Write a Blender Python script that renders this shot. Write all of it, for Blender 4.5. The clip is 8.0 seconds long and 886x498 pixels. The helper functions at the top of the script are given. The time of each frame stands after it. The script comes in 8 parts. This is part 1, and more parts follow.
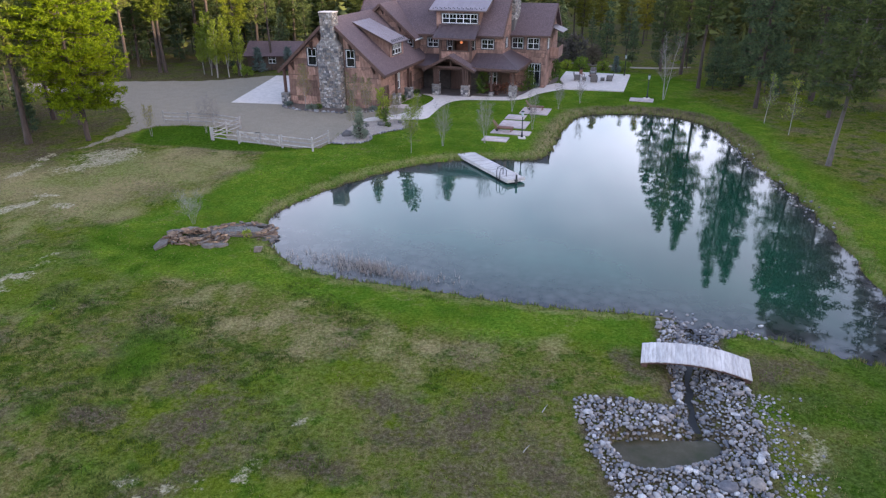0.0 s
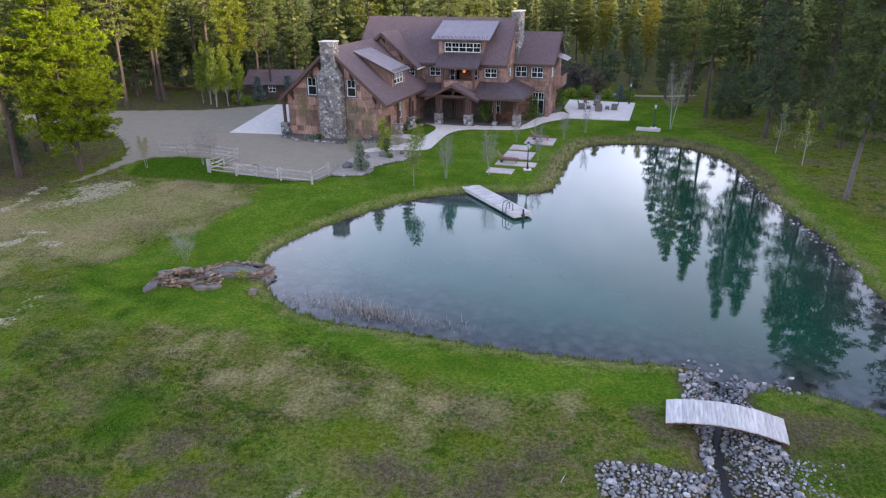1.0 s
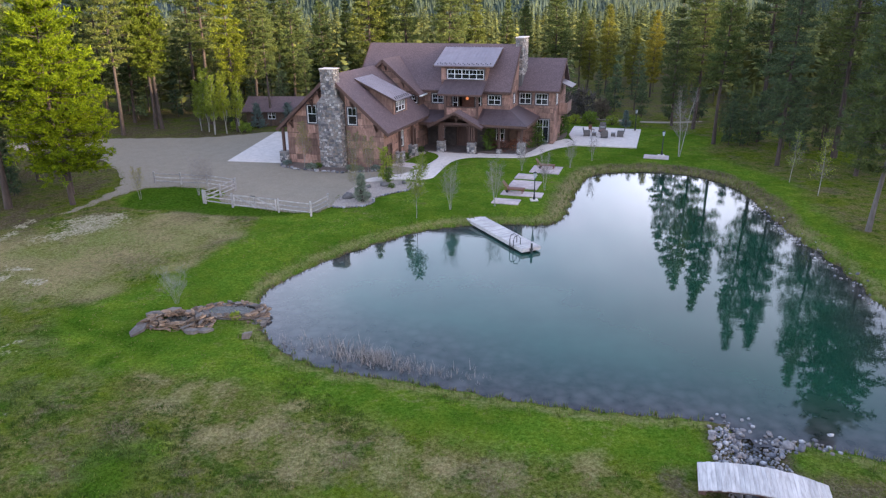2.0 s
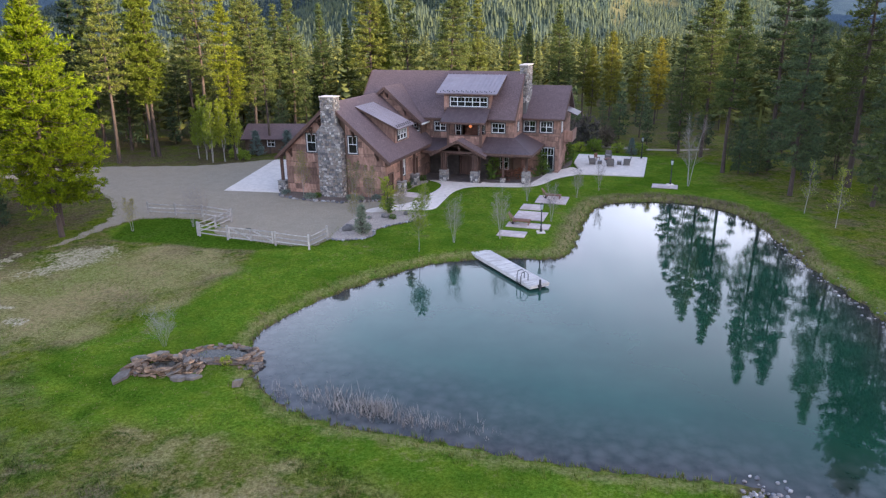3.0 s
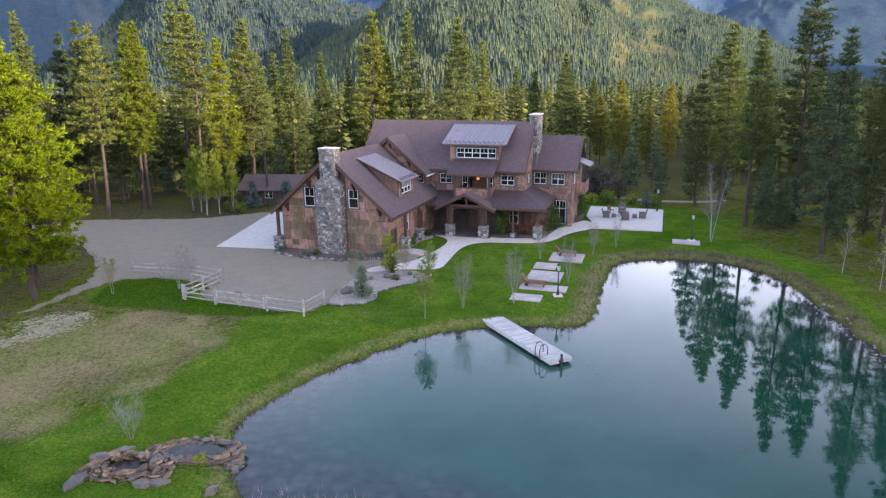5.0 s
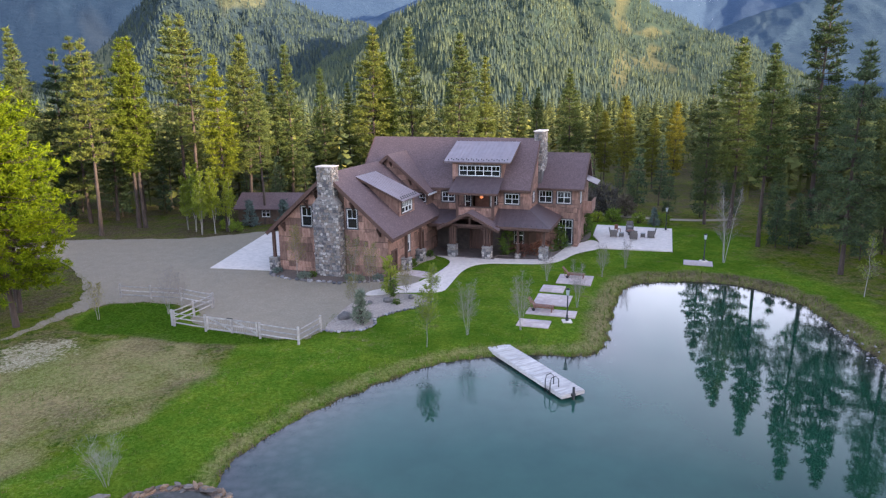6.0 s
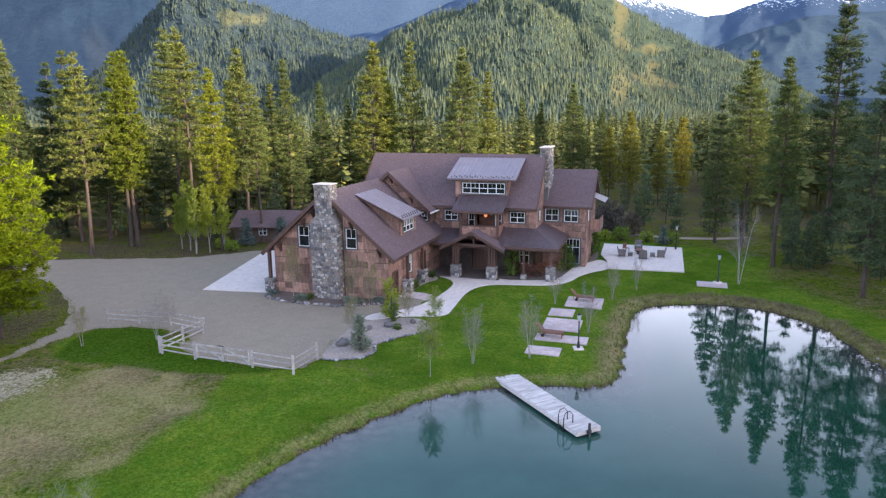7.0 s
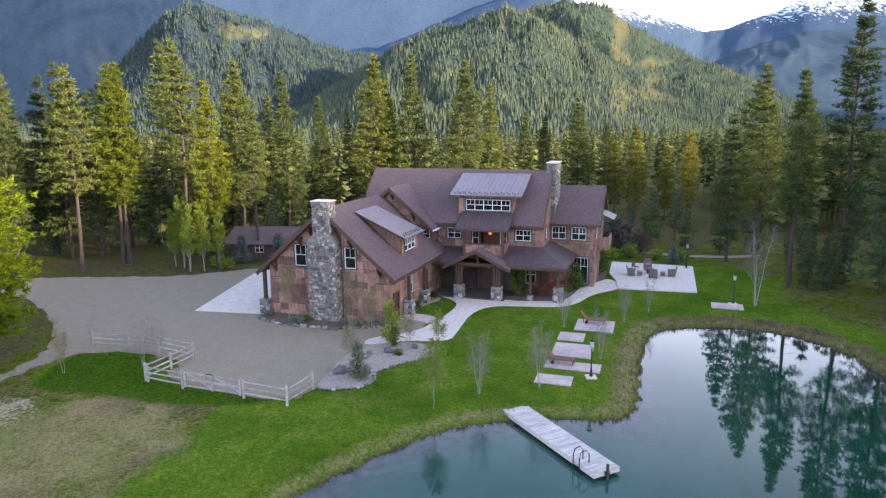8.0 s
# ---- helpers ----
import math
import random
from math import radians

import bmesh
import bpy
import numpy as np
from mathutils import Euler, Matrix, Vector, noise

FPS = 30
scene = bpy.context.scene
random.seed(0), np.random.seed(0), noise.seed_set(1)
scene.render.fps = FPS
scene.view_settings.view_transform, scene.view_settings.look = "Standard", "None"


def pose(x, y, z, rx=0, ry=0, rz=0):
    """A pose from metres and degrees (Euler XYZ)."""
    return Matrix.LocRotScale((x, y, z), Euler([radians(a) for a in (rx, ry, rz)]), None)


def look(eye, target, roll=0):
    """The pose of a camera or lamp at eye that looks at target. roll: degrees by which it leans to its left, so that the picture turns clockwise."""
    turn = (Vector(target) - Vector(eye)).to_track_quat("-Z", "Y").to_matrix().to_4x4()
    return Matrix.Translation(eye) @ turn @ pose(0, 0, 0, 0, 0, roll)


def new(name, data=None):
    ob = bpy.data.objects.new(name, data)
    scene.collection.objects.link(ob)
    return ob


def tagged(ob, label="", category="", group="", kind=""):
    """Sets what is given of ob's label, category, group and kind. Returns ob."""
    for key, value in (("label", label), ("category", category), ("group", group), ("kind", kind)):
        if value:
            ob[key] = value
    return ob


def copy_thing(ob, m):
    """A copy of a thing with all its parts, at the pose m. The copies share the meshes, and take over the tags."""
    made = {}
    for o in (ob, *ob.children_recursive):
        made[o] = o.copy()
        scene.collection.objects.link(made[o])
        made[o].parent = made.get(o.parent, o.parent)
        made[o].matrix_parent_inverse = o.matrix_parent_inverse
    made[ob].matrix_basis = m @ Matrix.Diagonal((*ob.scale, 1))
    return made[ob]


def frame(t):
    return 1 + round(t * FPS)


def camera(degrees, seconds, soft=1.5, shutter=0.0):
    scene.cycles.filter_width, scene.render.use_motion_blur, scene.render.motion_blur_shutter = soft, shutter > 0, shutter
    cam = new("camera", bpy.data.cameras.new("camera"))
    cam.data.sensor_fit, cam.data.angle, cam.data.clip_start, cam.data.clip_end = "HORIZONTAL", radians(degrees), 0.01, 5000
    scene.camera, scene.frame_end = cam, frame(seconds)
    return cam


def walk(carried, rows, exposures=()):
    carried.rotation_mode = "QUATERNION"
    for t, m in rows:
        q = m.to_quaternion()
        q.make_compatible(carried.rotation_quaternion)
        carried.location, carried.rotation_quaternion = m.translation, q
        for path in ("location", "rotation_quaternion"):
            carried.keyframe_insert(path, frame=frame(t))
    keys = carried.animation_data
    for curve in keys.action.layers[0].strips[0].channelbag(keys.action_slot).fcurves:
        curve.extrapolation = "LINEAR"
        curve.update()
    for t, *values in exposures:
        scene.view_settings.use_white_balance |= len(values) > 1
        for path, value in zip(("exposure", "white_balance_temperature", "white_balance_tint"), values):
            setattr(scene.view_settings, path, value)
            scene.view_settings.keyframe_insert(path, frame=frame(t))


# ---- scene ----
cam = camera(67.4, 8.0, 1.3)
PATH = [
    (0, (-0.012, 1.002, 15.725), (-0.028, 2.825, 14.902), -0.3),
    (0.5, (-0.166, 2.057, 15.78), (-0.182, 3.894, 14.99), -0.4),
    (1, (-0.288, 3.168, 15.835), (-0.305, 5.019, 15.077), -0.4),
    (1.5, (-0.441, 4.294, 15.871), (-0.458, 6.157, 15.144), -0.5),
    (3, (-0.823, 7.671, 15.922), (-0.842, 9.57, 15.295), -0.5),
    (3.5, (-0.913, 8.78, 15.968), (-0.934, 10.69, 15.374), -0.5),
    (4, (-1.002, 9.911, 16.018), (-1.025, 11.83, 15.456), -0.5),
    (4.5, (-1.163, 11.068, 16.002), (-1.186, 12.997, 15.474), -0.5),
    (6, (-1.451, 14.67, 15.873), (-1.477, 16.618, 15.421), -0.6),
    (6.5, (-1.573, 15.891, 15.853), (-1.6, 17.844, 15.422), -0.5),
    (7, (-1.726, 17.173, 15.788), (-1.752, 19.131, 15.381), -0.6),
    (7.5, (-1.876, 18.371, 15.809), (-1.901, 20.333, 15.421), -0.5),
    (8, (-2.004, 19.681, 15.814), (-2.03, 21.647, 15.446), -0.5),
]
walk(cam, [(t, look(eye, target, roll)) for t, eye, target, roll in PATH], [(0.0, 2.33, 6230, 21.0), (3.0, 2.40, 6230, 21.0), (8.0, 2.43, 6180, 21.0)])

# ---- world and sun ----
SUN_AZ, SUN_EL = -25.0, 13.0      # degrees: azimuth from +x, elevation
world = bpy.data.worlds.new("world")
scene.world = world
world.use_nodes = True
wn = world.node_tree
sky = wn.nodes.new("ShaderNodeTexSky")
sky.sky_type = "NISHITA"
sky.sun_disc = False
sky.sun_elevation = radians(SUN_EL)
sky.sun_rotation = radians(90.0 - SUN_AZ)
sky.air_density, sky.dust_density, sky.ozone_density = 1.0, 1.5, 1.2
# thin drifting cloud over the clear sky
tc = wn.nodes.new("ShaderNodeTexCoord")
cl = wn.nodes.new("ShaderNodeTexNoise")
cl.inputs["Scale"].default_value, cl.inputs["Detail"].default_value, cl.inputs["Roughness"].default_value = 2.2, 5.0, 0.55
wn.links.new(tc.outputs["Generated"], cl.inputs["Vector"])
cr = wn.nodes.new("ShaderNodeMapRange")
cr.inputs[1].default_value, cr.inputs[2].default_value, cr.inputs[3].default_value, cr.inputs[4].default_value = 0.34, 0.70, 0.22, 0.95
wn.links.new(cl.outputs["Fac"], cr.inputs[0])
cm = wn.nodes.new("ShaderNodeMix")
cm.data_type = "RGBA"
cm.inputs[7].default_value = (6.5, 6.9, 7.7, 1)
sep = wn.nodes.new("ShaderNodeSeparateXYZ")
wn.links.new(tc.outputs["Generated"], sep.inputs[0])
thin = wn.nodes.new("ShaderNodeMapRange")
thin.inputs[1].default_value, thin.inputs[2].default_value, thin.inputs[3].default_value, thin.inputs[4].default_value = 0.27, 0.50, 1.0, 0.08
wn.links.new(sep.outputs[2], thin.inputs[0])
veil = wn.nodes.new("ShaderNodeMath")
veil.operation = "MULTIPLY"
wn.links.new(cr.outputs[0], veil.inputs[0])
wn.links.new(thin.outputs[0], veil.inputs[1])
wn.links.new(veil.outputs[0], cm.inputs[0])
wn.links.new(sky.outputs[0], cm.inputs[6])
wn.links.new(cm.outputs[2], wn.nodes["Background"].inputs[0])
wn.nodes["Background"].inputs[1].default_value = 0.14
sun = new("sun", bpy.data.lights.new("sun", "SUN"))
sun.data.energy, sun.data.angle, sun.data.color = 3.4, radians(0.6), (1.0, 0.84, 0.56)
a, e = radians(SUN_AZ), radians(SUN_EL)
SUN_DIR = Vector((math.cos(a) * math.cos(e), math.sin(a) * math.cos(e), math.sin(e)))
sun.matrix_world = look(SUN_DIR * 100, (0, 0, 0))

# ---- materials ----
def material(name, rough=0.8, metal=0.0):
    m = bpy.data.materials.new(name)
    m.use_nodes = True
    b = m.node_tree.nodes["Principled BSDF"]
    b.inputs["Roughness"].default_value, b.inputs["Metallic"].default_value = rough, metal
    return m, m.node_tree, b


def node(nt, kind, **values):
    n = nt.nodes.new(kind)
    for k, v in values.items():
        n.inputs[k.replace("_", " ")].default_value = v
    return n


def coords(nt, scale=(1, 1, 1), world_space=False):
    if world_space:
        src = nt.nodes.new("ShaderNodeNewGeometry").outputs["Position"]
    else:
        src = nt.nodes.new("ShaderNodeTexCoord").outputs["Object"]
    mp = nt.nodes.new("ShaderNodeMapping")
    mp.inputs["Scale"].default_value = scale
    nt.links.new(src, mp.inputs[0])
    return mp.outputs[0]


def ramp(nt, fac, stops):
    r = nt.nodes.new("ShaderNodeValToRGB")
    el = r.color_ramp.elements
    while len(el) < len(stops):
        el.new(0.5)
    for s, (p, c) in zip(el, stops):
        s.position, s.color = p, (*c, 1)
    nt.links.new(fac, r.inputs[0])
    return r.outputs[0]


def mix(nt, fac, a, b, blend="MIX"):
    m = nt.nodes.new("ShaderNodeMix")
    m.data_type, m.blend_type = "RGBA", blend
    for sock, v in ((m.inputs[0], fac), (m.inputs[6], a), (m.inputs[7], b)):
        if isinstance(v, (int, float)):
            sock.default_value = v
        elif isinstance(v, tuple):
            sock.default_value = (*v, 1)
        else:
            nt.links.new(v, sock)
    return m.outputs[2]


def noise_tex(nt, vec, scale, detail=4.0, rough=0.6):
    n = nt.nodes.new("ShaderNodeTexNoise")
    n.inputs["Scale"].default_value, n.inputs["Detail"].default_value, n.inputs["Roughness"].default_value = scale, detail, rough
    nt.links.new(vec, n.inputs["Vector"])
    return n.outputs["Fac"]


def sharpen(nt, value, lo, hi):
    m = nt.nodes.new("ShaderNodeMapRange")
    m.inputs[1].default_value, m.inputs[2].default_value = lo, hi
    nt.links.new(value, m.inputs[0])
    return m.outputs[0]


def bump(nt, bsdf, height, strength=0.4, distance=0.05):
    b = nt.nodes.new("ShaderNodeBump")
    b.inputs["Strength"].default_value, b.inputs["Distance"].default_value = strength, distance
    nt.links.new(height, b.inputs["Height"])
    nt.links.new(b.outputs[0], bsdf.inputs["Normal"])


def surface(name, dark, mid, light, scale=3.0, rough=0.85, metal=0.0, stretch=(1, 1, 1), relief=0.35, depth=0.03,
            by="", spread=0.35, stain=0.35, world_space=False, hues=False):
    """A grained surface: three tones at a fine and a broad scale; by 'island' or 'object' its pieces differ in tone."""
    m, nt, b = material(name, rough, metal)
    v = coords(nt, stretch, world_space)
    fine = noise_tex(nt, v, scale, 6.0, 0.65)
    broad = noise_tex(nt, v, scale * 0.12, 3.0, 0.6)
    col = ramp(nt, fine, [(0.28, dark), (0.52, mid), (0.75, light)])
    col = mix(nt, sharpen(nt, broad, 0.35, 0.75), col, mix(nt, stain, col, dark))
    if by:
        if by == "island":
            rnd = nt.nodes.new("ShaderNodeNewGeometry").outputs["Random Per Island"]
        else:
            rnd = nt.nodes.new("ShaderNodeObjectInfo").outputs["Random"]
        tone = ramp(nt, rnd, [(0.0, (1 - spread,) * 3), (0.5, (1.0, 0.98, 0.96)), (1.0, (1 + spread, 1 + 0.9 * spread, 1 + 0.8 * spread))])
        if hues:
            tone = ramp(nt, rnd, [(0.0, (0.38, 0.38, 0.42)), (0.25, (0.72, 0.74, 0.80)), (0.45, (0.95, 0.86, 0.76)), (0.65, (0.80, 0.70, 0.66)), (0.8, (1.15, 1.13, 1.10)), (1.0, (1.75, 1.73, 1.70))])
        col = mix(nt, 1.0, col, tone, "MULTIPLY")
    nt.links.new(col, b.inputs["Base Color"])
    if relief:
        bump(nt, b, fine, relief, depth)
    return m


def foliage(name, dark, mid, light, glow=0.25, scale=1.2):
    """Leaves or needles: tones by clump and by tree, some light let through."""
    m, nt, b = material(name, 0.75)
    b.inputs["Specular IOR Level"].default_value = 0.12
    isl = nt.nodes.new("ShaderNodeNewGeometry").outputs["Random Per Island"]
    tree = nt.nodes.new("ShaderNodeObjectInfo").outputs["Random"]
    v = coords(nt)
    big = noise_tex(nt, v, scale, 2.0)
    col = ramp(nt, isl, [(0.0, dark), (0.55, mid), (1.0, light)])
    col = mix(nt, sharpen(nt, big, 0.35, 0.7), col, mix(nt, 0.5, col, light))
    col = mix(nt, 1.0, col, ramp(nt, tree, [(0.0, (0.72, 0.80, 0.85)), (0.5, (1, 1, 1)), (1.0, (1.30, 1.18, 0.85))]), "MULTIPLY")
    nt.links.new(col, b.inputs["Base Color"])
    tr = nt.nodes.new("ShaderNodeBsdfTranslucent")
    nt.links.new(col, tr.inputs[0])
    ms = nt.nodes.new("ShaderNodeMixShader")
    ms.inputs[0].default_value = glow
    nt.links.new(b.outputs[0], ms.inputs[1])
    nt.links.new(tr.outputs[0], ms.inputs[2])
    nt.links.new(ms.outputs[0], nt.nodes["Material Output"].inputs[0])
    return m


SIDING = surface("bark_siding", (0.148, 0.083, 0.063), (0.282, 0.163, 0.125), (0.412, 0.258, 0.203), 3.5, 0.9, stretch=(1.4, 1.4, 0.5), relief=0.6, by="island", spread=0.42)
SIDING_BASE = surface("siding_backing", (0.05, 0.03, 0.02), (0.09, 0.055, 0.037), (0.12, 0.07, 0.05), 3.0)
SHINGLE = surface("asphalt_shingle", (0.062, 0.040, 0.042), (0.119, 0.079, 0.081), (0.192, 0.134, 0.137), 7.0, 0.9, relief=0.4, by="island", spread=0.14)
METAL_ROOF = surface("standing_seam_metal", (0.26, 0.205, 0.21), (0.31, 0.25, 0.255), (0.36, 0.295, 0.30), 1.5, 0.42, 0.55, relief=0.05)
BROWN_METAL = surface("brown_metal_roof", (0.074, 0.049, 0.051), (0.101, 0.070, 0.072), (0.132, 0.095, 0.097), 2.0, 0.5, 0.3, relief=0.05)
TIMBER = surface("dark_stained_timber", (0.045, 0.022, 0.016), (0.085, 0.042, 0.030), (0.13, 0.07, 0.05), 3.0, 0.7, stretch=(4, 4, 0.5))
TRIM = surface("dark_trim", (0.05, 0.045, 0.045), (0.075, 0.068, 0.066), (0.10, 0.09, 0.085), 4.0, 0.7)
WHITE = surface("white_window_paint", (0.62, 0.62, 0.60), (0.76, 0.76, 0.75), (0.82, 0.82, 0.81), 6.0, 0.5, relief=0.05, stain=0.1)
STONE = surface("grey_field_stone", (0.15, 0.140, 0.132), (0.27, 0.255, 0.242), (0.43, 0.410, 0.390), 5.0, 0.9, relief=0.5, by="island", hues=True)
MORTAR = surface("mortar", (0.09, 0.085, 0.085), (0.13, 0.125, 0.12), (0.18, 0.17, 0.165), 8.0, 0.95)
CONCRETE = surface("pale_concrete", (0.44, 0.378, 0.335), (0.565, 0.485, 0.432), (0.655, 0.57, 0.51), 2.5, 0.85, relief=0.12, stain=0.25)
PINK_STONE = surface("pink_flagstone", (0.30, 0.235, 0.22), (0.42, 0.34, 0.32), (0.52, 0.43, 0.41), 2.5, 0.85, relief=0.2, by="object", spread=0.1)
CAP_STONE = surface("brown_grey_cap_stone", (0.16, 0.145, 0.135), (0.25, 0.23, 0.215), (0.34, 0.315, 0.295), 4.0, 0.9, relief=0.2)
WET_STONE = surface("dark_wet_bed", (0.006, 0.006, 0.007), (0.010, 0.010, 0.010), (0.02, 0.019, 0.018), 6.0, 0.7)
MURK = surface("murky_pool_water", (0.030, 0.034, 0.010), (0.060, 0.048, 0.028), (0.095, 0.080, 0.052), 1.2, 0.22, relief=0.03, world_space=True)
BASIN = surface("dark_basin_water", (0.012, 0.012, 0.009), (0.035, 0.030, 0.022), (0.070, 0.060, 0.048), 2.5, 0.25, relief=0.08, world_space=True)
WOOD_GREY = surface("weathered_grey_wood", (0.27, 0.245, 0.235), (0.46, 0.43, 0.41), (0.62, 0.585, 0.56), 2.0, 0.85, stretch=(5, 0.7, 5), relief=0.35, by="object", spread=0.13)
FENCE_WOOD = surface("silver_fence_wood", (0.195, 0.178, 0.165), (0.335, 0.312, 0.294), (0.49, 0.46, 0.436), 3.0, 0.9, relief=0.4, by="object", spread=0.2)
LOUNGER_WOOD = surface("lounger_teak", (0.10, 0.04, 0.025), (0.17, 0.07, 0.045), (0.24, 0.11, 0.07), 3.0, 0.7)
WICKER = surface("grey_wicker", (0.07, 0.06, 0.055), (0.13, 0.115, 0.105), (0.20, 0.18, 0.165), 14.0, 0.9)
BLACK_METAL = surface("black_metal", (0.015, 0.015, 0.016), (0.025, 0.026, 0.028), (0.04, 0.04, 0.042), 8.0, 0.5, 0.6, relief=0.05)
BARK = surface("pine_bark", (0.030, 0.021, 0.017), (0.060, 0.042, 0.033), (0.105, 0.074, 0.056), 2.0, 0.95, stretch=(3, 3, 0.6), relief=0.6, depth=0.05)
PALE_BASE_BARK = surface("grey_pine_bark", (0.06, 0.05, 0.045), (0.11, 0.095, 0.085), (0.17, 0.15, 0.135), 2.0, 0.95, stretch=(3, 3, 0.6), relief=0.6, depth=0.05)
BIRCH_BARK = surface("pale_birch_bark", (0.12, 0.11, 0.095), (0.29, 0.27, 0.24), (0.40, 0.38, 0.345), 5.0, 0.85, stretch=(1, 1, 2), relief=0.15)
TWIG = surface("bare_twig", (0.12, 0.10, 0.092), (0.19, 0.165, 0.15), (0.26, 0.225, 0.205), 5.0, 0.9, relief=0.0)
PALE_TWIG = surface("pale_bare_twig", (0.14, 0.128, 0.116), (0.21, 0.195, 0.176), (0.28, 0.26, 0.24), 5.0, 0.9, relief=0.0)
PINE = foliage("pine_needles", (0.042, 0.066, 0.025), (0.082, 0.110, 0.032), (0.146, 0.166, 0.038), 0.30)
# the next three put shade, low sun and golden light into the needle colour
SHADE_PINE = foliage("shade_pine_needles", (0.032, 0.052, 0.022), (0.054, 0.078, 0.027), (0.088, 0.110, 0.032), 0.25)
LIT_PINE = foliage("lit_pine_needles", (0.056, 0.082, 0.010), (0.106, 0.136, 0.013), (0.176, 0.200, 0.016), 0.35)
SUN_GOLD_PINE = foliage("sun_gold_pine_needles", (0.085, 0.088, 0.016), (0.160, 0.154, 0.022), (0.250, 0.218, 0.028), 0.40)
FIR = foliage("fir_needles", (0.030, 0.053, 0.034), (0.054, 0.083, 0.044), (0.092, 0.122, 0.052), 0.2)
BRIGHT = foliage("lime_pine_needles", (0.034, 0.064, 0.002), (0.078, 0.126, 0.003), (0.158, 0.212, 0.004), 0.38)
ASPEN = foliage("aspen_leaves", (0.12, 0.17, 0.02), (0.20, 0.26, 0.03), (0.29, 0.35, 0.05), 0.45)
BUDGREEN = foliage("fresh_birch_leaves", (0.13, 0.17, 0.02), (0.21, 0.26, 0.03), (0.30, 0.34, 0.05), 0.45)
BUD = foliage("opening_buds", (0.11, 0.10, 0.03), (0.17, 0.16, 0.045), (0.24, 0.23, 0.07), 0.4)
SHRUB = foliage("shrub_leaves", (0.045, 0.08, 0.015), (0.08, 0.13, 0.022), (0.14, 0.19, 0.032), 0.25)
SAGE = foliage("blue_juniper", (0.085, 0.12, 0.10), (0.13, 0.165, 0.14), (0.18, 0.21, 0.18), 0.2)
REDTWIG = foliage("red_twigs", (0.09, 0.035, 0.03), (0.15, 0.07, 0.055), (0.22, 0.12, 0.09), 0.2)
THICKET = foliage("bare_thicket", (0.05, 0.042, 0.036), (0.085, 0.072, 0.062), (0.13, 0.11, 0.095), 0.2)
GRASS = foliage("grass_blades", (0.045, 0.075, 0.012), (0.080, 0.125, 0.018), (0.135, 0.165, 0.035), 0.3)
TUSSOCK = foliage("dark_tussock", (0.024, 0.044, 0.006), (0.042, 0.070, 0.009), (0.070, 0.100, 0.016), 0.3)
DRYGRASS = foliage("dry_grass", (0.085, 0.075, 0.025), (0.14, 0.122, 0.05), (0.21, 0.185, 0.09), 0.3)
REED = foliage("dead_reeds", (0.20, 0.15, 0.125), (0.32, 0.25, 0.21), (0.48, 0.39, 0.34), 0.3)
CREEK_STONE = surface("river_stone", (0.13, 0.13, 0.135), (0.23, 0.225, 0.23), (0.36, 0.35, 0.345), 5.0, 0.85, relief=0.3, by="object", hues=True)
CREEK_STONES = surface("river_stones", (0.13, 0.13, 0.135), (0.23, 0.225, 0.23), (0.36, 0.35, 0.345), 5.0, 0.85, relief=0.3, by="island", hues=True)
PORCH_STONE = surface("brown_porch_stone", (0.07, 0.052, 0.046), (0.11, 0.083, 0.073), (0.16, 0.125, 0.11), 2.5, 0.8, relief=0.2)
# stone with the porch's shade put into its tones
PORCH_WALL = surface("shade_dark_porch_wall_stone", (0.026, 0.020, 0.018), (0.052, 0.040, 0.035), (0.092, 0.072, 0.063), 2.5, 0.85, relief=0.5)
FLAG = surface("rusty_flagstone", (0.070, 0.042, 0.026), (0.190, 0.122, 0.076), (0.42, 0.315, 0.22), 3.0, 0.9, relief=0.5, by="object", spread=0.55)
BOULDER = surface("dark_boulder", (0.06, 0.055, 0.055), (0.12, 0.11, 0.105), (0.19, 0.175, 0.165), 4.0, 0.9, relief=0.5)
MULCH = surface("brown_mulch", (0.06, 0.042, 0.033), (0.115, 0.083, 0.067), (0.19, 0.145, 0.12), 9.0, 0.95, relief=0.6)
PEBBLE = surface("pale_pebble_bed", (0.16, 0.125, 0.103), (0.285, 0.232, 0.195), (0.45, 0.385, 0.335), 8.0, 0.9, relief=0.6, depth=0.04)
GRAVEL = surface("gravel_drive", (0.160, 0.130, 0.090), (0.220, 0.180, 0.129), (0.286, 0.238, 0.176), 9.0, 0.95, relief=0.25, stain=0.5, world_space=True)


def glass_material():
    m, nt, b = material("window_glass", 0.04)
    v = coords(nt)
    nt.links.new(ramp(nt, noise_tex(nt, v, 0.8), [(0.3, (0.006, 0.007, 0.009)), (0.7, (0.02, 0.022, 0.026))]), b.inputs["Base Color"])
    b.inputs["Specular IOR Level"].default_value = 0.6
    return m


for wet in (MURK, BASIN):
    wet.node_tree.nodes["Principled BSDF"].inputs["Specular IOR Level"].default_value = 0.18

GLASS = glass_material()


def lamp_material(name, colour, strength):
    m, nt, b = material(name, 0.4)
    b.inputs["Base Color"].default_value = (*colour, 1)
    b.inputs["Emission Color"].default_value = (*colour, 1)
    b.inputs["Emission Strength"].default_value = strength
    return m


LAMP_GLOW = lamp_material("lamp_glow", (0.8, 0.26, 0.09), 0.18)


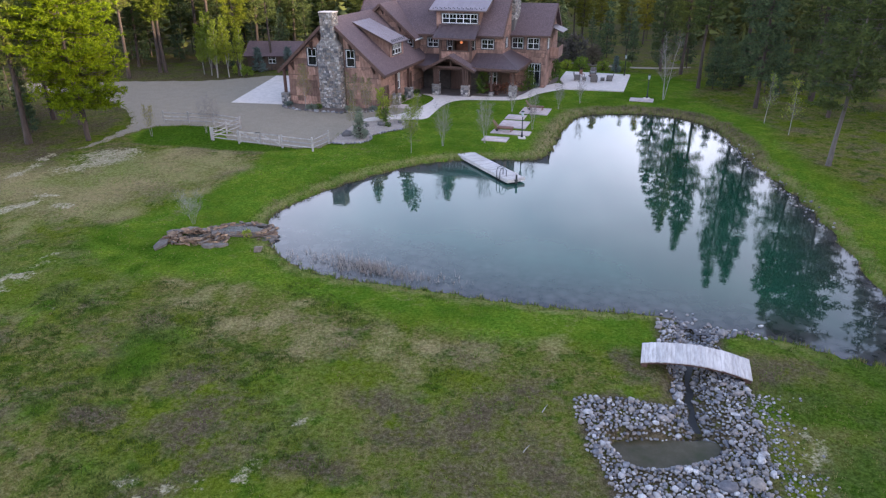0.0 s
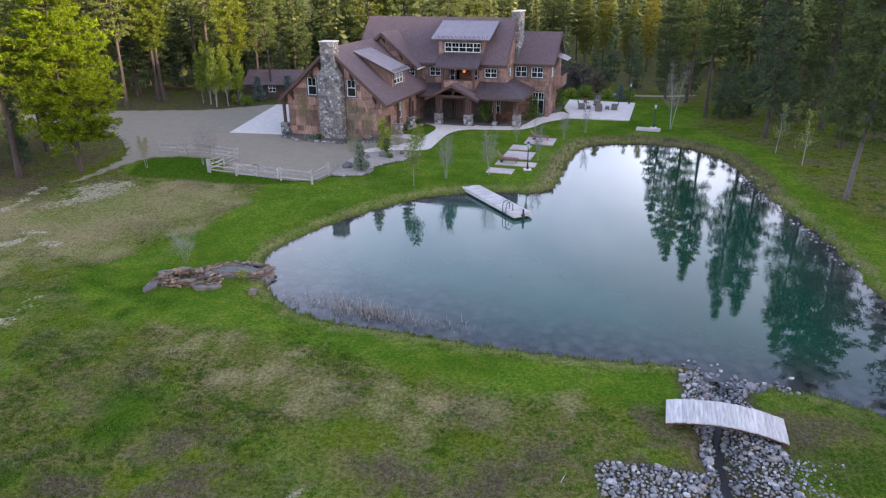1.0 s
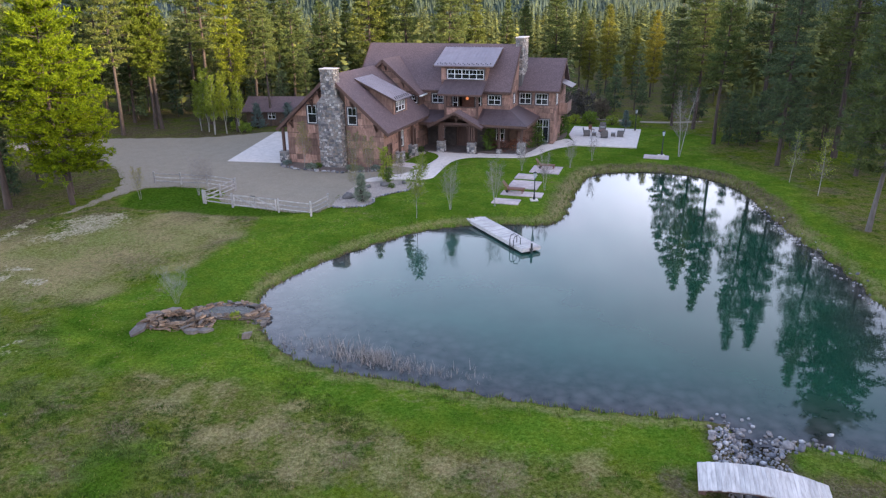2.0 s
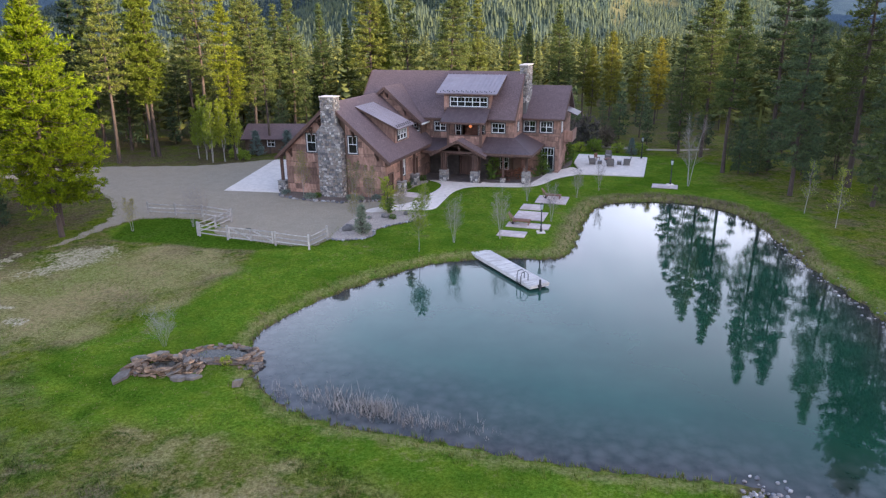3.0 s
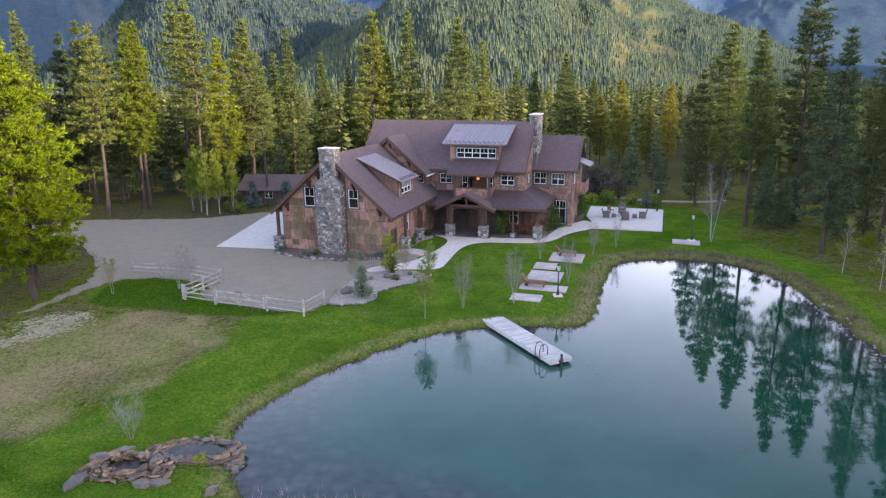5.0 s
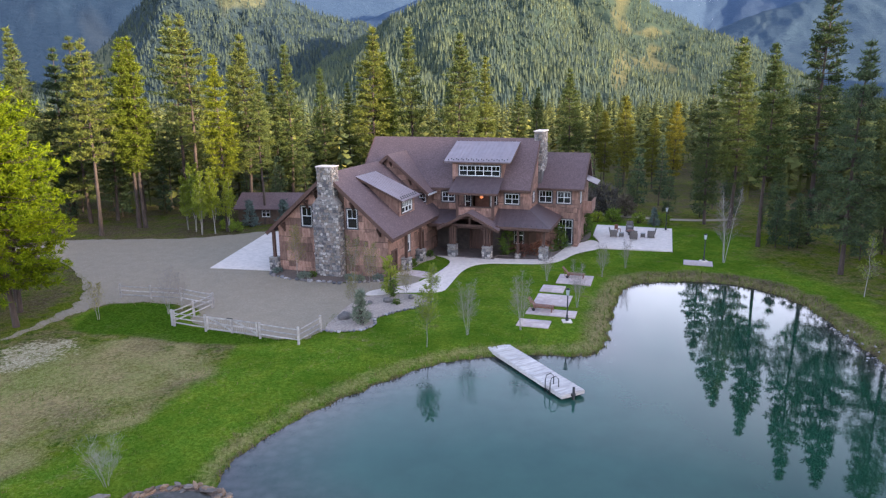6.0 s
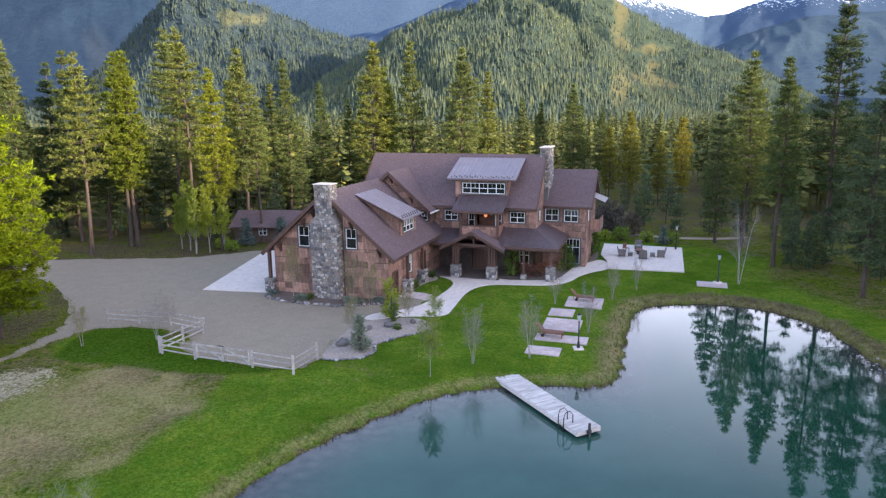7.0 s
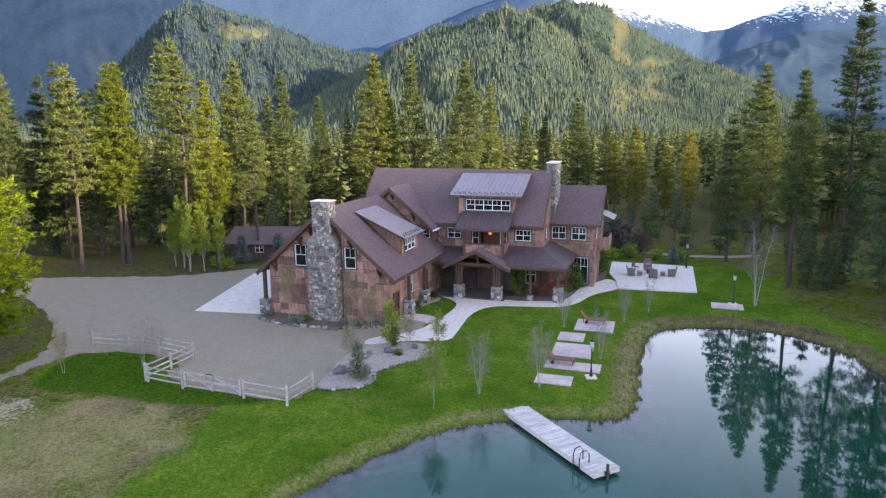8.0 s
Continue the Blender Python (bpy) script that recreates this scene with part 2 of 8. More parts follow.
def water_material():
    m, nt, b = material("pond_water", 0.02)
    at = nt.nodes.new("ShaderNodeAttribute")
    at.attribute_name = "depth"
    v = coords(nt, world_space=True)
    murk = noise_tex(nt, v, 0.25, 4.0)
    # mask for the water darkened where the dark pine reflections lie
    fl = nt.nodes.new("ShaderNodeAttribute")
    fl.attribute_name = "pine_reflection"
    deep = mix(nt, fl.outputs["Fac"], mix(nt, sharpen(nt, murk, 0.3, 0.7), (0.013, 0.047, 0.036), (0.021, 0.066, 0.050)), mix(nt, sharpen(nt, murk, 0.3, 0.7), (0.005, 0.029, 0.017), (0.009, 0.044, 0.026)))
    cob = nt.nodes.new("ShaderNodeTexVoronoi")
    cob.inputs["Scale"].default_value = 1.3
    nt.links.new(v, cob.inputs["Vector"])
    bed = mix(nt, sharpen(nt, noise_tex(nt, v, 1.6, 5.0), 0.35, 0.65), (0.014, 0.011, 0.012), (0.052, 0.042, 0.043))
    bed = mix(nt, sharpen(nt, cob.outputs["Distance"], 0.55, 0.15), bed, mix(nt, 0.6, bed, (0.080, 0.074, 0.074)))
    col = ramp(nt, at.outputs["Fac"], [(0.0, (0, 0, 0)), (1.0, (1, 1, 1))])
    nt.links.new(mix(nt, col, bed, deep), b.inputs["Base Color"])
    b.inputs["IOR"].default_value = 1.35
    wv = coords(nt, (1.0, 1.6, 1.0), True)
    calm = sharpen(nt, noise_tex(nt, v, 0.06, 2.0), 0.42, 0.60)
    rip = nt.nodes.new("ShaderNodeMath")
    rip.operation = "MULTIPLY"
    nt.links.new(noise_tex(nt, wv, 2.2, 2.0), rip.inputs[0])
    nt.links.new(calm, rip.inputs[1])
    bump(nt, b, rip.outputs[0], 0.13, 0.02)
    return m


WATER = water_material()


def ground_material():
    """Grass sheet: lush lawn, rough field, straw, bare earth and brown litter by the sheet's own masks."""
    m, nt, b = material("grass_ground", 1.0)
    b.inputs["Specular IOR Level"].default_value = 0.0
    at = nt.nodes.new("ShaderNodeAttribute")
    at.attribute_name = "cover"
    sep = nt.nodes.new("ShaderNodeSeparateColor")
    nt.links.new(at.outputs["Color"], sep.inputs[0])
    v = coords(nt, world_space=True)
    blade, fine, tuft = noise_tex(nt, v, 16.0, 4.0, 0.75), noise_tex(nt, v, 6.0, 4.0, 0.7), noise_tex(nt, v, 2.4, 4.0, 0.7)
    mid, broad = noise_tex(nt, v, 0.9, 5.0, 0.65), noise_tex(nt, v, 0.17, 4.0, 0.6)

    def math_node(op, a, b_, c=None):
        n = nt.nodes.new("ShaderNodeMath")
        n.operation = op
        for k, val in enumerate((a, b_, c)):
            if val is None:
                continue
            if isinstance(val, (int, float)):
                n.inputs[k].default_value = val
            else:
                nt.links.new(val, n.inputs[k])
        return n.outputs[0]

    grain = math_node("ADD", math_node("MULTIPLY", blade, 0.5), math_node("MULTIPLY", fine, 0.5))
    broken = math_node("ADD", math_node("MULTIPLY", tuft, 0.55), math_node("MULTIPLY", fine, 0.45))

    def tones(dark, mid_, light):
        return ramp(nt, grain, [(0.40, dark), (0.5, mid_), (0.60, light)])

    lush = tones((0.031, 0.066, 0.005), (0.059, 0.117, 0.010), (0.100, 0.168, 0.021))
    lush = mix(nt, sharpen(nt, mid, 0.40, 0.62), lush, tones((0.057, 0.084, 0.007), (0.099, 0.145, 0.013), (0.147, 0.190, 0.026)))
    lush = mix(nt, sharpen(nt, broad, 0.45, 0.70), lush, mix(nt, 0.65, lush, (0.024, 0.062, 0.004)))
    green = tones((0.038, 0.050, 0.007), (0.078, 0.094, 0.016), (0.132, 0.142, 0.036))
    olive = tones((0.056, 0.051, 0.013), (0.106, 0.096, 0.030), (0.172, 0.152, 0.062))
    field = mix(nt, sharpen(nt, math_node("ADD", math_node("MULTIPLY", mid, 0.6), math_node("MULTIPLY", tuft, 0.4)), 0.46, 0.54), green, olive)
    field = mix(nt, math_node("MULTIPLY", sharpen(nt, broad, 0.48, 0.58), 0.75), field, tones((0.038, 0.056, 0.003), (0.072, 0.100, 0.006), (0.110, 0.138, 0.014)))
    worn = noise_tex(nt, v, 0.32, 5.0, 0.7)
    field = mix(nt, math_node("MULTIPLY", sharpen(nt, worn, 0.50, 0.60), 0.9), field, tones((0.056, 0.045, 0.020), (0.098, 0.080, 0.040), (0.155, 0.132, 0.078)))
    lumps = noise_tex(nt, v, 1.3, 3.0, 0.6)
    field = mix(nt, math_node("MULTIPLY", sharpen(nt, lumps, 0.54, 0.62), 0.7), field, tones((0.012, 0.032, 0.003), (0.028, 0.060, 0.006), (0.052, 0.088, 0.012)))
    specks = math_node("MULTIPLY", sharpen(nt, noise_tex(nt, v, 3.4, 3.0, 0.7), 0.70, 0.76), sharpen(nt, worn, 0.50, 0.60))
    field = mix(nt, math_node("MULTIPLY", specks, 0.8), field, (0.30, 0.28, 0.25))
    straw = tones((0.142, 0.109, 0.050), (0.205, 0.161, 0.077), (0.275, 0.225, 0.120))
    sparse = math_node("ADD", math_node("MULTIPLY", broad, 0.65), math_node("MULTIPLY", tuft, 0.35))
    straw = mix(nt, math_node("MULTIPLY", sharpen(nt, sparse, 0.42, 0.62), 0.85), straw, tones((0.086, 0.098, 0.026), (0.140, 0.152, 0.044), (0.200, 0.208, 0.076)))
    earth = tones((0.16, 0.135, 0.080), (0.26, 0.225, 0.145), (0.40, 0.355, 0.255))
    litter = mix(nt, sharpen(nt, tuft, 0.50, 0.68), tones((0.040, 0.031, 0.018), (0.078, 0.060, 0.036), (0.132, 0.106, 0.070)), tones((0.040, 0.046, 0.006), (0.070, 0.078, 0.012), (0.105, 0.110, 0.024)))

    drift = math_node("ADD", math_node("MULTIPLY", worn, 0.6), math_node("MULTIPLY", mid, 0.4))

    def edge(mask, wob, soft=0.22, roam=1.0):
        m_ = math_node("MULTIPLY_ADD", math_node("SUBTRACT", broken, 0.5), wob, mask)
        m_ = math_node("MULTIPLY_ADD", math_node("SUBTRACT", drift, 0.5), roam, m_)
        return sharpen(nt, m_, 0.5 - soft, 0.5 + soft)

    col = mix(nt, edge(sep.outputs[0], 1.1, 0.30, 0.6), field, lush)
    col = mix(nt, edge(at.outputs["Alpha"], 1.6, 0.38, 1.8), col, straw)
    col = mix(nt, edge(sep.outputs[2], 1.6, 0.28, 3.0), col, litter)
    col = mix(nt, edge(sep.outputs[1], 2.4, 0.15), col, earth)
    # extra dark green mixed in where this mask is set
    dark_mask = nt.nodes.new("ShaderNodeAttribute")
    dark_mask.attribute_name = "dark_green"
    col = mix(nt, math_node("MULTIPLY", edge(dark_mask.outputs["Fac"], 1.0, 0.4, 1.2), 0.8), col, tones((0.013, 0.034, 0.003), (0.028, 0.064, 0.005), (0.050, 0.094, 0.010)))
    nt.links.new(col, b.inputs["Base Color"])
    bump(nt, b, broken, 1.0, 0.22)
    return m


GROUND = ground_material()

# ---- building helpers ----
def mesh_ob(name, verts, faces, mat, parent=None, smooth=False):
    me = bpy.data.meshes.new(name)
    me.from_pydata([tuple(v) for v in verts], [], faces)
    me.materials.append(mat)
    if smooth:
        me.polygons.foreach_set("use_smooth", [True] * len(me.polygons))
    ob = new(name, me)
    ob.parent = parent
    return ob


def part(name, bm, mat, parent=None, label="", kind="", smooth=False):
    bmesh.ops.recalc_face_normals(bm, faces=bm.faces)
    me = bpy.data.meshes.new(name)
    bm.to_mesh(me)
    bm.free()
    me.materials.append(mat)
    if smooth:
        me.polygons.foreach_set("use_smooth", [True] * len(me.polygons))
    ob = new(name, me)
    ob.parent = parent
    return tagged(ob, label, kind=kind)


def empty(name, m, label, category, group="", kind=""):
    ob = new(name)
    ob.matrix_basis = m
    ob.empty_display_size = 0.2
    return tagged(ob, label, category, group, kind)


def box(bm, x0, x1, y0, y1, z0, z1):
    vs = [bm.verts.new(p) for p in ((x0, y0, z0), (x1, y0, z0), (x1, y1, z0), (x0, y1, z0), (x0, y0, z1), (x1, y0, z1), (x1, y1, z1), (x0, y1, z1))]
    for f in ((0, 3, 2, 1), (4, 5, 6, 7), (0, 1, 5, 4), (1, 2, 6, 5), (2, 3, 7, 6), (3, 0, 4, 7)):
        bm.faces.new([vs[i] for i in f])
    return vs


def boxes(*dims):
    bm = bmesh.new()
    for d in dims:
        box(bm, *d)
    return bm


def bevelled(bm, width=0.02, segments=1):
    bmesh.ops.bevel(bm, geom=list(bm.edges), offset=width, segments=segments, affect="EDGES")
    return bm


def extrude_poly(bm, pts, offset):
    """A solid between the polygon pts and the same polygon moved by offset."""
    off = Vector(offset)
    lo = [bm.verts.new(Vector(p)) for p in pts]
    hi = [bm.verts.new(Vector(p) + off) for p in pts]
    bm.faces.new(lo), bm.faces.new(list(reversed(hi)))
    for i in range(len(pts)):
        j = (i + 1) % len(pts)
        bm.faces.new((lo[i], lo[j], hi[j], hi[i]))
    return bm


def solid(pts, offset):
    return extrude_poly(bmesh.new(), pts, offset)


def beam(bm, p, q, w, h=None, up=(0, 0, 1)):
    """A square bar from p to q."""
    h = h or w
    p, q = Vector(p), Vector(q)
    d = (q - p).normalized()
    up = Vector(up)
    if abs(d.dot(up)) > 0.95:
        up = Vector((1, 0, 0))
    s = d.cross(up).normalized() * (w / 2)
    t = s.cross(d).normalized() * (h / 2)
    ring = [[bm.verts.new(c + sa * s + sb * t) for sa, sb in ((-1, -1), (1, -1), (1, 1), (-1, 1))] for c in (p, q)]
    bm.faces.new(ring[0]), bm.faces.new(list(reversed(ring[1])))
    for i in range(4):
        j = (i + 1) % 4
        bm.faces.new((ring[0][i], ring[0][j], ring[1][j], ring[1][i]))
    return bm


def tube(verts, faces, path, radii, sides=6):
    """Adds a tapering tube along path to the lists."""
    base = len(verts)
    n = len(path)
    for i, (p, r) in enumerate(zip(path, radii)):
        d = Vector(path[min(i + 1, n - 1)]) - Vector(path[max(i - 1, 0)])
        d = d.normalized() if d.length > 1e-6 else Vector((0, 0, 1))
        s = d.orthogonal().normalized()
        t = d.cross(s)
        for k in range(sides):
            a = 2 * math.pi * k / sides
            verts.append(Vector(p) + r * (math.cos(a) * s + math.sin(a) * t))
    for i in range(n - 1):
        for k in range(sides):
            l = (k + 1) % sides
            faces.append((base + i * sides + k, base + i * sides + l, base + (i + 1) * sides + l, base + (i + 1) * sides + k))
    faces.append(tuple(base + (n - 1) * sides + k for k in range(sides)))


def smooth_loop(pts, per=6):
    """A closed Catmull-Rom curve through pts."""
    out = []
    n = len(pts)
    for i in range(n):
        p0, p1, p2, p3 = (np.array(pts[(i + k) % n], float) for k in (-1, 0, 1, 2))
        for k in range(per):
            t = k / per
            out.append(0.5 * (2 * p1 + (p2 - p0) * t + (2 * p0 - 5 * p1 + 4 * p2 - p3) * t * t + (3 * p1 - p0 - 3 * p2 + p3) * t ** 3))
    return np.array(out)


def signed_distance(x, y, poly):
    """Distance to the polygon's edge, negative inside; x and y are arrays."""
    best = np.full(x.shape, 1e9)
    inside = np.zeros(x.shape, bool)
    for i in range(len(poly)):
        (ax, ay), (bx, by) = poly[i], poly[(i + 1) % len(poly)]
        dx, dy = bx - ax, by - ay
        t = np.clip(((x - ax) * dx + (y - ay) * dy) / max(dx * dx + dy * dy, 1e-9), 0, 1)
        best = np.minimum(best, (x - ax - t * dx) ** 2 + (y - ay - t * dy) ** 2)
        cross = ((ay > y) != (by > y))
        inside ^= cross & (x < dx * (y - ay) / (dy if abs(dy) > 1e-9 else 1e-9) + ax)
    return np.sqrt(best) * np.where(inside, -1, 1)


def step(lo, hi, v):
    t = np.clip((v - lo) / (hi - lo), 0, 1)
    return t * t * (3 - 2 * t)


def wobble(x, y, size, seed=0.0):
    """Cheap smooth noise in -1..1 on arrays."""
    a, b = x / size + seed, y / size - seed
    return (np.sin(a * 1.7 + 1.3 * np.sin(b * 1.1 + seed)) + np.sin(b * 2.1 + 1.7 * np.sin(a * 0.9 + 2 * seed)) + np.sin((a + b) * 1.3 + seed * 3)) / 3


# ---- ground, pond, drive ----
POND = smooth_loop([(-11.3, 39.6), (-11.2, 41.6), (-9.2, 45.3), (-6.4, 48.6), (-2.6, 52.1), (0.6, 53.2), (3.6, 53.6), (6.9, 53.4), (8.4, 55.2),
                    (9.6, 58.8), (11.2, 63.8), (13.0, 67.9), (15.6, 69.7), (19.9, 69.8), (23.4, 67.8), (25.2, 63.2), (24.8, 57.0), (24.2, 51.5),
                    (24.1, 46.2), (23.6, 41.0), (22.3, 34.0), (20.5, 27.0), (18.2, 24.2), (16.6, 24.7), (14.9, 25.9), (13.0, 26.6), (11.6, 26.9), (10.3, 28.0),
                    (8.2, 28.5), (5.6, 28.9), (2.9, 29.5), (0.2, 30.4), (-2.7, 31.3), (-5.8, 32.2), (-7.9, 33.4), (-9.4, 34.9), (-10.6, 37.0)])
# small uneven bites along the shore
POND = np.array([p + 0.13 * np.array((math.sin(i * 1.9) + 0.6 * math.sin(i * 4.3), math.cos(i * 2.3) + 0.6 * math.sin(i * 3.1))) for i, p in enumerate(POND)])
CREEK = [(11.1, 27.0), (10.5, 25.2), (9.85, 23.9), (9.50, 23.0), (9.42, 22.4), (9.18, 21.9), (9.16, 21.3), (8.92, 20.7), (8.98, 20.2), (8.80, 19.7), (8.76, 19.3)]
POOL = smooth_loop([(5.72, 19.30), (6.62, 19.41), (7.98, 19.36), (8.89, 19.42), (9.16, 19.08), (8.49, 18.54), (7.23, 18.14), (6.14, 18.27), (5.89, 18.82)], 4)
RIPRAP = smooth_loop([(4.7, 21.0), (5.6, 21.6), (7.0, 21.2), (8.5, 21.4), (8.9, 23.5), (9.2, 26.0), (9.8, 27.6), (11.3, 27.4), (12.0, 26.5), (11.4, 24.5),
                      (11.3, 22.4), (11.1, 20.8), (10.6, 18.9), (10.3, 17.3), (9.6, 15.4), (6.8, 14.6), (5.2, 15.6), (5.1, 17.4), (4.65, 19.5)], 4)


def creek_distance(x, y):
    d = np.full(np.shape(x), 1e9)
    for (ax, ay), (bx, by) in zip(CREEK, CREEK[1:]):
        t = np.clip(((x - ax) * (bx - ax) + (y - ay) * (by - ay)) / ((bx - ax) ** 2 + (by - ay) ** 2), 0, 1)
        d = np.minimum(d, np.hypot(x - ax - t * (bx - ax), y - ay - t * (by - ay)))
    return d


def ground_height(x, y):
    x, y = np.asarray(x, float), np.asarray(y, float)
    d = signed_distance(x, y, POND)
    top = 0.35 + 0.25 * step(38, 50, y)
    calm = step(3, 8, d) * (1 - step(44, 52, y))
    h = np.where(d > 0, top * (1 - np.exp(-np.maximum(d, 0) / 0.9)), -1.4 * (1 - np.exp(np.minimum(d, 0) / 3.0)) - 0.02)
    h = h + calm * (0.07 * wobble(x, y, 2.3) + 0.05 * wobble(x, y, 0.8, 2.0))
    h = h - 0.55 * np.exp(-(creek_distance(x, y) / 0.75) ** 2) * step(-0.4, 0.8, d)
    h = h - 0.62 * step(0.55, -0.15, signed_distance(x, y, POOL))
    return h


def height_at(x, y):
    return float(ground_height(np.array([x]), np.array([y]))[0])


DRIVE = [(-30.5, 55.0), (-29.6, 58.0), (-28.9, 61.0), (-26.9, 63.6), (-19.0, 61.7), (-20.6, 58.2), (-11.1, 54.4), (-10.2, 56.5), (-9.5, 59.6), (-8.1, 64.0),
         (-5.6, 66.9), (-4.3, 68.0), (-4.0, 69.4), (-4.7, 70.7), (-6.4, 71.2), (-6.6, 68.6), (-11.0, 67.9), (-17.2, 70.7), (-17.3, 73.3), (-21.0, 91.5), (-25.9, 88.6), (-30.9, 86.2),
         (-38.1, 86.4), (-46.0, 86.0), (-54.0, 85.0), (-53.0, 80.0), (-42.0, 79.0), (-36.7, 73.9), (-31.6, 67.0), (-29.9, 62.3), (-30.4, 58.0), (-31.2, 54.8)]


def rounded(pts, times=2):
    """Corner cutting: a soft outline that never overshoots."""
    pts = [np.array(p, float) for p in pts]
    for _ in range(times):
        pts = [q for i, p in enumerate(pts) for q in (p * 0.75 + pts[(i + 1) % len(pts)] * 0.25, p * 0.25 + pts[(i + 1) % len(pts)] * 0.75)]
    return [tuple(p) for p in pts]


DRIVE_LOOP = rounded(DRIVE, 3)
DRIVE_LOOP = [(x + 0.16 * math.sin(3.1 * y + 1.7 * x) + 0.10 * math.sin(7.3 * x - 2.0 * y), y + 0.16 * math.sin(2.7 * x - y) + 0.10 * math.sin(6.1 * y + x)) for x, y in DRIVE_LOOP]
DRY = [(2.1, 19.6, 2.2), (3.7, 17.4, 2.0), (-1.9, 19.6, 1.8), (0.1, 17.2, 2.0), (-3.3, 21.9, 1.1), (-9.4, 20.2, 1.4), (-7.7, 18.4, 1.5), (-12.7, 20.2, 1.1), (-15.0, 26.5, 1.1), (-4.3, 17.7, 1.1), (7.4, 23.4, 1.0), (13.1, 23.0, 1.1), (13.7, 21.5, 1.1), (-10.0, 23.0, 0.8), (3.6, 21.9, 1.3), (5.2, 19.6, 1.0), (-9.3, 16.4, 1.4)]
STRAW = [(-23.0, 49.5, 5.5), (-25.0, 44.0, 5.0), (-18.5, 50.8, 3.2), (-31.0, 46.0, 5.0), (-12.6, 29.1, 1.3), (-14.4, 30.9, 0.7), (-10.1, 27.0, 1.1), (-8.0, 27.0, 1.1), (-5.8, 25.8, 1.1), (-10.2, 30.3, 0.9), (-6.7, 28.3, 0.8), (-4.7, 28.5, 0.8), (-2.7, 25.1, 0.9), (4.0, 25.3, 0.8), (-1.3, 23.8, 0.9), (1.3, 24.6, 0.8), (-19.6, 48.5, 2.6), (-22.3, 45.9, 2.4), (-16.2, 49.9, 1.7), (-25.2, 45.9, 2.0), (-18.2, 53.7, 1.2), (-22.9, 53.8, 1.4), (-18.0, 44.1, 1.6), (-24.5, 41.4, 1.5), (-21.3, 40.9, 1.5), (-29.7, 46.0, 1.6), (-26.1, 38.5, 1.4)]
GREEN = [(-12.6, 23.8, 1.4), (-18.6, 28.6, 1.1), (-15.0, 20.2, 1.0), (-12.0, 21.0, 0.8), (-6.6, 20.2, 0.7), (-12.3, 26.0, 1.0), (-12.5, 17.1, 0.8), (-8.4, 23.6, 0.7), (-4.8, 18.5, 0.6), (-0.1, 18.5, 0.6), (-3.1, 20.2, 0.5), (-3.1, 17.2, 0.5), (4.4, 21.5, 0.8), (6.1, 21.5, 0.7), (14.1, 21.9, 1.1), (12.1, 20.4, 0.8), (12.6, 23.4, 0.6), (16.0, 21.9, 1.1), (9.6, 16.9, 0.4), (13.7, 19.9, 0.8), (-5.1, 21.9, 0.5), (-19.9, 27.5, 0.9), (-15.3, 24.7, 0.7)]
# dark green patches; those beyond y 32 take in the shade between tall grass
DARK_GREEN = [(13.0, 17.0, 1.6), (16.0, 20.0, 2.4), (15.5, 18.5, 1.4), (13.6, 20.6, 1.6), (16.5, 23.4, 2.0), (18.0, 20.5, 2.2), (14.8, 16.2, 1.2), (14.1, 21.9, 1.0), (12.1, 20.4, 0.7), (15.4, 20.9, 0.9), (9.9, 17.4, 0.3), (-12.8, 23.8, 0.9), (-15.0, 20.4, 0.6), (-18.6, 28.6, 0.7), (-12.0, 21.0, 0.5), (-13.1, 25.1, 0.7), (-19.7, 36.7, 1.0), (-17.8, 36.0, 1.1), (-16.3, 34.9, 1.0), (-21.0, 35.2, 0.8), (-14.6, 34.0, 0.9), (-18.8, 33.6, 0.8), (-21.5, 37.8, 0.7), (-16.8, 32.6, 0.7)]
SAND = [(-31.6, 53.4, 0.7), (-32.0, 52.0, 0.8), (-32.4, 50.4, 0.8), (-32.2, 48.6, 0.8), (-21.8, 32.2, 0.7), (-22.4, 31.2, 0.6), (-10.6, 18.0, 0.4), (-8.2, 17.1, 0.6), (-6.0, 17.2, 0.5), (-9.6, 16.7, 0.4), (-7.1, 17.2, 0.4), (-5.3, 20.0, 0.2), (-28.3, 43.6, 1.0), (-25.2, 41.4, 0.7), (-28.4, 41.4, 0.7), (-21.9, 34.0, 0.6), (-17.9, 28.1, 0.3), (-14.0, 20.1, 0.2), (11.9, 18.7, 0.4), (11.9, 16.9, 0.4), (-27.6, 53.0, 2.3), (-27.9, 51.0, 1.9), (-26.3, 54.6, 1.6), (-28.6, 49.4, 1.3)]


def spots(x, y, table):
    """Soft patches with wandering outlines."""
    m = np.zeros(np.shape(x))
    x, y = x + 1.1 * wobble(x, y, 2.2, 0.4) + 0.5 * wobble(x, y, 0.7, 1.1), y + 1.1 * wobble(x, y, 1.9, 2.6) + 0.5 * wobble(x, y, 0.8, 3.3)
    for cx, cy, r in table:
        m = np.maximum(m, np.exp(-((x - cx) ** 2 + (y - cy) ** 2) / (r * r)))
    return m


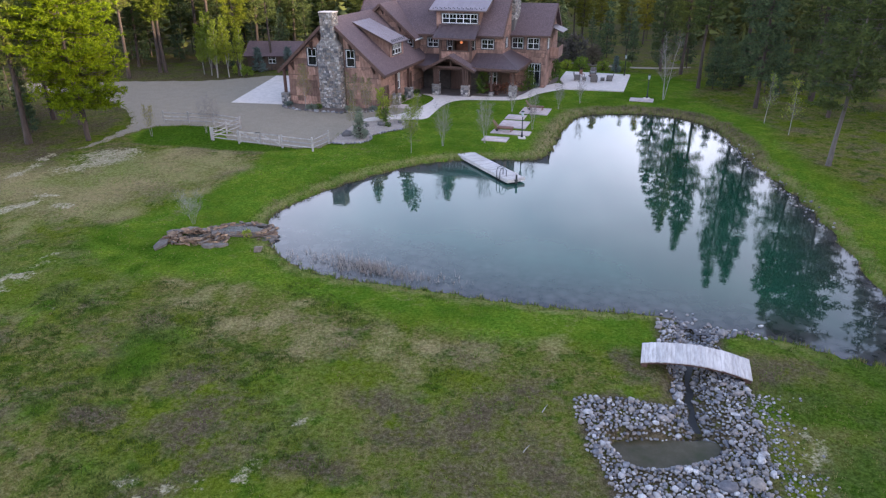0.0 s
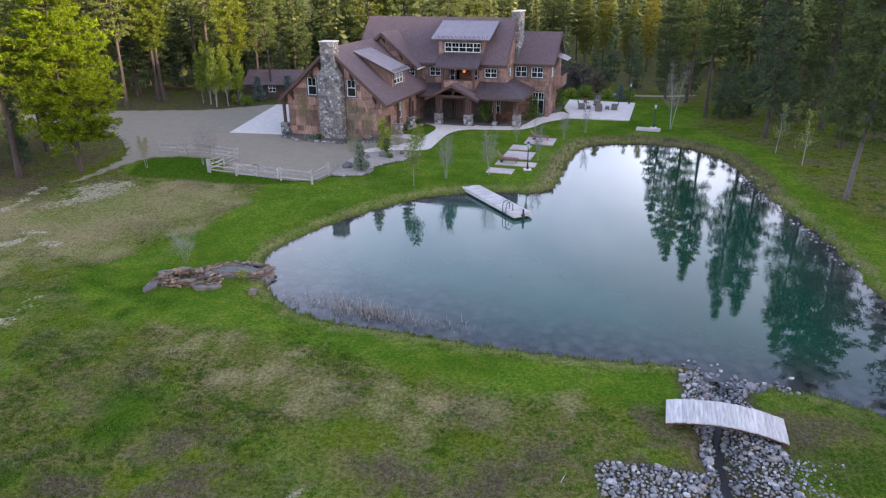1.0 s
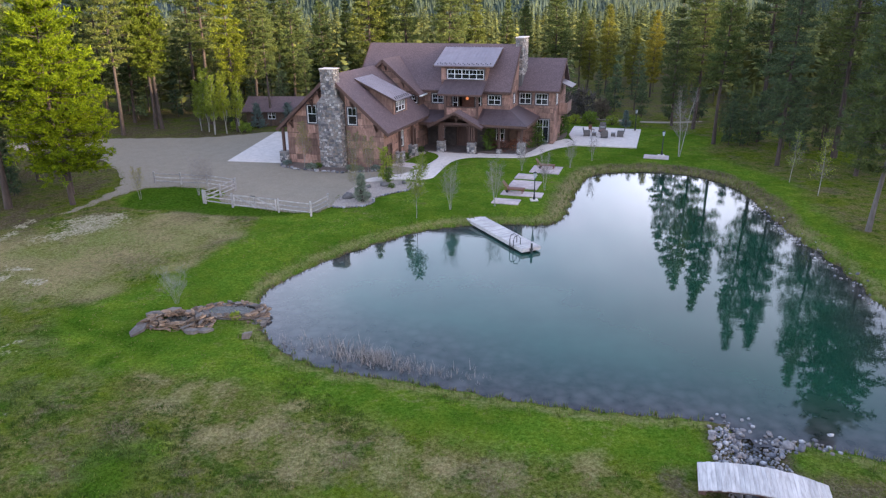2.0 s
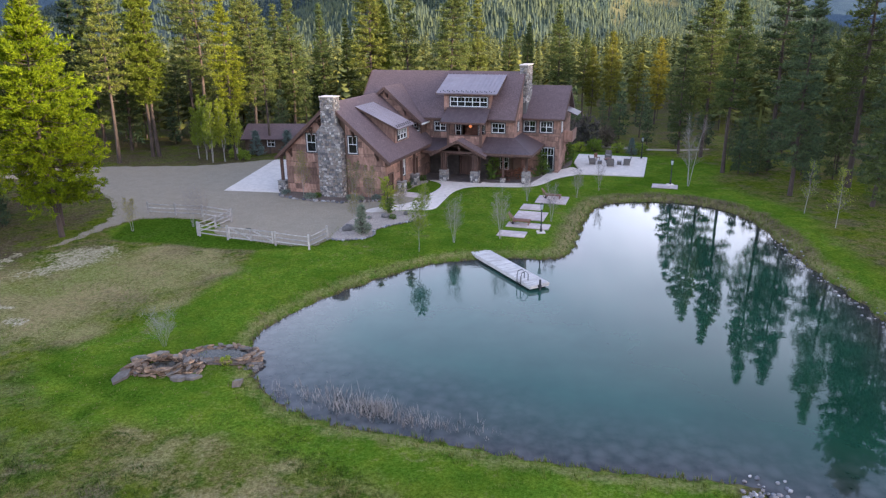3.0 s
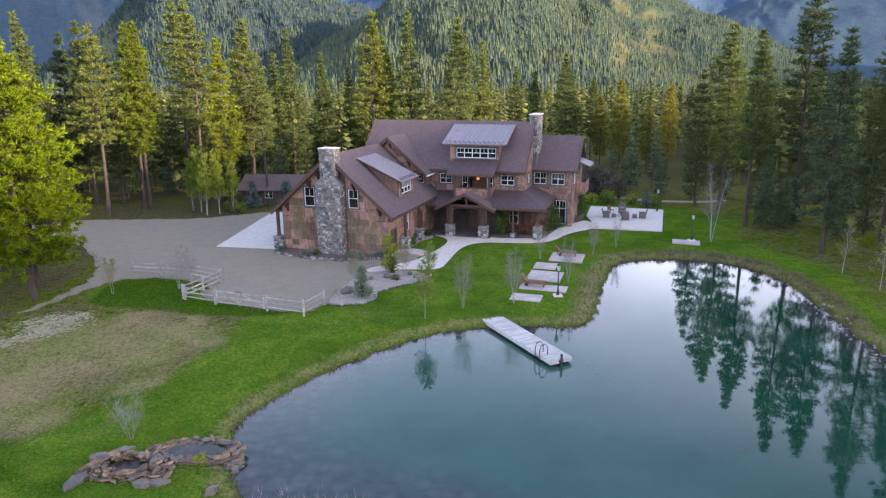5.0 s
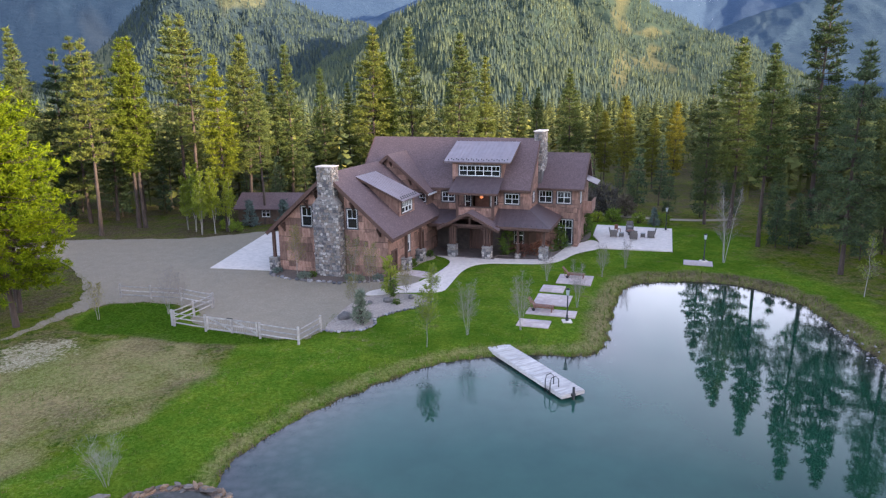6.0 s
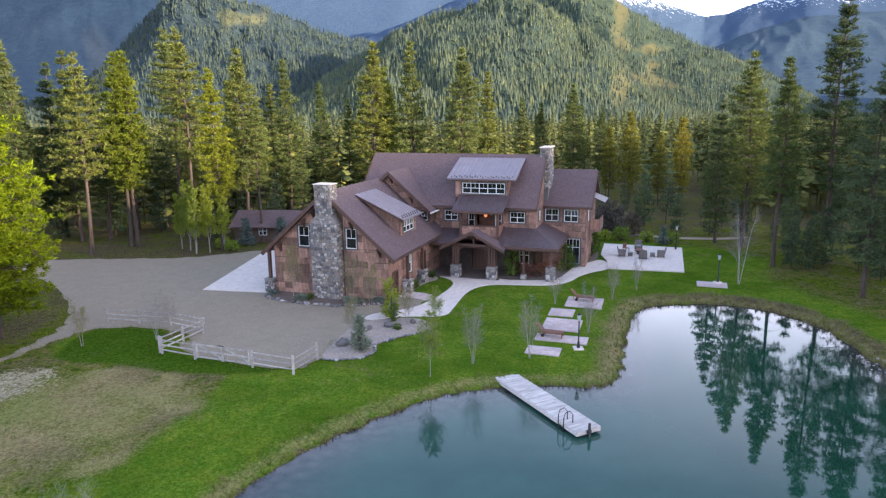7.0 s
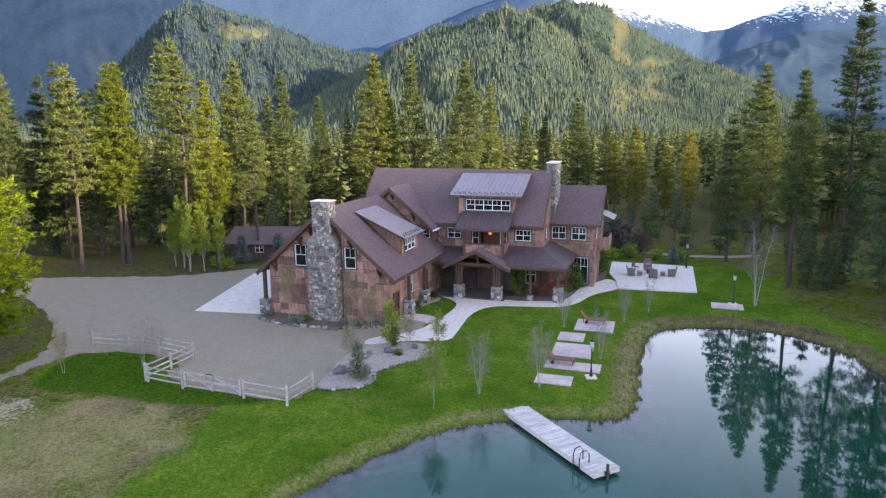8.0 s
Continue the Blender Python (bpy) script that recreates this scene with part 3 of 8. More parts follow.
def build_ground():
    far = [55, 65, 80, 100, 130, 170, 230, 320, 450, 700, 1100, 1800, 3000, 4600]
    xs = np.concatenate([-np.array(far[::-1], float), np.arange(-50, 46.01, 0.36), np.array([50] + far, float)])
    ys = np.concatenate([-np.array([4600, 2600, 1200, 600, 300, 150, 80, 40, 20, 8, 2], float), np.arange(6, 100.01, 0.36), np.array([104, 110, 118, 130, 150, 180, 230, 320, 450, 700, 1100, 1800, 3000, 4600], float)])
    gx, gy = np.meshgrid(xs, ys)
    d = signed_distance(gx, gy, POND)
    gz = ground_height(gx, gy)
    nx, ny = len(xs), len(ys)
    verts = np.stack([gx.ravel(), gy.ravel(), gz.ravel()], 1)
    i = np.arange(nx * ny).reshape(ny, nx)
    faces = np.stack([i[:-1, :-1].ravel(), i[:-1, 1:].ravel(), i[1:, 1:].ravel(), i[1:, :-1].ravel()], 1)
    ob = mesh_ob("ground", verts, faces.tolist(), GROUND, smooth=True)
    # surface cover: lush lawn, bare earth, forest litter
    lawn = smooth_loop([(-27.4, 62.6), (-27.5, 57.6), (-17.2, 55.3), (-15.3, 54.9), (-15.3, 50.4), (-16.7, 44.7), (-18.6, 42.6), (-20.2, 39.4), (-21.4, 37.8), (-20.6, 35.1), (-16.6, 30.9), (-15.0, 31.5), (-11.8, 30.9), (-9.1, 30.3), (-5.1, 28.3), (-2.4, 26.7), (0.1, 26.0), (2.6, 25.3), (5.0, 25.5), (8.1, 24.2),
                        (13.0, 24.8), (17.5, 22.6), (24.0, 24.0), (28.0, 34.0), (27.6, 50.0), (30.0, 64.0), (27.0, 76.0), (31.0, 84.0), (24.0, 92.0), (10.0, 96.0), (-10.0, 92.0), (-19.0, 62.0)], 3)
    court_lawn = smooth_loop([(-27.3, 57.1), (-27.3, 64.2), (-23.0, 63.7), (-21.1, 58.7), (-17.9, 57.0), (-14.3, 55.8), (-12.0, 54.9), (-15.2, 54.2), (-19.4, 54.8), (-22.9, 56.0)], 2)
    ld = signed_distance(gx, gy, lawn)
    soft = np.where((gy > 50) & (gx < -10), 0.8, 2.2)
    lush = step(soft, -soft, ld) + 0.16 * wobble(gx, gy, 3.0)
    lush = np.maximum(lush, 1.1 * step(0.3, -0.3, signed_distance(gx, gy, court_lawn)))
    bank = np.exp(-((d - 0.95) / 0.8) ** 2) * step(5, 9, gx) * step(48, 54, gy)
    lush = lush - 0.6 * bank
    lush = np.maximum(lush, 0.42 * step(0.15, 0.6, wobble(gx, gy, 6.5, 1.7)) * (gy < 60))
    lush = np.maximum(lush, 0.75 * spots(gx, gy, GREEN))
    lush = lush - 0.7 * spots(gx, gy, DRY) - 0.6 * spots(gx, gy, STRAW) * step(-0.6, 0.6, ld)
    earth = 0.72 * spots(gx, gy, SAND)
    shelf = bank * step(12, 17, gx)
    litter_bed = 0.9 * step(0.7, -0.2, signed_distance(gx, gy, RIPRAP))
    # litter reaches under the left trees, also darkening the ground for their shade
    back = step(86, 94, gy + 0.25 * np.abs(gx)) * step(-14, -22, gx) + step(98, 106, gy) + step(-30.5, -32.5, gx + 0.12 * (gy - 58)) * step(48, 53, gy) + step(38, 50, gx)
    litter = np.maximum(np.clip(back, 0, 1) * (0.62 + 0.3 * wobble(gx, gy, 4.0, 0.6)), litter_bed)
    litter = np.maximum(litter, 0.7 * shelf)
    litter = np.maximum(litter, np.maximum(0.74 * spots(gx, gy, DRY), 0.9 * step(0.25, 0.02, d)))
    col = np.stack([np.clip(lush, 0, 1), np.clip(earth, 0, 1), np.clip(litter, 0, 2), np.clip((0.98 - 0.20 * step(36, 30, gy)) * spots(gx, gy, STRAW) * (1 - 0.8 * step(0.3, -1.0, ld)) + 0.55 * bank + 0.55 * np.exp(-((d - 0.55) / 0.45) ** 2), 0, 1)], -1).reshape(-1, 4)
    at = ob.data.attributes.new("cover", "FLOAT_COLOR", "POINT")
    at.data.foreach_set("color", col.astype(np.float32).ravel())
    dark_green = np.clip(np.maximum(spots(gx, gy, DARK_GREEN), 1.15 * step(0.35, -0.35, signed_distance(gx, gy, court_lawn))), 0, 1.2)
    at = ob.data.attributes.new("dark_green", "FLOAT", "POINT")
    at.data.foreach_set("value", dark_green.astype(np.float32).ravel())
    return tagged(ob, "mown green lawn running into patchy dry grass field", "ground", kind="structure")


def build_water():
    xs, ys = np.arange(-13, 28, 0.5), np.arange(23, 72, 0.5)
    gx, gy = np.meshgrid(xs, ys)
    d = signed_distance(gx, gy, POND)
    nx, ny = len(xs), len(ys)
    keep = d < 0.9
    idx = -np.ones(nx * ny, int)
    idx[keep.ravel()] = np.arange(keep.sum())
    idx = idx.reshape(ny, nx)
    q = np.stack([idx[:-1, :-1].ravel(), idx[:-1, 1:].ravel(), idx[1:, 1:].ravel(), idx[1:, :-1].ravel()], 1)
    q = q[(q >= 0).all(1)]
    verts = np.stack([gx[keep], gy[keep], np.zeros(keep.sum())], 1)
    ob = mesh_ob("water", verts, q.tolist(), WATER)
    # the bed shelves gently at the reedy west end, steeply elsewhere
    reach = 3.0 + 8.0 * np.exp(-((gx[keep] + 7) ** 2 / 60 + (gy[keep] - 33.5) ** 2 / 40)) + 1.5 * step(45, 30, gy[keep])
    dep = np.clip(-d[keep] / reach, 0, 1) ** 0.7
    at = ob.data.attributes.new("depth", "FLOAT", "POINT")
    at.data.foreach_set("value", dep.astype(np.float32))
    # darker green put in along the east side, under the pines' reflections
    at = ob.data.attributes.new("pine_reflection", "FLOAT", "POINT")
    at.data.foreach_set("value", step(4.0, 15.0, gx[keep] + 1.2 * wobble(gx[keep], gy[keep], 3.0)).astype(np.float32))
    tagged(ob, "calm teal green pond water reflecting sky and pines", "water", kind="structure")
    pool = bmesh.new()
    f = pool.faces.new([pool.verts.new((x, y, -0.03)) for x, y in signed_grow(POOL, 0.25)])
    tagged(part("water", pool, MURK), "shallow muddy pool among creek stones", "water", kind="structure")


def signed_grow(poly, by):
    c = poly.mean(0)
    return [tuple(c + (p - c) * (1 + by / np.linalg.norm(p - c))) for p in poly]


def plate(name, pts, z, thick, mat, label, category, kind="structure"):
    """A flat paved or filled area with its own thickness, its top at z."""
    bm = bmesh.new()
    top = [bm.verts.new((x, y, z)) for x, y in pts]
    low = [bm.verts.new((x, y, z - thick)) for x, y in pts]
    f = bm.faces.new(top)
    for i in range(len(pts)):
        j = (i + 1) % len(pts)
        bm.faces.new((top[i], top[j], low[j], low[i]))
    bm.normal_update()
    bmesh.ops.triangulate(bm, faces=[f])
    return tagged(part(name, bm, mat), label, category, kind=kind)


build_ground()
build_water()
plate("road", DRIVE_LOOP, 0.625, 0.1, GRAVEL, "wide tan gravel driveway in front of the house", "driveway")

# ---- mountains ----
def ridge_mesh(name, line, depth, mat, label, rough=0.06, nx=90, ny=26, base=-10, seed=0.0, lean=1.0):
    """A mountain side: its crest follows line (x, y, z); it falls towards the viewer over depth metres and a little behind."""
    line = np.array(line, float)
    s = np.linspace(0, len(line) - 1, nx)
    crest = np.stack([np.interp(s, np.arange(len(line)), line[:, k]) for k in range(3)], 1)
    verts, faces = [], []
    for j in range(ny):
        t = j / (ny - 1)
        for i in range(nx):
            x, y, z = crest[i]
            drop = t * 1.12 - 0.12
            yy = y - depth * drop
            xx = x * (yy / y) if yy > 0 else x
            k = max(0.0, 1 - abs(drop)) if drop >= 0 else 1 + drop * 2.5
            prof = k ** 1.15
            u = x / y
            warp = 0.22 * noise.noise(Vector((u * 5 + seed, t * 2.5, seed)))
            mid_slope = math.sin(math.pi * min(max(t, 0), 1)) ** 0.8
            ribs = 0.0
            for k_, amp in ((8.0, 1.0), (19.0, 0.5), (43.0, 0.36), (90.0, 0.22)):
                ribs += amp * (0.42 - 1.6 * abs(noise.noise(Vector((u * k_ + (warp + 0.30 * t * lean) * k_ * 0.5, t * (1.6 + 0.16 * k_), seed + k_)))))
            zz = base + (z - base) * prof * (1 + rough * 2.2 * mid_slope * ribs) + (z - base) * rough * 0.10 * noise.noise(Vector((u * 60, 0, seed)))
            verts.append((xx, yy, zz))
    for j in range(ny - 1):
        for i in range(nx - 1):
            a = j * nx + i
            faces.append((a, a + nx, a + nx + 1, a + 1))
    ob = mesh_ob(name, verts, faces, mat, smooth=True)
    at = ob.data.attributes.new("meadow", "FLOAT", "POINT")
    at.data.foreach_set("value", [meadow(v) for v in verts])
    return tagged(ob, label, "mountain", kind="structure")


CLEARINGS = ((-0.320, 0.138, 0.020, 0.008), (-0.285, 0.130, 0.022, 0.009), (-0.245, 0.113, 0.022, 0.008), (-0.215, 0.100, 0.018, 0.006), (0.205, 0.128, 0.010, 0.003),
             (0.228, 0.110, 0.014, 0.007), (0.250, 0.094, 0.014, 0.006), (0.275, 0.084, 0.018, 0.007), (0.305, 0.084, 0.020, 0.008), (0.335, 0.086, 0.024, 0.006), (0.375, 0.078, 0.026, 0.005), (0.415, 0.067, 0.024, 0.004),
             (0.275, 0.044, 0.022, 0.006), (0.305, 0.036, 0.026, 0.009), (0.335, 0.030, 0.022, 0.010), (0.362, 0.018, 0.018, 0.007), (0.300, 0.062, 0.014, 0.005), (-0.40, 0.10, 0.012, 0.012))


def meadow(p):
    """How open the slope is at p: trees stand where this is under 0.5."""
    d = max(100.0, p[1] - 19.7)
    a, b = (p[0] + 2.0) / d, (p[2] - 15.8) / d
    f = 0.11 * max(500.0, p[1])
    m = 0.12 + 1.1 * (noise.noise(Vector((p[0] / f, p[1] / (1.6 * f), p[2] / (0.7 * f) + 3.0))) + 0.5 * noise.noise(Vector((p[0] / (0.25 * f), p[1] / (0.3 * f), 1.0))) - 0.2)
    for a0, b0, sa_, sb_ in CLEARINGS:
        m += 0.55 * math.exp(-((a - a0) / sa_) ** 2 - ((b - b0) / sb_) ** 2)
    return m


def slope_material(name, forest_a, forest_b, open_a, open_b, cut, snow=None):
    m, nt, b = material(name, 1.0)
    b.inputs["Specular IOR Level"].default_value = 0.05
    v = coords(nt, world_space=True)
    fine = noise_tex(nt, v, 0.05, 6.0, 0.75)
    at = nt.nodes.new("ShaderNodeAttribute")
    at.attribute_name = "meadow"
    forest = mix(nt, sharpen(nt, fine, 0.35, 0.65), forest_a, forest_b)
    open_ = mix(nt, sharpen(nt, fine, 0.35, 0.65), open_a, open_b)
    col = mix(nt, sharpen(nt, at.outputs["Fac"], cut - 0.12, cut + 0.12), forest, open_)
    if snow:
        sx = nt.nodes.new("ShaderNodeSeparateXYZ")
        nt.links.new(nt.nodes.new("ShaderNodeNewGeometry").outputs["Position"], sx.inputs[0])
        hi = sharpen(nt, sx.outputs[2], *snow)
        streak = noise_tex(nt, coords(nt, (1.0, 0.35, 0.4), True), 0.075, 7.0, 0.72)
        level = nt.nodes.new("ShaderNodeMath")
        level.operation = "MULTIPLY_ADD"
        nt.links.new(hi, level.inputs[0])
        level.inputs[1].default_value = 0.36
        nt.links.new(streak, level.inputs[2])
        east = nt.nodes.new("ShaderNodeMath")
        east.operation = "MULTIPLY"
        nt.links.new(sharpen(nt, level.outputs[0], 0.70, 0.76), east.inputs[0])
        nt.links.new(sharpen(nt, sx.outputs[0], 300.0, 700.0), east.inputs[1])
        col = mix(nt, east.outputs[0], col, (0.74, 0.78, 0.86))
    nt.links.new(col, b.inputs["Base Color"])
    bump(nt, b, fine, 0.7, 6.0)
    return m


# haze is put into these base colours as blue, least in the near one
NEAR_SLOPE = slope_material("forested_slope", (0.026, 0.042, 0.034), (0.040, 0.057, 0.038), (0.060, 0.063, 0.032), (0.088, 0.085, 0.043), 0.60)
# the left slope is darkened too, for the shade it lies in
LEFT_SLOPE = slope_material("haze_shade_mountain_wood", (0.011, 0.024, 0.045), (0.018, 0.033, 0.056), (0.020, 0.033, 0.052), (0.028, 0.041, 0.058), 0.6)
RIGHT_SLOPE = slope_material("haze_tinted_slope", (0.030, 0.052, 0.078), (0.042, 0.068, 0.090), (0.038, 0.060, 0.082), (0.050, 0.074, 0.088), 0.6)
MID_SLOPE = slope_material("haze_tinted_far_slope", (0.023, 0.037, 0.044), (0.033, 0.049, 0.050), (0.066, 0.076, 0.044), (0.100, 0.100, 0.056), 0.56)
FAR_SLOPE = slope_material("haze_blue_far_mountain", (0.036, 0.062, 0.104), (0.048, 0.078, 0.120), (0.046, 0.072, 0.112), (0.060, 0.086, 0.124), 0.6, (400.0, 660.0))


def crest(points, dist):
    """Crest points from (sideways, upward) tangents of sight seen from the camera's last stand, at the distance dist."""
    return [(-2.0 + dist * a, 19.7 + dist, 15.8 + dist * b) for a, b in points]


def far_trees(name, spots_, mat, label, lo, hi, seed, sides=5):
    """A far wood in one mesh: two ragged tiers a tree."""
    rng = random.Random(seed)
    verts, faces = [], []
    for x, y, z in spots_:
        h = rng.uniform(lo, hi)
        r = h * rng.uniform(0.11, 0.17)
        for k, (z0, z1, rr) in enumerate(((0.08, 0.66, 1.0), (0.44, 1.0, 0.66))):
            b = len(verts)
            for q in range(sides):
                a = 2 * math.pi * (q + rng.uniform(-0.3, 0.3)) / sides + k
                w = r * rr * rng.uniform(0.7, 1.2)
                verts.append((x + w * math.cos(a), y + w * math.sin(a), z + h * (z0 + rng.uniform(-0.04, 0.04))))
            verts.append((x + rng.uniform(-0.1, 0.1) * r, y, z + h * z1))
            faces += [(b + q, b + (q + 1) % sides, b + sides) for q in range(sides)]
    ob = mesh_ob(name, verts, faces, mat)
    return tagged(ob, label, "forest", kind="stuff")


def ragged_wood(name, spots_, mat, label, lo, hi, seed):
    """A wood in one mesh, nearer than the hills: each tree a thin trunk and separate drooping boughs."""
    rng = random.Random(seed)
    verts, faces = [], []
    for x, y, z in spots_:
        h = rng.uniform(lo, hi)
        w = h * rng.uniform(0.11, 0.17)
        b = len(verts)
        t = h * 0.012
        verts += [(x - t, y, z - 0.3), (x + t, y - t, z - 0.3), (x, y + t, z - 0.3), (x, y, z + h)]
        faces += [(b, b + 1, b + 3), (b + 1, b + 2, b + 3), (b + 2, b, b + 3)]
        low = rng.uniform(0.12, 0.35)
        tiers = 20
        for k in range(tiers):
            f = low + (1 - low) * (k + rng.uniform(-0.4, 0.4)) / tiers
            r = w * (1 - max(0.0, f - low) / (1 - low)) ** 0.8 + 0.18
            for q in range(9):
                a = rng.uniform(0, 6.283)
                L = r * rng.uniform(0.45, 1.2)
                zz = z + h * (f + rng.uniform(-0.02, 0.02))
                c, s = math.cos(a), math.sin(a)
                ww = L * rng.uniform(0.16, 0.30)
                b = len(verts)
                verts += [(x + c * L * 0.15, y + s * L * 0.15, zz + rng.uniform(0.05, 0.30) * L), (x + c * L - s * ww, y + s * L + c * ww, zz + rng.uniform(-0.2, 0.2) * L), (x + c * L * 0.8 + s * ww, y + s * L * 0.8 - c * ww, zz + rng.uniform(-0.3, 0.1) * L)]
                faces.append((b, b + 1, b + 2))
    return tagged(mesh_ob(name, verts, faces, mat), label, "forest", kind="stuff")


def far_needles(name, a, b, c):
    m, nt, s = material(name, 0.95)
    s.inputs["Specular IOR Level"].default_value = 0.1
    isl = nt.nodes.new("ShaderNodeNewGeometry").outputs["Random Per Island"]
    v = coords(nt, world_space=True)
    col = ramp(nt, isl, [(0.0, a), (0.55, b), (1.0, c)])
    col = mix(nt, sharpen(nt, noise_tex(nt, v, 0.01, 3.0), 0.4, 0.65), col, mix(nt, 0.5, col, c))
    nt.links.new(col, s.inputs["Base Color"])
    return m


# hill and spur needles carry the haze as a blue tint
HILL_TREES = far_needles("haze_tint_hill_conifers", (0.033, 0.051, 0.052), (0.048, 0.068, 0.054), (0.085, 0.102, 0.050))
SPUR_TREES = far_needles("haze_tint_spur_conifers", (0.023, 0.038, 0.046), (0.033, 0.050, 0.048), (0.055, 0.072, 0.046))
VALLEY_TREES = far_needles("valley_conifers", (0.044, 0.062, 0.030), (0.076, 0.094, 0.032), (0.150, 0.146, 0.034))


def mesh_spots(ob, count, seed, gap=0.30, top=1.0):
    """Random places on a mountain side, thinned by open meadows."""
    rng = random.Random(seed)
    me = ob.data
    polys, out = me.polygons, []
    weights = np.cumsum([p.area / max(200.0, p.center.y) for p in polys])
    while len(out) < count:
        p = polys[int(np.searchsorted(weights, rng.random() * weights[-1]))]
        a, b, c, d = (me.vertices[i].co for i in p.vertices)
        s, t = rng.random(), rng.random()
        q = (a * (1 - s) + b * s) * (1 - t) + (d * (1 - s) + c * s) * t
        if meadow(q) < 0.5 + 0.12 * rng.uniform(-1, 1) or rng.random() < 0.22:
            out.append((q.x, q.y, q.z - 0.5))
    return out


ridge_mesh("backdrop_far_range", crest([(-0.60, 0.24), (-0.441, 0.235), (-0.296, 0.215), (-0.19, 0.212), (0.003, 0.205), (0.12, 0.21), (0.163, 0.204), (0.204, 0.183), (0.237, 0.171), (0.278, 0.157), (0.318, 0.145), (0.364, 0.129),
                       (0.396, 0.132), (0.423, 0.144), (0.47, 0.159), (0.508, 0.178), (0.617, 0.195), (0.797, 0.212), (1.1, 0.2)], 3600), 1500, FAR_SLOPE, "far mountains tinted haze blue, with snow streaks on the crests", 0.012, 210, 44, seed=1.3)
ridge_mesh("backdrop_middle_rib", crest([(-0.24, 0.04), (-0.18, 0.08), (-0.129, 0.103), (-0.079, 0.12), (-0.022, 0.145), (0.027, 0.164), (0.084, 0.184), (0.15, 0.20), (0.22, 0.13), (0.30, 0.06)], 2500), 1000, FAR_SLOPE, "wooded mountain rib tinted blue for evening haze", 0.022, 110, 36, seed=6.4, lean=-1.0)
ridge_mesh("backdrop_left_mountain", crest([(-1.6, 0.25), (-0.96, 0.257), (-0.719, 0.247), (-0.558, 0.238), (-0.45, 0.216), (-0.38, 0.190), (-0.28, 0.15), (-0.2, 0.11), (-0.1, 0.05)], 2700), 1000, LEFT_SLOPE, "wooded mountain side tinted dark blue for haze and shade", 0.030, 150, 44, seed=2.1)
ridge_mesh("backdrop_right_mountain", crest([(0.25, 0.03), (0.323, 0.071), (0.379, 0.086), (0.434, 0.109), (0.466, 0.117), (0.515, 0.125), (0.623, 0.134), (0.767, 0.144), (1.3, 0.16)], 2100), 1000, RIGHT_SLOPE, "green wooded mountain shoulder tinted blue for haze", 0.035, 110, 36, seed=3.7, lean=-1.0)
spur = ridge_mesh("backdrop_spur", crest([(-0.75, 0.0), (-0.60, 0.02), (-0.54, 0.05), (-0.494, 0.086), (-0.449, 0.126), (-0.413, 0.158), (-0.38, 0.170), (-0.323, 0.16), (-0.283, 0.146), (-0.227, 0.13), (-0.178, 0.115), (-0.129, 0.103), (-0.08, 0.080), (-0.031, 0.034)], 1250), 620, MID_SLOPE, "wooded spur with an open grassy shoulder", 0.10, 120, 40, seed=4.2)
dome = ridge_mesh("backdrop_dome", crest([(-0.02, 0.06), (0.051, 0.118), (0.108, 0.157), (0.136, 0.168), (0.164, 0.172), (0.197, 0.168), (0.225, 0.157), (0.262, 0.134), (0.304, 0.11), (0.346, 0.094), (0.396, 0.076), (0.438, 0.062), (0.497, 0.033), (0.566, -0.004), (0.65, -0.02)], 1150), 520, NEAR_SLOPE, "forested dome with dry grass clearings on its shoulder", 0.09, 120, 40, seed=7.1)
hill = ridge_mesh("backdrop_hill", crest([(-0.50, -0.02), (-0.379, -0.01), (-0.267, 0.016), (-0.198, 0.043), (-0.13, 0.081), (-0.08, 0.108), (-0.03, 0.127), (0.019, 0.142), (0.059, 0.156), (0.088, 0.159), (0.124, 0.150), (0.165, 0.126), (0.207, 0.103), (0.248, 0.08), (0.291, 0.050), (0.334, 0.015), (0.384, -0.005), (0.6, -0.02)], 900), 560, NEAR_SLOPE, "forested hill behind the valley wood", 0.09, 130, 44, seed=5.5)
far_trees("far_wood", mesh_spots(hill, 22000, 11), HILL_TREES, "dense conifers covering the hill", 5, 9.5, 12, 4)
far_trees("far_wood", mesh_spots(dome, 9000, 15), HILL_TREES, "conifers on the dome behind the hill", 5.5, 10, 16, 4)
far_trees("far_wood", mesh_spots(spur, 11000, 13), SPUR_TREES, "conifers on the mountain spur, tinted blue-grey for haze", 6.5, 12, 14, 4)

# unseen ridge, added to keep the low sun off the lower ground
ca, sa = math.cos(radians(SUN_AZ)), math.sin(radians(SUN_AZ))


# crest heights set by where the shadow line should fall
RIDGE_AT = (0, 34.5, 38, 59, 68, 77, 81, 86, 89, 94, 99, 130)
RIDGE_TOP = (184, 184, 180.7, 182.4, 184.2, 183.7, 181.5, 177.3, 174, 173.5, 174, 176)


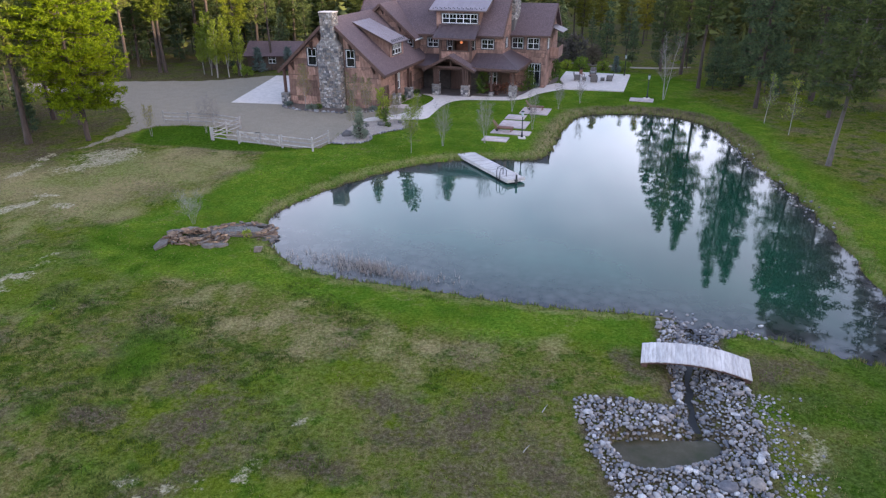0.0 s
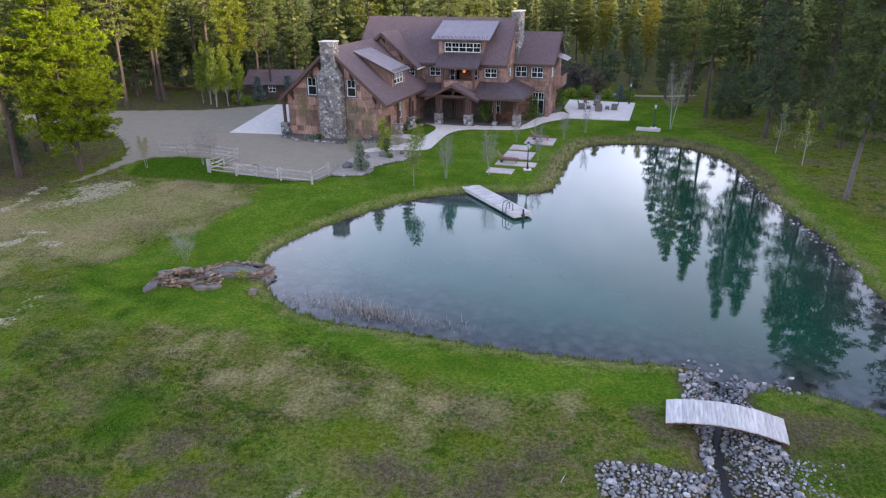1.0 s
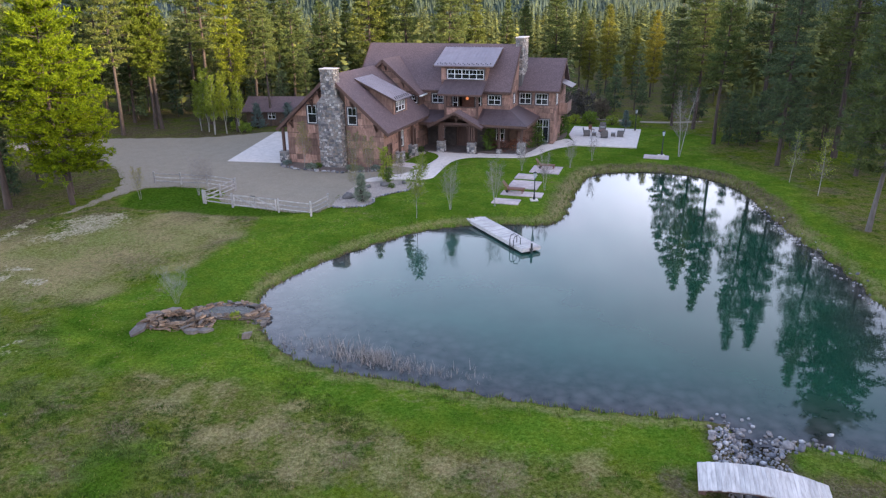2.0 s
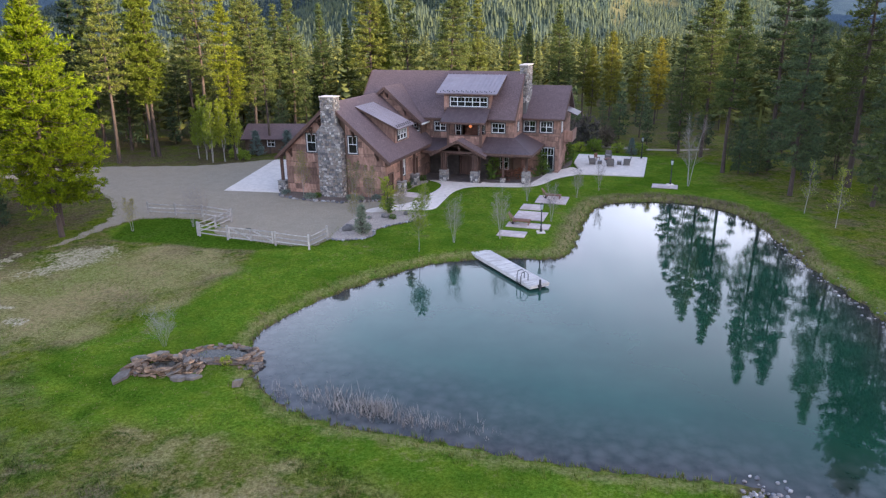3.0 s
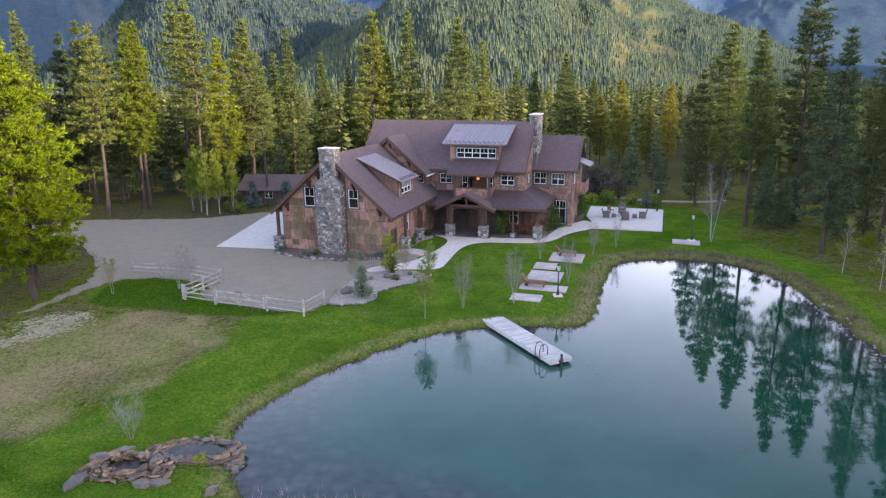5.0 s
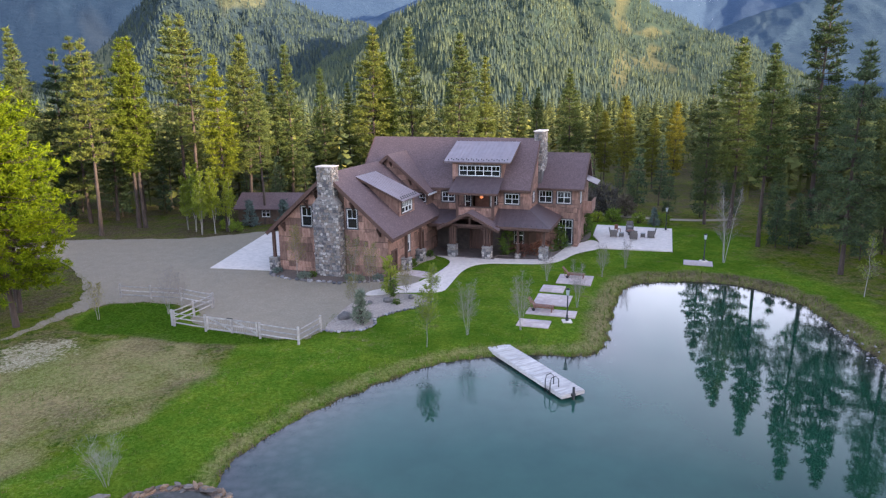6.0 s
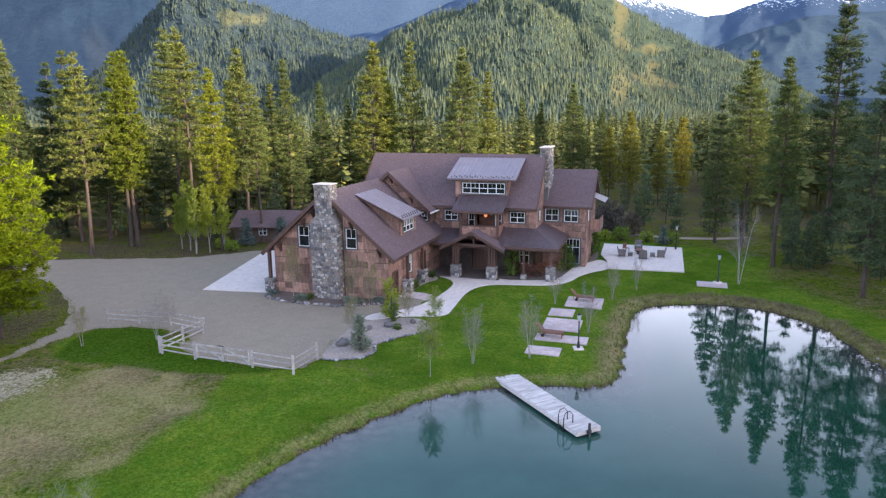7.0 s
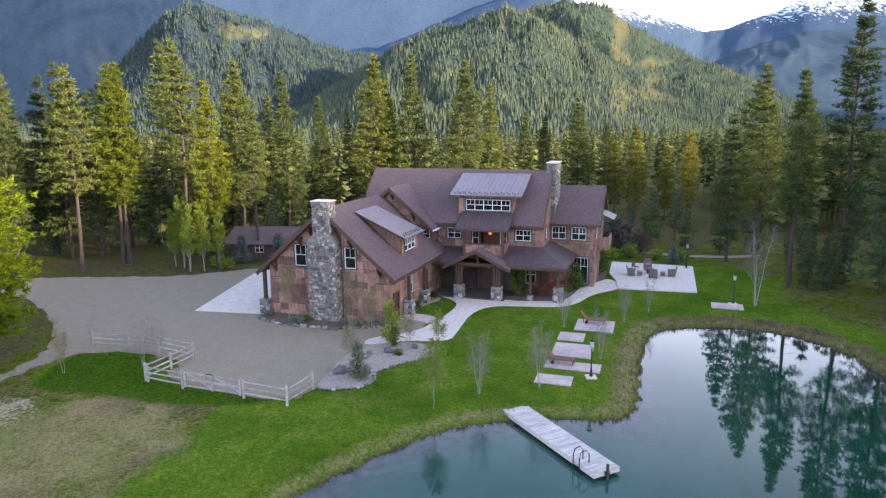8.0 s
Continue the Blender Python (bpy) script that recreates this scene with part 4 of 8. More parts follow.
def shade_ridge():
    verts, faces = [], []
    along = [-1500, -1100, -800, -550, -380, -260, -180, -120, -80, -50] + list(range(-30, 151, 6)) + [180, 230, 300, 420, 600, 850, 1150, 1500]
    n = len(along)
    for s in along:
        top = float(np.interp(s, RIDGE_AT, RIDGE_TOP)) + 6 * math.sin(s / 190) * (1 - math.exp(-((s - 70) / 150) ** 2))
        for dist, z in ((420, 0.0), (560, 0.55 * top), (700, top), (900, 0.8 * top), (1300, 0.0)):
            verts.append((dist * ca - s * sa, dist * sa + s * ca, z))
    for i in range(n - 1):
        for k in range(4):
            a = i * 5 + k
            faces.append((a, a + 5, a + 6, a + 1))
    return tagged(mesh_ob("backdrop_unseen_shade_ridge", verts, faces, NEAR_SLOPE, smooth=True), "unseen wooded ridge added sunward to keep low sun off the ground", "mountain", kind="structure")


shade_ridge()

# ---- trees ----
def clump(verts, faces, c, out, size, rng, blades, slim=1.0):
    for _ in range(blades):
        d = Vector((rng.gauss(0, 1), rng.gauss(0, 1), rng.gauss(0.25, 0.8)))
        d = (d.normalized() + 0.55 * out).normalized()
        s = d.orthogonal().normalized()
        s.rotate(Matrix.Rotation(rng.uniform(0, 6.28), 3, d))
        L, w = size * rng.uniform(0.8, 1.5), slim * size * rng.uniform(0.11, 0.20)
        p = c + Vector((rng.gauss(0, 1), rng.gauss(0, 1), rng.gauss(0, 0.6))) * size * 0.35
        b = len(verts)
        verts += [p + s * w, p - s * w, p + d * L]
        faces.append((b, b + 1, b + 2))


def conifer(name, label, h, crown_from, spread, seed, leaf, shape=1.6, whorls=42, per=6, blades=13, size=0.29, gappy=0.13, thin=0.30, droop=0.12, lean=0.0, tuft=2.9, trunk_r=None, snags=0, bark=None):
    """A conifer at the origin: tapered trunk, limbs in loose whorls, needle tufts thickening towards each limb's end; shape over 1 rounds the crown."""
    rng = random.Random(seed)
    tv, tf, cv, cf = [], [], [], []
    bend = [Vector((lean * (k / 8) * h + 0.008 * h * math.sin(k * 0.8 + seed), 0.008 * h * math.sin(k * 0.6 + 2 * seed), h * k / 8 - (0.3 if k == 0 else 0))) for k in range(9)]
    r0 = trunk_r or h * 0.0105
    tube(tv, tf, bend, [r0 * (1.25 if k == 0 else 1 - 0.9 * k / 8) for k in range(9)], 8)

    def axis(z):
        f = max(0.0, min(7.999, z / h * 8))
        i = int(f)
        return bend[i].lerp(bend[i + 1], f - i)

    for k in range(snags):
        a, z = rng.uniform(0, 6.283), h * crown_from * rng.uniform(0.45, 1.15)
        p = axis(z)
        e = p + Vector((math.cos(a), math.sin(a), rng.uniform(-0.35, 0.1))) * rng.uniform(0.5, 1.6)
        tube(tv, tf, [p, e], [0.035, 0.008], 3)
    sector = [rng.uniform(0.70, 1.22) for _ in range(7)]
    tier = [rng.uniform(0.82, 1.15) for _ in range(9)]
    for w in range(whorls):
        t = min(max((w + rng.uniform(-0.8, 0.8)) / whorls, 0.0), 0.985)
        z = h * (crown_from + (1 - crown_from) * t)
        reach = spread * (1 - t ** shape) ** 0.9 * (0.60 + 0.40 * min(1.0, t * 4)) + 0.22
        level = float(np.interp(t * 8, range(9), tier))
        n = per if t < 0.8 else max(3, per - 1)
        a0 = rng.uniform(0, 6.28)
        for k in range(n):
            if rng.random() < gappy + thin * max(0.0, 1 - t / 0.30):
                continue
            a = a0 + 6.283 * k / n + rng.uniform(-0.4, 0.4)
            L = reach * rng.uniform(0.66, 1.10) * sector[int(a / 6.283 * 7 + 3 * t) % 7] * level
            rise = 0.55 * t * t - droop * (1 - t) + rng.uniform(-0.10, 0.16)
            o = Vector((math.cos(a), math.sin(a), rise))
            p0 = axis(z)
            tip = p0 + o * L + Vector((0, 0, 0.06 * L))
            midp = p0 + o * L * 0.55 + Vector((0, 0, -0.05 * L))
            tube(tv, tf, [p0, midp, tip], [r0 * 0.20 * (1 - 0.6 * t), r0 * 0.12, 0.01], 3)
            m = max(2, round(1 + tuft * L))
            for j in range(m):
                f = (0.30 if t < 0.75 else 0.08) + 0.75 * ((j + rng.uniform(0.1, 0.9)) / m) ** 0.8
                side = Vector((-o.y, o.x, 0)) * rng.uniform(-0.30, 0.30) * L * f
                clump(cv, cf, p0.lerp(tip, f) + side + Vector((0, 0, 0.10 * L * rng.uniform(-0.5, 1))), o, size * rng.uniform(0.75, 1.3), rng, blades, 1.05)
    clump(cv, cf, axis(h * 0.99), Vector((0, 0, 1)), size * 0.9, rng, blades, 1.05)
    ob = empty(name, Matrix.Identity(4), label, "tree")
    mesh_ob("trunk", tv, tf, bark or BARK, ob, True)
    mesh_ob("crown", cv, cf, leaf, ob)
    return ob


def stand(proto, spots_, group=""):
    """Copies of proto at (x, y, scale, turn); the first one moves the original itself."""
    for i, (x, y, s, turn) in enumerate(spots_):
        m = Matrix.Translation((x, y, height_at(x, y))) @ Matrix.Rotation(radians(turn), 4, "Z") @ Matrix.Scale(s, 4)
        ob = proto if i == 0 else copy_thing(proto, m)
        if i == 0:
            proto.matrix_basis = m
        tagged(ob, group=group)


def tall(proto, h, spots_, group=""):
    """As stand(), for a proto of height h, by (x, y, height, turn)."""
    stand(proto, [(x, y, top / h, turn) for x, y, top, turn in spots_], group)


PINE_LABEL = "tall ponderosa pine with bare lower trunk and sunlit crown"
EDGE = "pines of the forest edge"
pine_a = conifer("pine_tree", PINE_LABEL, 22, 0.27, 2.75, 21, PINE, 1.5, 46, snags=10)
pine_b = conifer("pine_tree", PINE_LABEL, 22, 0.34, 2.25, 22, PINE, 1.7, 44, gappy=0.2, snags=14)
pine_c = conifer("pine_tree", "tall ponderosa pine with sparse crown and long bare trunk", 22, 0.40, 2.4, 23, PINE, 1.5, 36, gappy=0.28, lean=-0.02, snags=16)
pine_lit = conifer("pine_tree", "tall ponderosa pine with needles tinted yellow-green for low sun", 22, 0.32, 2.15, 38, LIT_PINE, 1.9, 44, gappy=0.16, snags=16)
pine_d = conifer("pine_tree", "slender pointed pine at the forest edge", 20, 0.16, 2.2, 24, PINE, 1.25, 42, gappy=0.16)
gold = conifer("pine_tree", "narrow pine with needles tinted gold for low sun", 15, 0.18, 1.75, 33, SUN_GOLD_PINE, 1.8, 34, blades=11, gappy=0.12)
shade_a = conifer("pine_tree", "pine with needles darkened blue-green for the shade of the wood", 22, 0.14, 2.6, 34, SHADE_PINE, 1.5, 42, gappy=0.15)
fir_a = conifer("fir_tree", "dark green conical fir with drooping limbs", 20, 0.17, 3.1, 25, FIR, 1.2, 40, 6, gappy=0.08, droop=0.25)
fir_b = conifer("fir_tree", "dark shaded fir among the forest trunks", 18, 0.16, 2.5, 26, FIR, 1.2, 26, 5, blades=8, size=0.36, droop=0.3)
back_pine = conifer("pine_tree", "thin-trunked pine deep in the shaded wood", 20, 0.42, 2.5, 35, SHADE_PINE, 1.5, 24, 5, blades=8, size=0.38, trunk_r=0.15)
pine_e = conifer("pine_tree", "tall open-crowned dark pine with ragged limbs", 25, 0.28, 3.1, 29, SHADE_PINE, 1.4, 62, 5, gappy=0.30, thin=0.5, tuft=2.5, droop=0.10, snags=10)
bank_pine = conifer("pine_tree", "broad dark pine leaning over the grassy bank", 17, 0.27, 3.1, 36, SHADE_PINE, 1.7, 36, 6, gappy=0.14, tuft=3.0, blades=14, bark=PALE_BASE_BARK)
bright = conifer("pine_tree", "bushy bright yellow-green pine beside the gravel track", 18, 0.16, 4.45, 27, BRIGHT, 1.4, 46, 7, 19, 0.25, gappy=0.0, thin=0.0, tuft=3.2, droop=0.08)
bright_b = conifer("pine_tree", "green-topped pine with a dark bare trunk", 18, 0.36, 3.2, 37, PINE, 1.4, 34, 6, gappy=0.12, snags=12, trunk_r=0.26)
young = conifer("pine_tree", "small dark young pine under the tall trees", 6, 0.10, 1.3, 28, FIR, 1.1, 16, 5, 8, size=0.32, tuft=2.0)

tall(pine_a, 22, [(-27.2, 99.5, 22.6, 200), (-12.4, 112, 23.8, 40), (-0.3, 110, 22.7, 300), (30.4, 89.8, 20.3, 130), (18.7, 130, 18.7, 190), (-43.6, 104, 20.5, 80)], EDGE)
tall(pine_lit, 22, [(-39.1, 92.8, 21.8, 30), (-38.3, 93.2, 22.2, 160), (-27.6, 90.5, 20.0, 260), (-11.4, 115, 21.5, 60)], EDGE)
tall(pine_b, 22, [(29.5, 80.5, 19.6, 310), (-10.7, 118, 21.3, 20), (13.5, 132, 18.3, 120), (23.4, 130, 17.2, 60)], EDGE)
tall(pine_c, 22, [(-36.6, 102.5, 25.6, 0), (-41.5, 88.8, 18.6, 150), (-32.6, 96.3, 21.4, 20), (-24.5, 95.0, 14.5, 200)], EDGE)
tall(pine_d, 20, [(-7.1, 112, 24.4, 75), (-23.3, 106, 17.9, 15), (4.0, 120, 17.0, 90), (-17.1, 118, 14.0, 310), (-19.9, 112, 15.6, 20), (-26, 109, 15.5, 100), (9.6, 126, 14.0, 200), (-32.0, 110, 16.0, 10), (-60, 106, 20.0, 0)], EDGE)
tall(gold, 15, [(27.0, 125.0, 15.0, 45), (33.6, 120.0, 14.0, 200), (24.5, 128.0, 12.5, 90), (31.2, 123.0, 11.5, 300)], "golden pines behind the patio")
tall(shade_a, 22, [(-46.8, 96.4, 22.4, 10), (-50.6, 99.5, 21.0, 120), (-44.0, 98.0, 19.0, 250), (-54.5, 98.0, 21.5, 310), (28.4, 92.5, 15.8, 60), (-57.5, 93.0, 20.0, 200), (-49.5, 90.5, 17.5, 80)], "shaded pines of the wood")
tall(pine_e, 25, [(35.0, 82.0, 26.0, 130), (38.8, 73.0, 25.0, 250), (47.0, 77.0, 23.0, 20)], "open dark pines")
tall(bank_pine, 17, [(29.0, 49.8, 17.0, 0), (32.0, 40.8, 17.0, 120)], "bank pines")
# the last four stand out of view, added to shade the right-hand trees
tall(fir_a, 20, [(31.7, 69.8, 19.0, 30), (37.0, 65.5, 18.0, 220), (41.5, 79.5, 16.0, 100), (-64, 84, 21.0, 160), (-68, 95, 22.0, 50), (50.0, 66.0, 23.0, 10), (55.0, 60.5, 24.0, 70), (47.5, 58.0, 22.0, 140), (43.0, 62.0, 20.0, 200)], "dark firs of the forest edge")
tall(fir_b, 18, [(27.3, 106, 9.5, 130), (33.5, 103, 8.5, 170), (36.0, 94.0, 7.5, 210), (40.5, 101, 9.0, 250), (44.5, 97, 8.5, 290), (49.0, 93, 10.0, 75), (46.0, 87, 8.0, 95), (38.0, 110, 10.0, 165), (54, 99, 11.0, 235), (30.0, 113, 10.0, 305), (23.0, 112, 11.5, 20), (16.0, 114, 11.0, 90), (-24.5, 101.5, 13.0, 10), (-29.5, 105, 15.0, 70), (-48.0, 105, 17.0, 200), (-55.5, 107, 18.0, 320), (-61.0, 99, 19.0, 40), (-14, 126, 14.4, 60), (8, 122, 13.0, 20), (20, 124, 13.5, 10), (33.0, 88.0, 6.5, 10), (40.0, 84.0, 7.5, 80), (50.0, 84.0, 12.0, 120), (56.0, 90.0, 13.0, 190)], "dark firs of the wood")
# the last twelve, mostly out of view, are added to block skylight at left
tall(back_pine, 20, [(20.5, 133, 13.0, 15), (25.5, 134, 12.5, 75), (29.0, 132, 13.0, 190), (36.0, 127, 12.5, 250), (39.5, 121, 13.0, 300), (42.0, 114, 13.0, 45), (35.0, 113, 11.0, 110), (-34.5, 106, 19.5, 0), (-37.5, 109, 20.0, 40), (-40.5, 106.5, 18.5, 80), (-30.5, 101.5, 17.0, 120), (-33.8, 99.2, 16.5, 160), (-42.0, 100.5, 18.0, 200), (-46.5, 108, 19.0, 240), (-52.0, 104, 19.0, 280), (-21.0, 103, 15.0, 320), (-25.5, 113, 15.5, 20), (-51.5, 94.0, 18.0, 60), (-55.0, 89.0, 19.0, 100), (-37.0, 115, 18.0, 140), (-45.0, 114, 19.0, 180), (-29.0, 114, 16.0, 220), (32.8, 95.0, 11.0, 260), (39.5, 88.0, 11.0, 300), (36.0, 77.5, 11.0, 340), (43.0, 92.5, 11.5, 30), (48.0, 88.0, 13.0, 110), (42.5, 82.0, 12.0, 150), (52.0, 96.0, 13.0, 190), (-41.5, 70.0, 15.0, 10), (-45.0, 72.5, 16.0, 50), (-47.5, 66.5, 17.0, 90), (-43.5, 64.5, 15.5, 130), (-49.0, 75.5, 17.0, 170), (-53.0, 70.0, 18.0, 210), (-46.0, 57.5, 17.0, 250), (-51.0, 61.5, 18.0, 290), (-41.0, 53.0, 16.0, 330), (-57.0, 65.0, 18.0, 20), (-47.0, 50.0, 17.0, 60), (-55.0, 77.0, 18.0, 100)], "thin pines inside the wood")
tall(bright, 18, [(-31.6, 57.8, 18.3, 0)])
tall(bright_b, 18, [(-36.2, 56.9, 18.6, 40), (-35.2, 63.5, 14.5, 130), (-38.8, 65.5, 15.5, 220), (-42.5, 60.5, 18.0, 300), (-33.2, 61.0, 12.0, 20)], "pines beside the track")
stand(young, [(31.0, 80.0, 0.95, 0), (32.0, 79.3, 0.8, 90), (36.0, 86.0, 0.8, 30), (26.5, 99.5, 1.0, 10), (29.6, 97.0, 1.1, 60), (33.6, 97.6, 1.2, 110), (38.0, 94.5, 1.2, 160), (42.0, 93.0, 1.3, 210), (24.0, 105.0, 1.4, 20), (17.0, 104.0, 1.3, 120), (-24.5, 103.5, 1.3, 0), (-34.0, 106.5, 1.5, 100), (-40.0, 103.0, 1.1, 150), (-45.0, 101.0, 1.4, 200), (-50.5, 98.5, 1.2, 250), (-55.0, 96.0, 1.4, 300), (22.3, 101.5, 0.9, 40), (-30.5, 96.5, 0.7, 150), (33.0, 79.6, 0.9, 200), (34.6, 81.0, 1.0, 70), (33.4, 85.5, 1.1, 130), (37.4, 79.0, 1.1, 250), (36.2, 74.6, 1.0, 310), (39.6, 76.8, 1.2, 20), (-39.5, 62.5, 0.9, 10), (-42.5, 67.5, 1.0, 80), (-38.0, 60.5, 0.7, 150), (-44.5, 60.0, 1.2, 220), (-40.5, 58.0, 0.8, 290), (-46.5, 70.0, 1.3, 40)], "young pines")


def valley_wood():
    rng = random.Random(31)
    out = []
    while len(out) < 1400:
        y = 108 + 330 * rng.random() ** 1.7
        x = rng.uniform(-0.95, 0.85) * y
        if y < 118 and -14 < x < 26 or y < 129 and 16 < x < 40:
            continue
        out.append((x, y, 0.4))
    ragged_wood("valley_wood", out, VALLEY_TREES, "conifer wood on the valley floor", 9, 16, 32)


valley_wood()

# ---- the house ----
HOUSE = pose(-11.87, 71.07, 0, 0, 0, -18)
house = empty("house", HOUSE, "large lodge house with bark siding, stone chimneys and brown shingle roofs", "house")


def in_house(u, v, z=0.0):
    return HOUSE @ Vector((u, v, z))


class Face:
    """A wall plane: along runs level, out points away from the house."""

    def __init__(self, origin, along, out):
        self.o, self.a, self.n = Vector(origin), Vector(along), Vector(out)

    def at(self, s, z, d=0.0):
        return self.o + self.a * s + self.n * d + Vector((0, 0, z))


def clip(poly, convex):
    """The part of a polygon inside a convex, counter-clockwise one."""
    for i in range(len(convex)):
        (ax, ay), (bx, by) = convex[i], convex[(i + 1) % len(convex)]
        res = []
        for k in range(len(poly)):
            p, q = poly[k], poly[(k + 1) % len(poly)]
            sp = (bx - ax) * (p[1] - ay) - (by - ay) * (p[0] - ax)
            sq = (bx - ax) * (q[1] - ay) - (by - ay) * (q[0] - ax)
            if sp >= 0:
                res.append(p)
            if sp * sq < 0:
                f = sp / (sp - sq)
                res.append((p[0] + f * (q[0] - p[0]), p[1] + f * (q[1] - p[1])))
        poly = res
        if len(poly) < 3:
            return []
    return poly


def area(poly):
    return abs(sum(poly[i][0] * poly[(i + 1) % len(poly)][1] - poly[(i + 1) % len(poly)][0] * poly[i][1] for i in range(len(poly)))) / 2


def spans(lo, hi, z0, z1, holes):
    """The stretches of lo..hi in the band z0..z1 that no hole cuts."""
    cuts = sorted((max(lo, a), min(hi, b)) for a, b, c, d in holes if c < z1 - 1e-4 and d > z0 + 1e-4 and a < hi and b > lo)
    out, x = [], lo
    for a, b in cuts:
        if a > x:
            out.append((x, a))
        x = max(x, b)
    if x < hi:
        out.append((x, hi))
    return out


def wall(face, outline, holes, parent, thick=0.25):
    """A wall with real openings, as solid blocks between them."""
    ss, zs = [p[0] for p in outline], [p[1] for p in outline]
    levels = sorted({min(zs), max(zs), *(h[2] for h in holes), *(h[3] for h in holes)})
    bm = bmesh.new()
    for z0, z1 in zip(levels, levels[1:]):
        for a, b in spans(min(ss), max(ss), z0, z1, holes):
            q = clip([(a, z0), (b, z0), (b, z1), (a, z1)], outline)
            if q and area(q) > 0.002:
                extrude_poly(bm, [face.at(s, z) for s, z in q], -face.n * thick)
    return part("wall", bm, SIDING_BASE, parent)


PANELS = []


def panels(face, outline, holes, parent, seed, course=(0.5, 0.95), width=(0.35, 0.95), joined=False):
    """Bark siding: uneven sheets in rough courses, a little proud of the wall."""
    rng = random.Random(seed)
    ss, zs = [p[0] for p in outline], [p[1] for p in outline]
    bm = bmesh.new()
    z = min(zs)
    while z < max(zs):
        z1 = z + rng.uniform(*course)
        s = min(ss) - rng.uniform(0, 0.5)
        while s < max(ss):
            s1 = s + rng.uniform(*width)
            zt = z1 + rng.uniform(-0.06, 0.06)
            cut_z = sorted({z, zt, *(h[k] for h in holes for k in (2, 3) if z < h[k] < zt)})
            for c0, c1 in zip(cut_z, cut_z[1:]):
                for a, b in spans(s, s1, c0, c1, holes):
                    if b - a < 0.05 or c1 - c0 < 0.03:
                        continue
                    q = clip([(a + 0.008, c0 + 0.008), (b - 0.008, c0 + 0.008), (b - 0.008, c1 - 0.008), (a + 0.008, c1 - 0.008)], outline)
                    if q and area(q) > 0.01:
                        d = rng.uniform(0.012, 0.026)
                        if joined:
                            extrude_poly(bm, [face.at(p, r, 0.003) for p, r in q], face.n * d)
                        else:
                            PANELS.append((parent, [face.at(p, r, 0.003) for p, r in q], face.n * d))
            s = s1
        z = z1
    if joined:
        part("siding", bm, SIDING, parent, "bark siding sheets", "stuff")
    else:
        bm.free()


def window(face, s0, s1, z0, z1, parent, cols=1, rails=(0.5,), trim=0.11, top_mullion=True):
    """A white sash window in a dark casing, let into its opening."""
    bm = bmesh.new()

    def bar(bm_, a, b, c, d, near, far):
        extrude_poly(bm_, [face.at(a, c, near), face.at(b, c, near), face.at(b, d, near), face.at(a, d, near)], face.n * (far - near))

    for a, b, c, d in ((s0 - trim, s0, z0 - trim, z1 + trim), (s1, s1 + trim, z0 - trim, z1 + trim), (s0, s1, z1, z1 + trim), (s0, s1, z0 - trim, z0)):
        bar(bm, a, b, c, d, -0.12, 0.075)
    w = part("window", bm, TRIM, parent)
    sash = bmesh.new()
    f = 0.05
    for a, b, c, d in ((s0, s0 + f, z0, z1), (s1 - f, s1, z0, z1), (s0 + f, s1 - f, z1 - f, z1), (s0 + f, s1 - f, z0, z0 + f)):
        bar(sash, a, b, c, d, -0.08, 0.045)
    for k in range(1, cols):
        c = s0 + (s1 - s0) * k / cols
        bar(sash, c - f * 0.5, c + f * 0.5, z0 + f, z1 - f, -0.075, 0.04)
    for r in rails:
        zr = z0 + (z1 - z0) * r
        bar(sash, s0 + f, s1 - f, zr - 0.022, zr + 0.022, -0.07, 0.035)
    if top_mullion:
        zr = z0 + (z1 - z0) * rails[0]
        for k in range(cols):
            c = s0 + (s1 - s0) * (k + 0.5) / cols
            bar(sash, c - 0.007, c + 0.007, zr, z1 - f, -0.07, 0.03)
    part("sash", sash, WHITE, w, "white painted window sash")
    for k in range(cols):
        a, b = s0 + (s1 - s0) * k / cols, s0 + (s1 - s0) * (k + 1) / cols
        p = bmesh.new()
        bar(p, a + 0.02, b - 0.02, z0 + 0.02, z1 - 0.02, -0.05, -0.035)
        part("pane", p, GLASS, w)
    return w


def slope(name, a, b, c, d, mat, parent, thick=0.22, label=""):
    """A roof plane through four top corners: eave a-b, ridge c-d."""
    n = (Vector(b) - Vector(a)).cross(Vector(d) - Vector(a)).normalized()
    if n.z < 0:
        n = -n
    return part(name, solid([a, b, c, d], -n * thick), mat, parent, label)


def seams(a, b, c, d, pitch, parent, mat, height=0.035):
    """Standing seams from eave a-b up to ridge d-c."""
    a, b, c, d = (Vector(p) for p in (a, b, c, d))
    n = (b - a).cross(d - a).normalized()
    n = n if n.z > 0 else -n
    k = max(2, round((b - a).length / pitch))
    bm = bmesh.new()
    for i in range(k + 1):
        p, q = a.lerp(b, i / k), d.lerp(c, i / k)
        beam(bm, p + n * height / 2, q + n * height / 2, 0.03, height, n)
    return part("seams", bm, mat, parent)


def snow_guards(a, b, up, parent, gap=0.5, rows=2):
    a, b, up = Vector(a), Vector(b), Vector(up).normalized()
    k = round((b - a).length / gap)
    shape = bevelled(boxes((-0.045, 0.045, -0.045, 0.045, -0.05, 0.07)), 0.012)
    me = bpy.data.meshes.new("snow_guard")
    shape.to_mesh(me)
    shape.free()
    me.materials.append(TRIM)
    for r in range(rows):
        for i in range(k):
            ob = new("snow_guard", me)
            ob.parent = parent
            ob.location = a.lerp(b, (i + 0.5 + 0.5 * r) / (k + 0.5)) + up * (0.25 + 0.22 * r) + Vector((0, 0, 0.05))


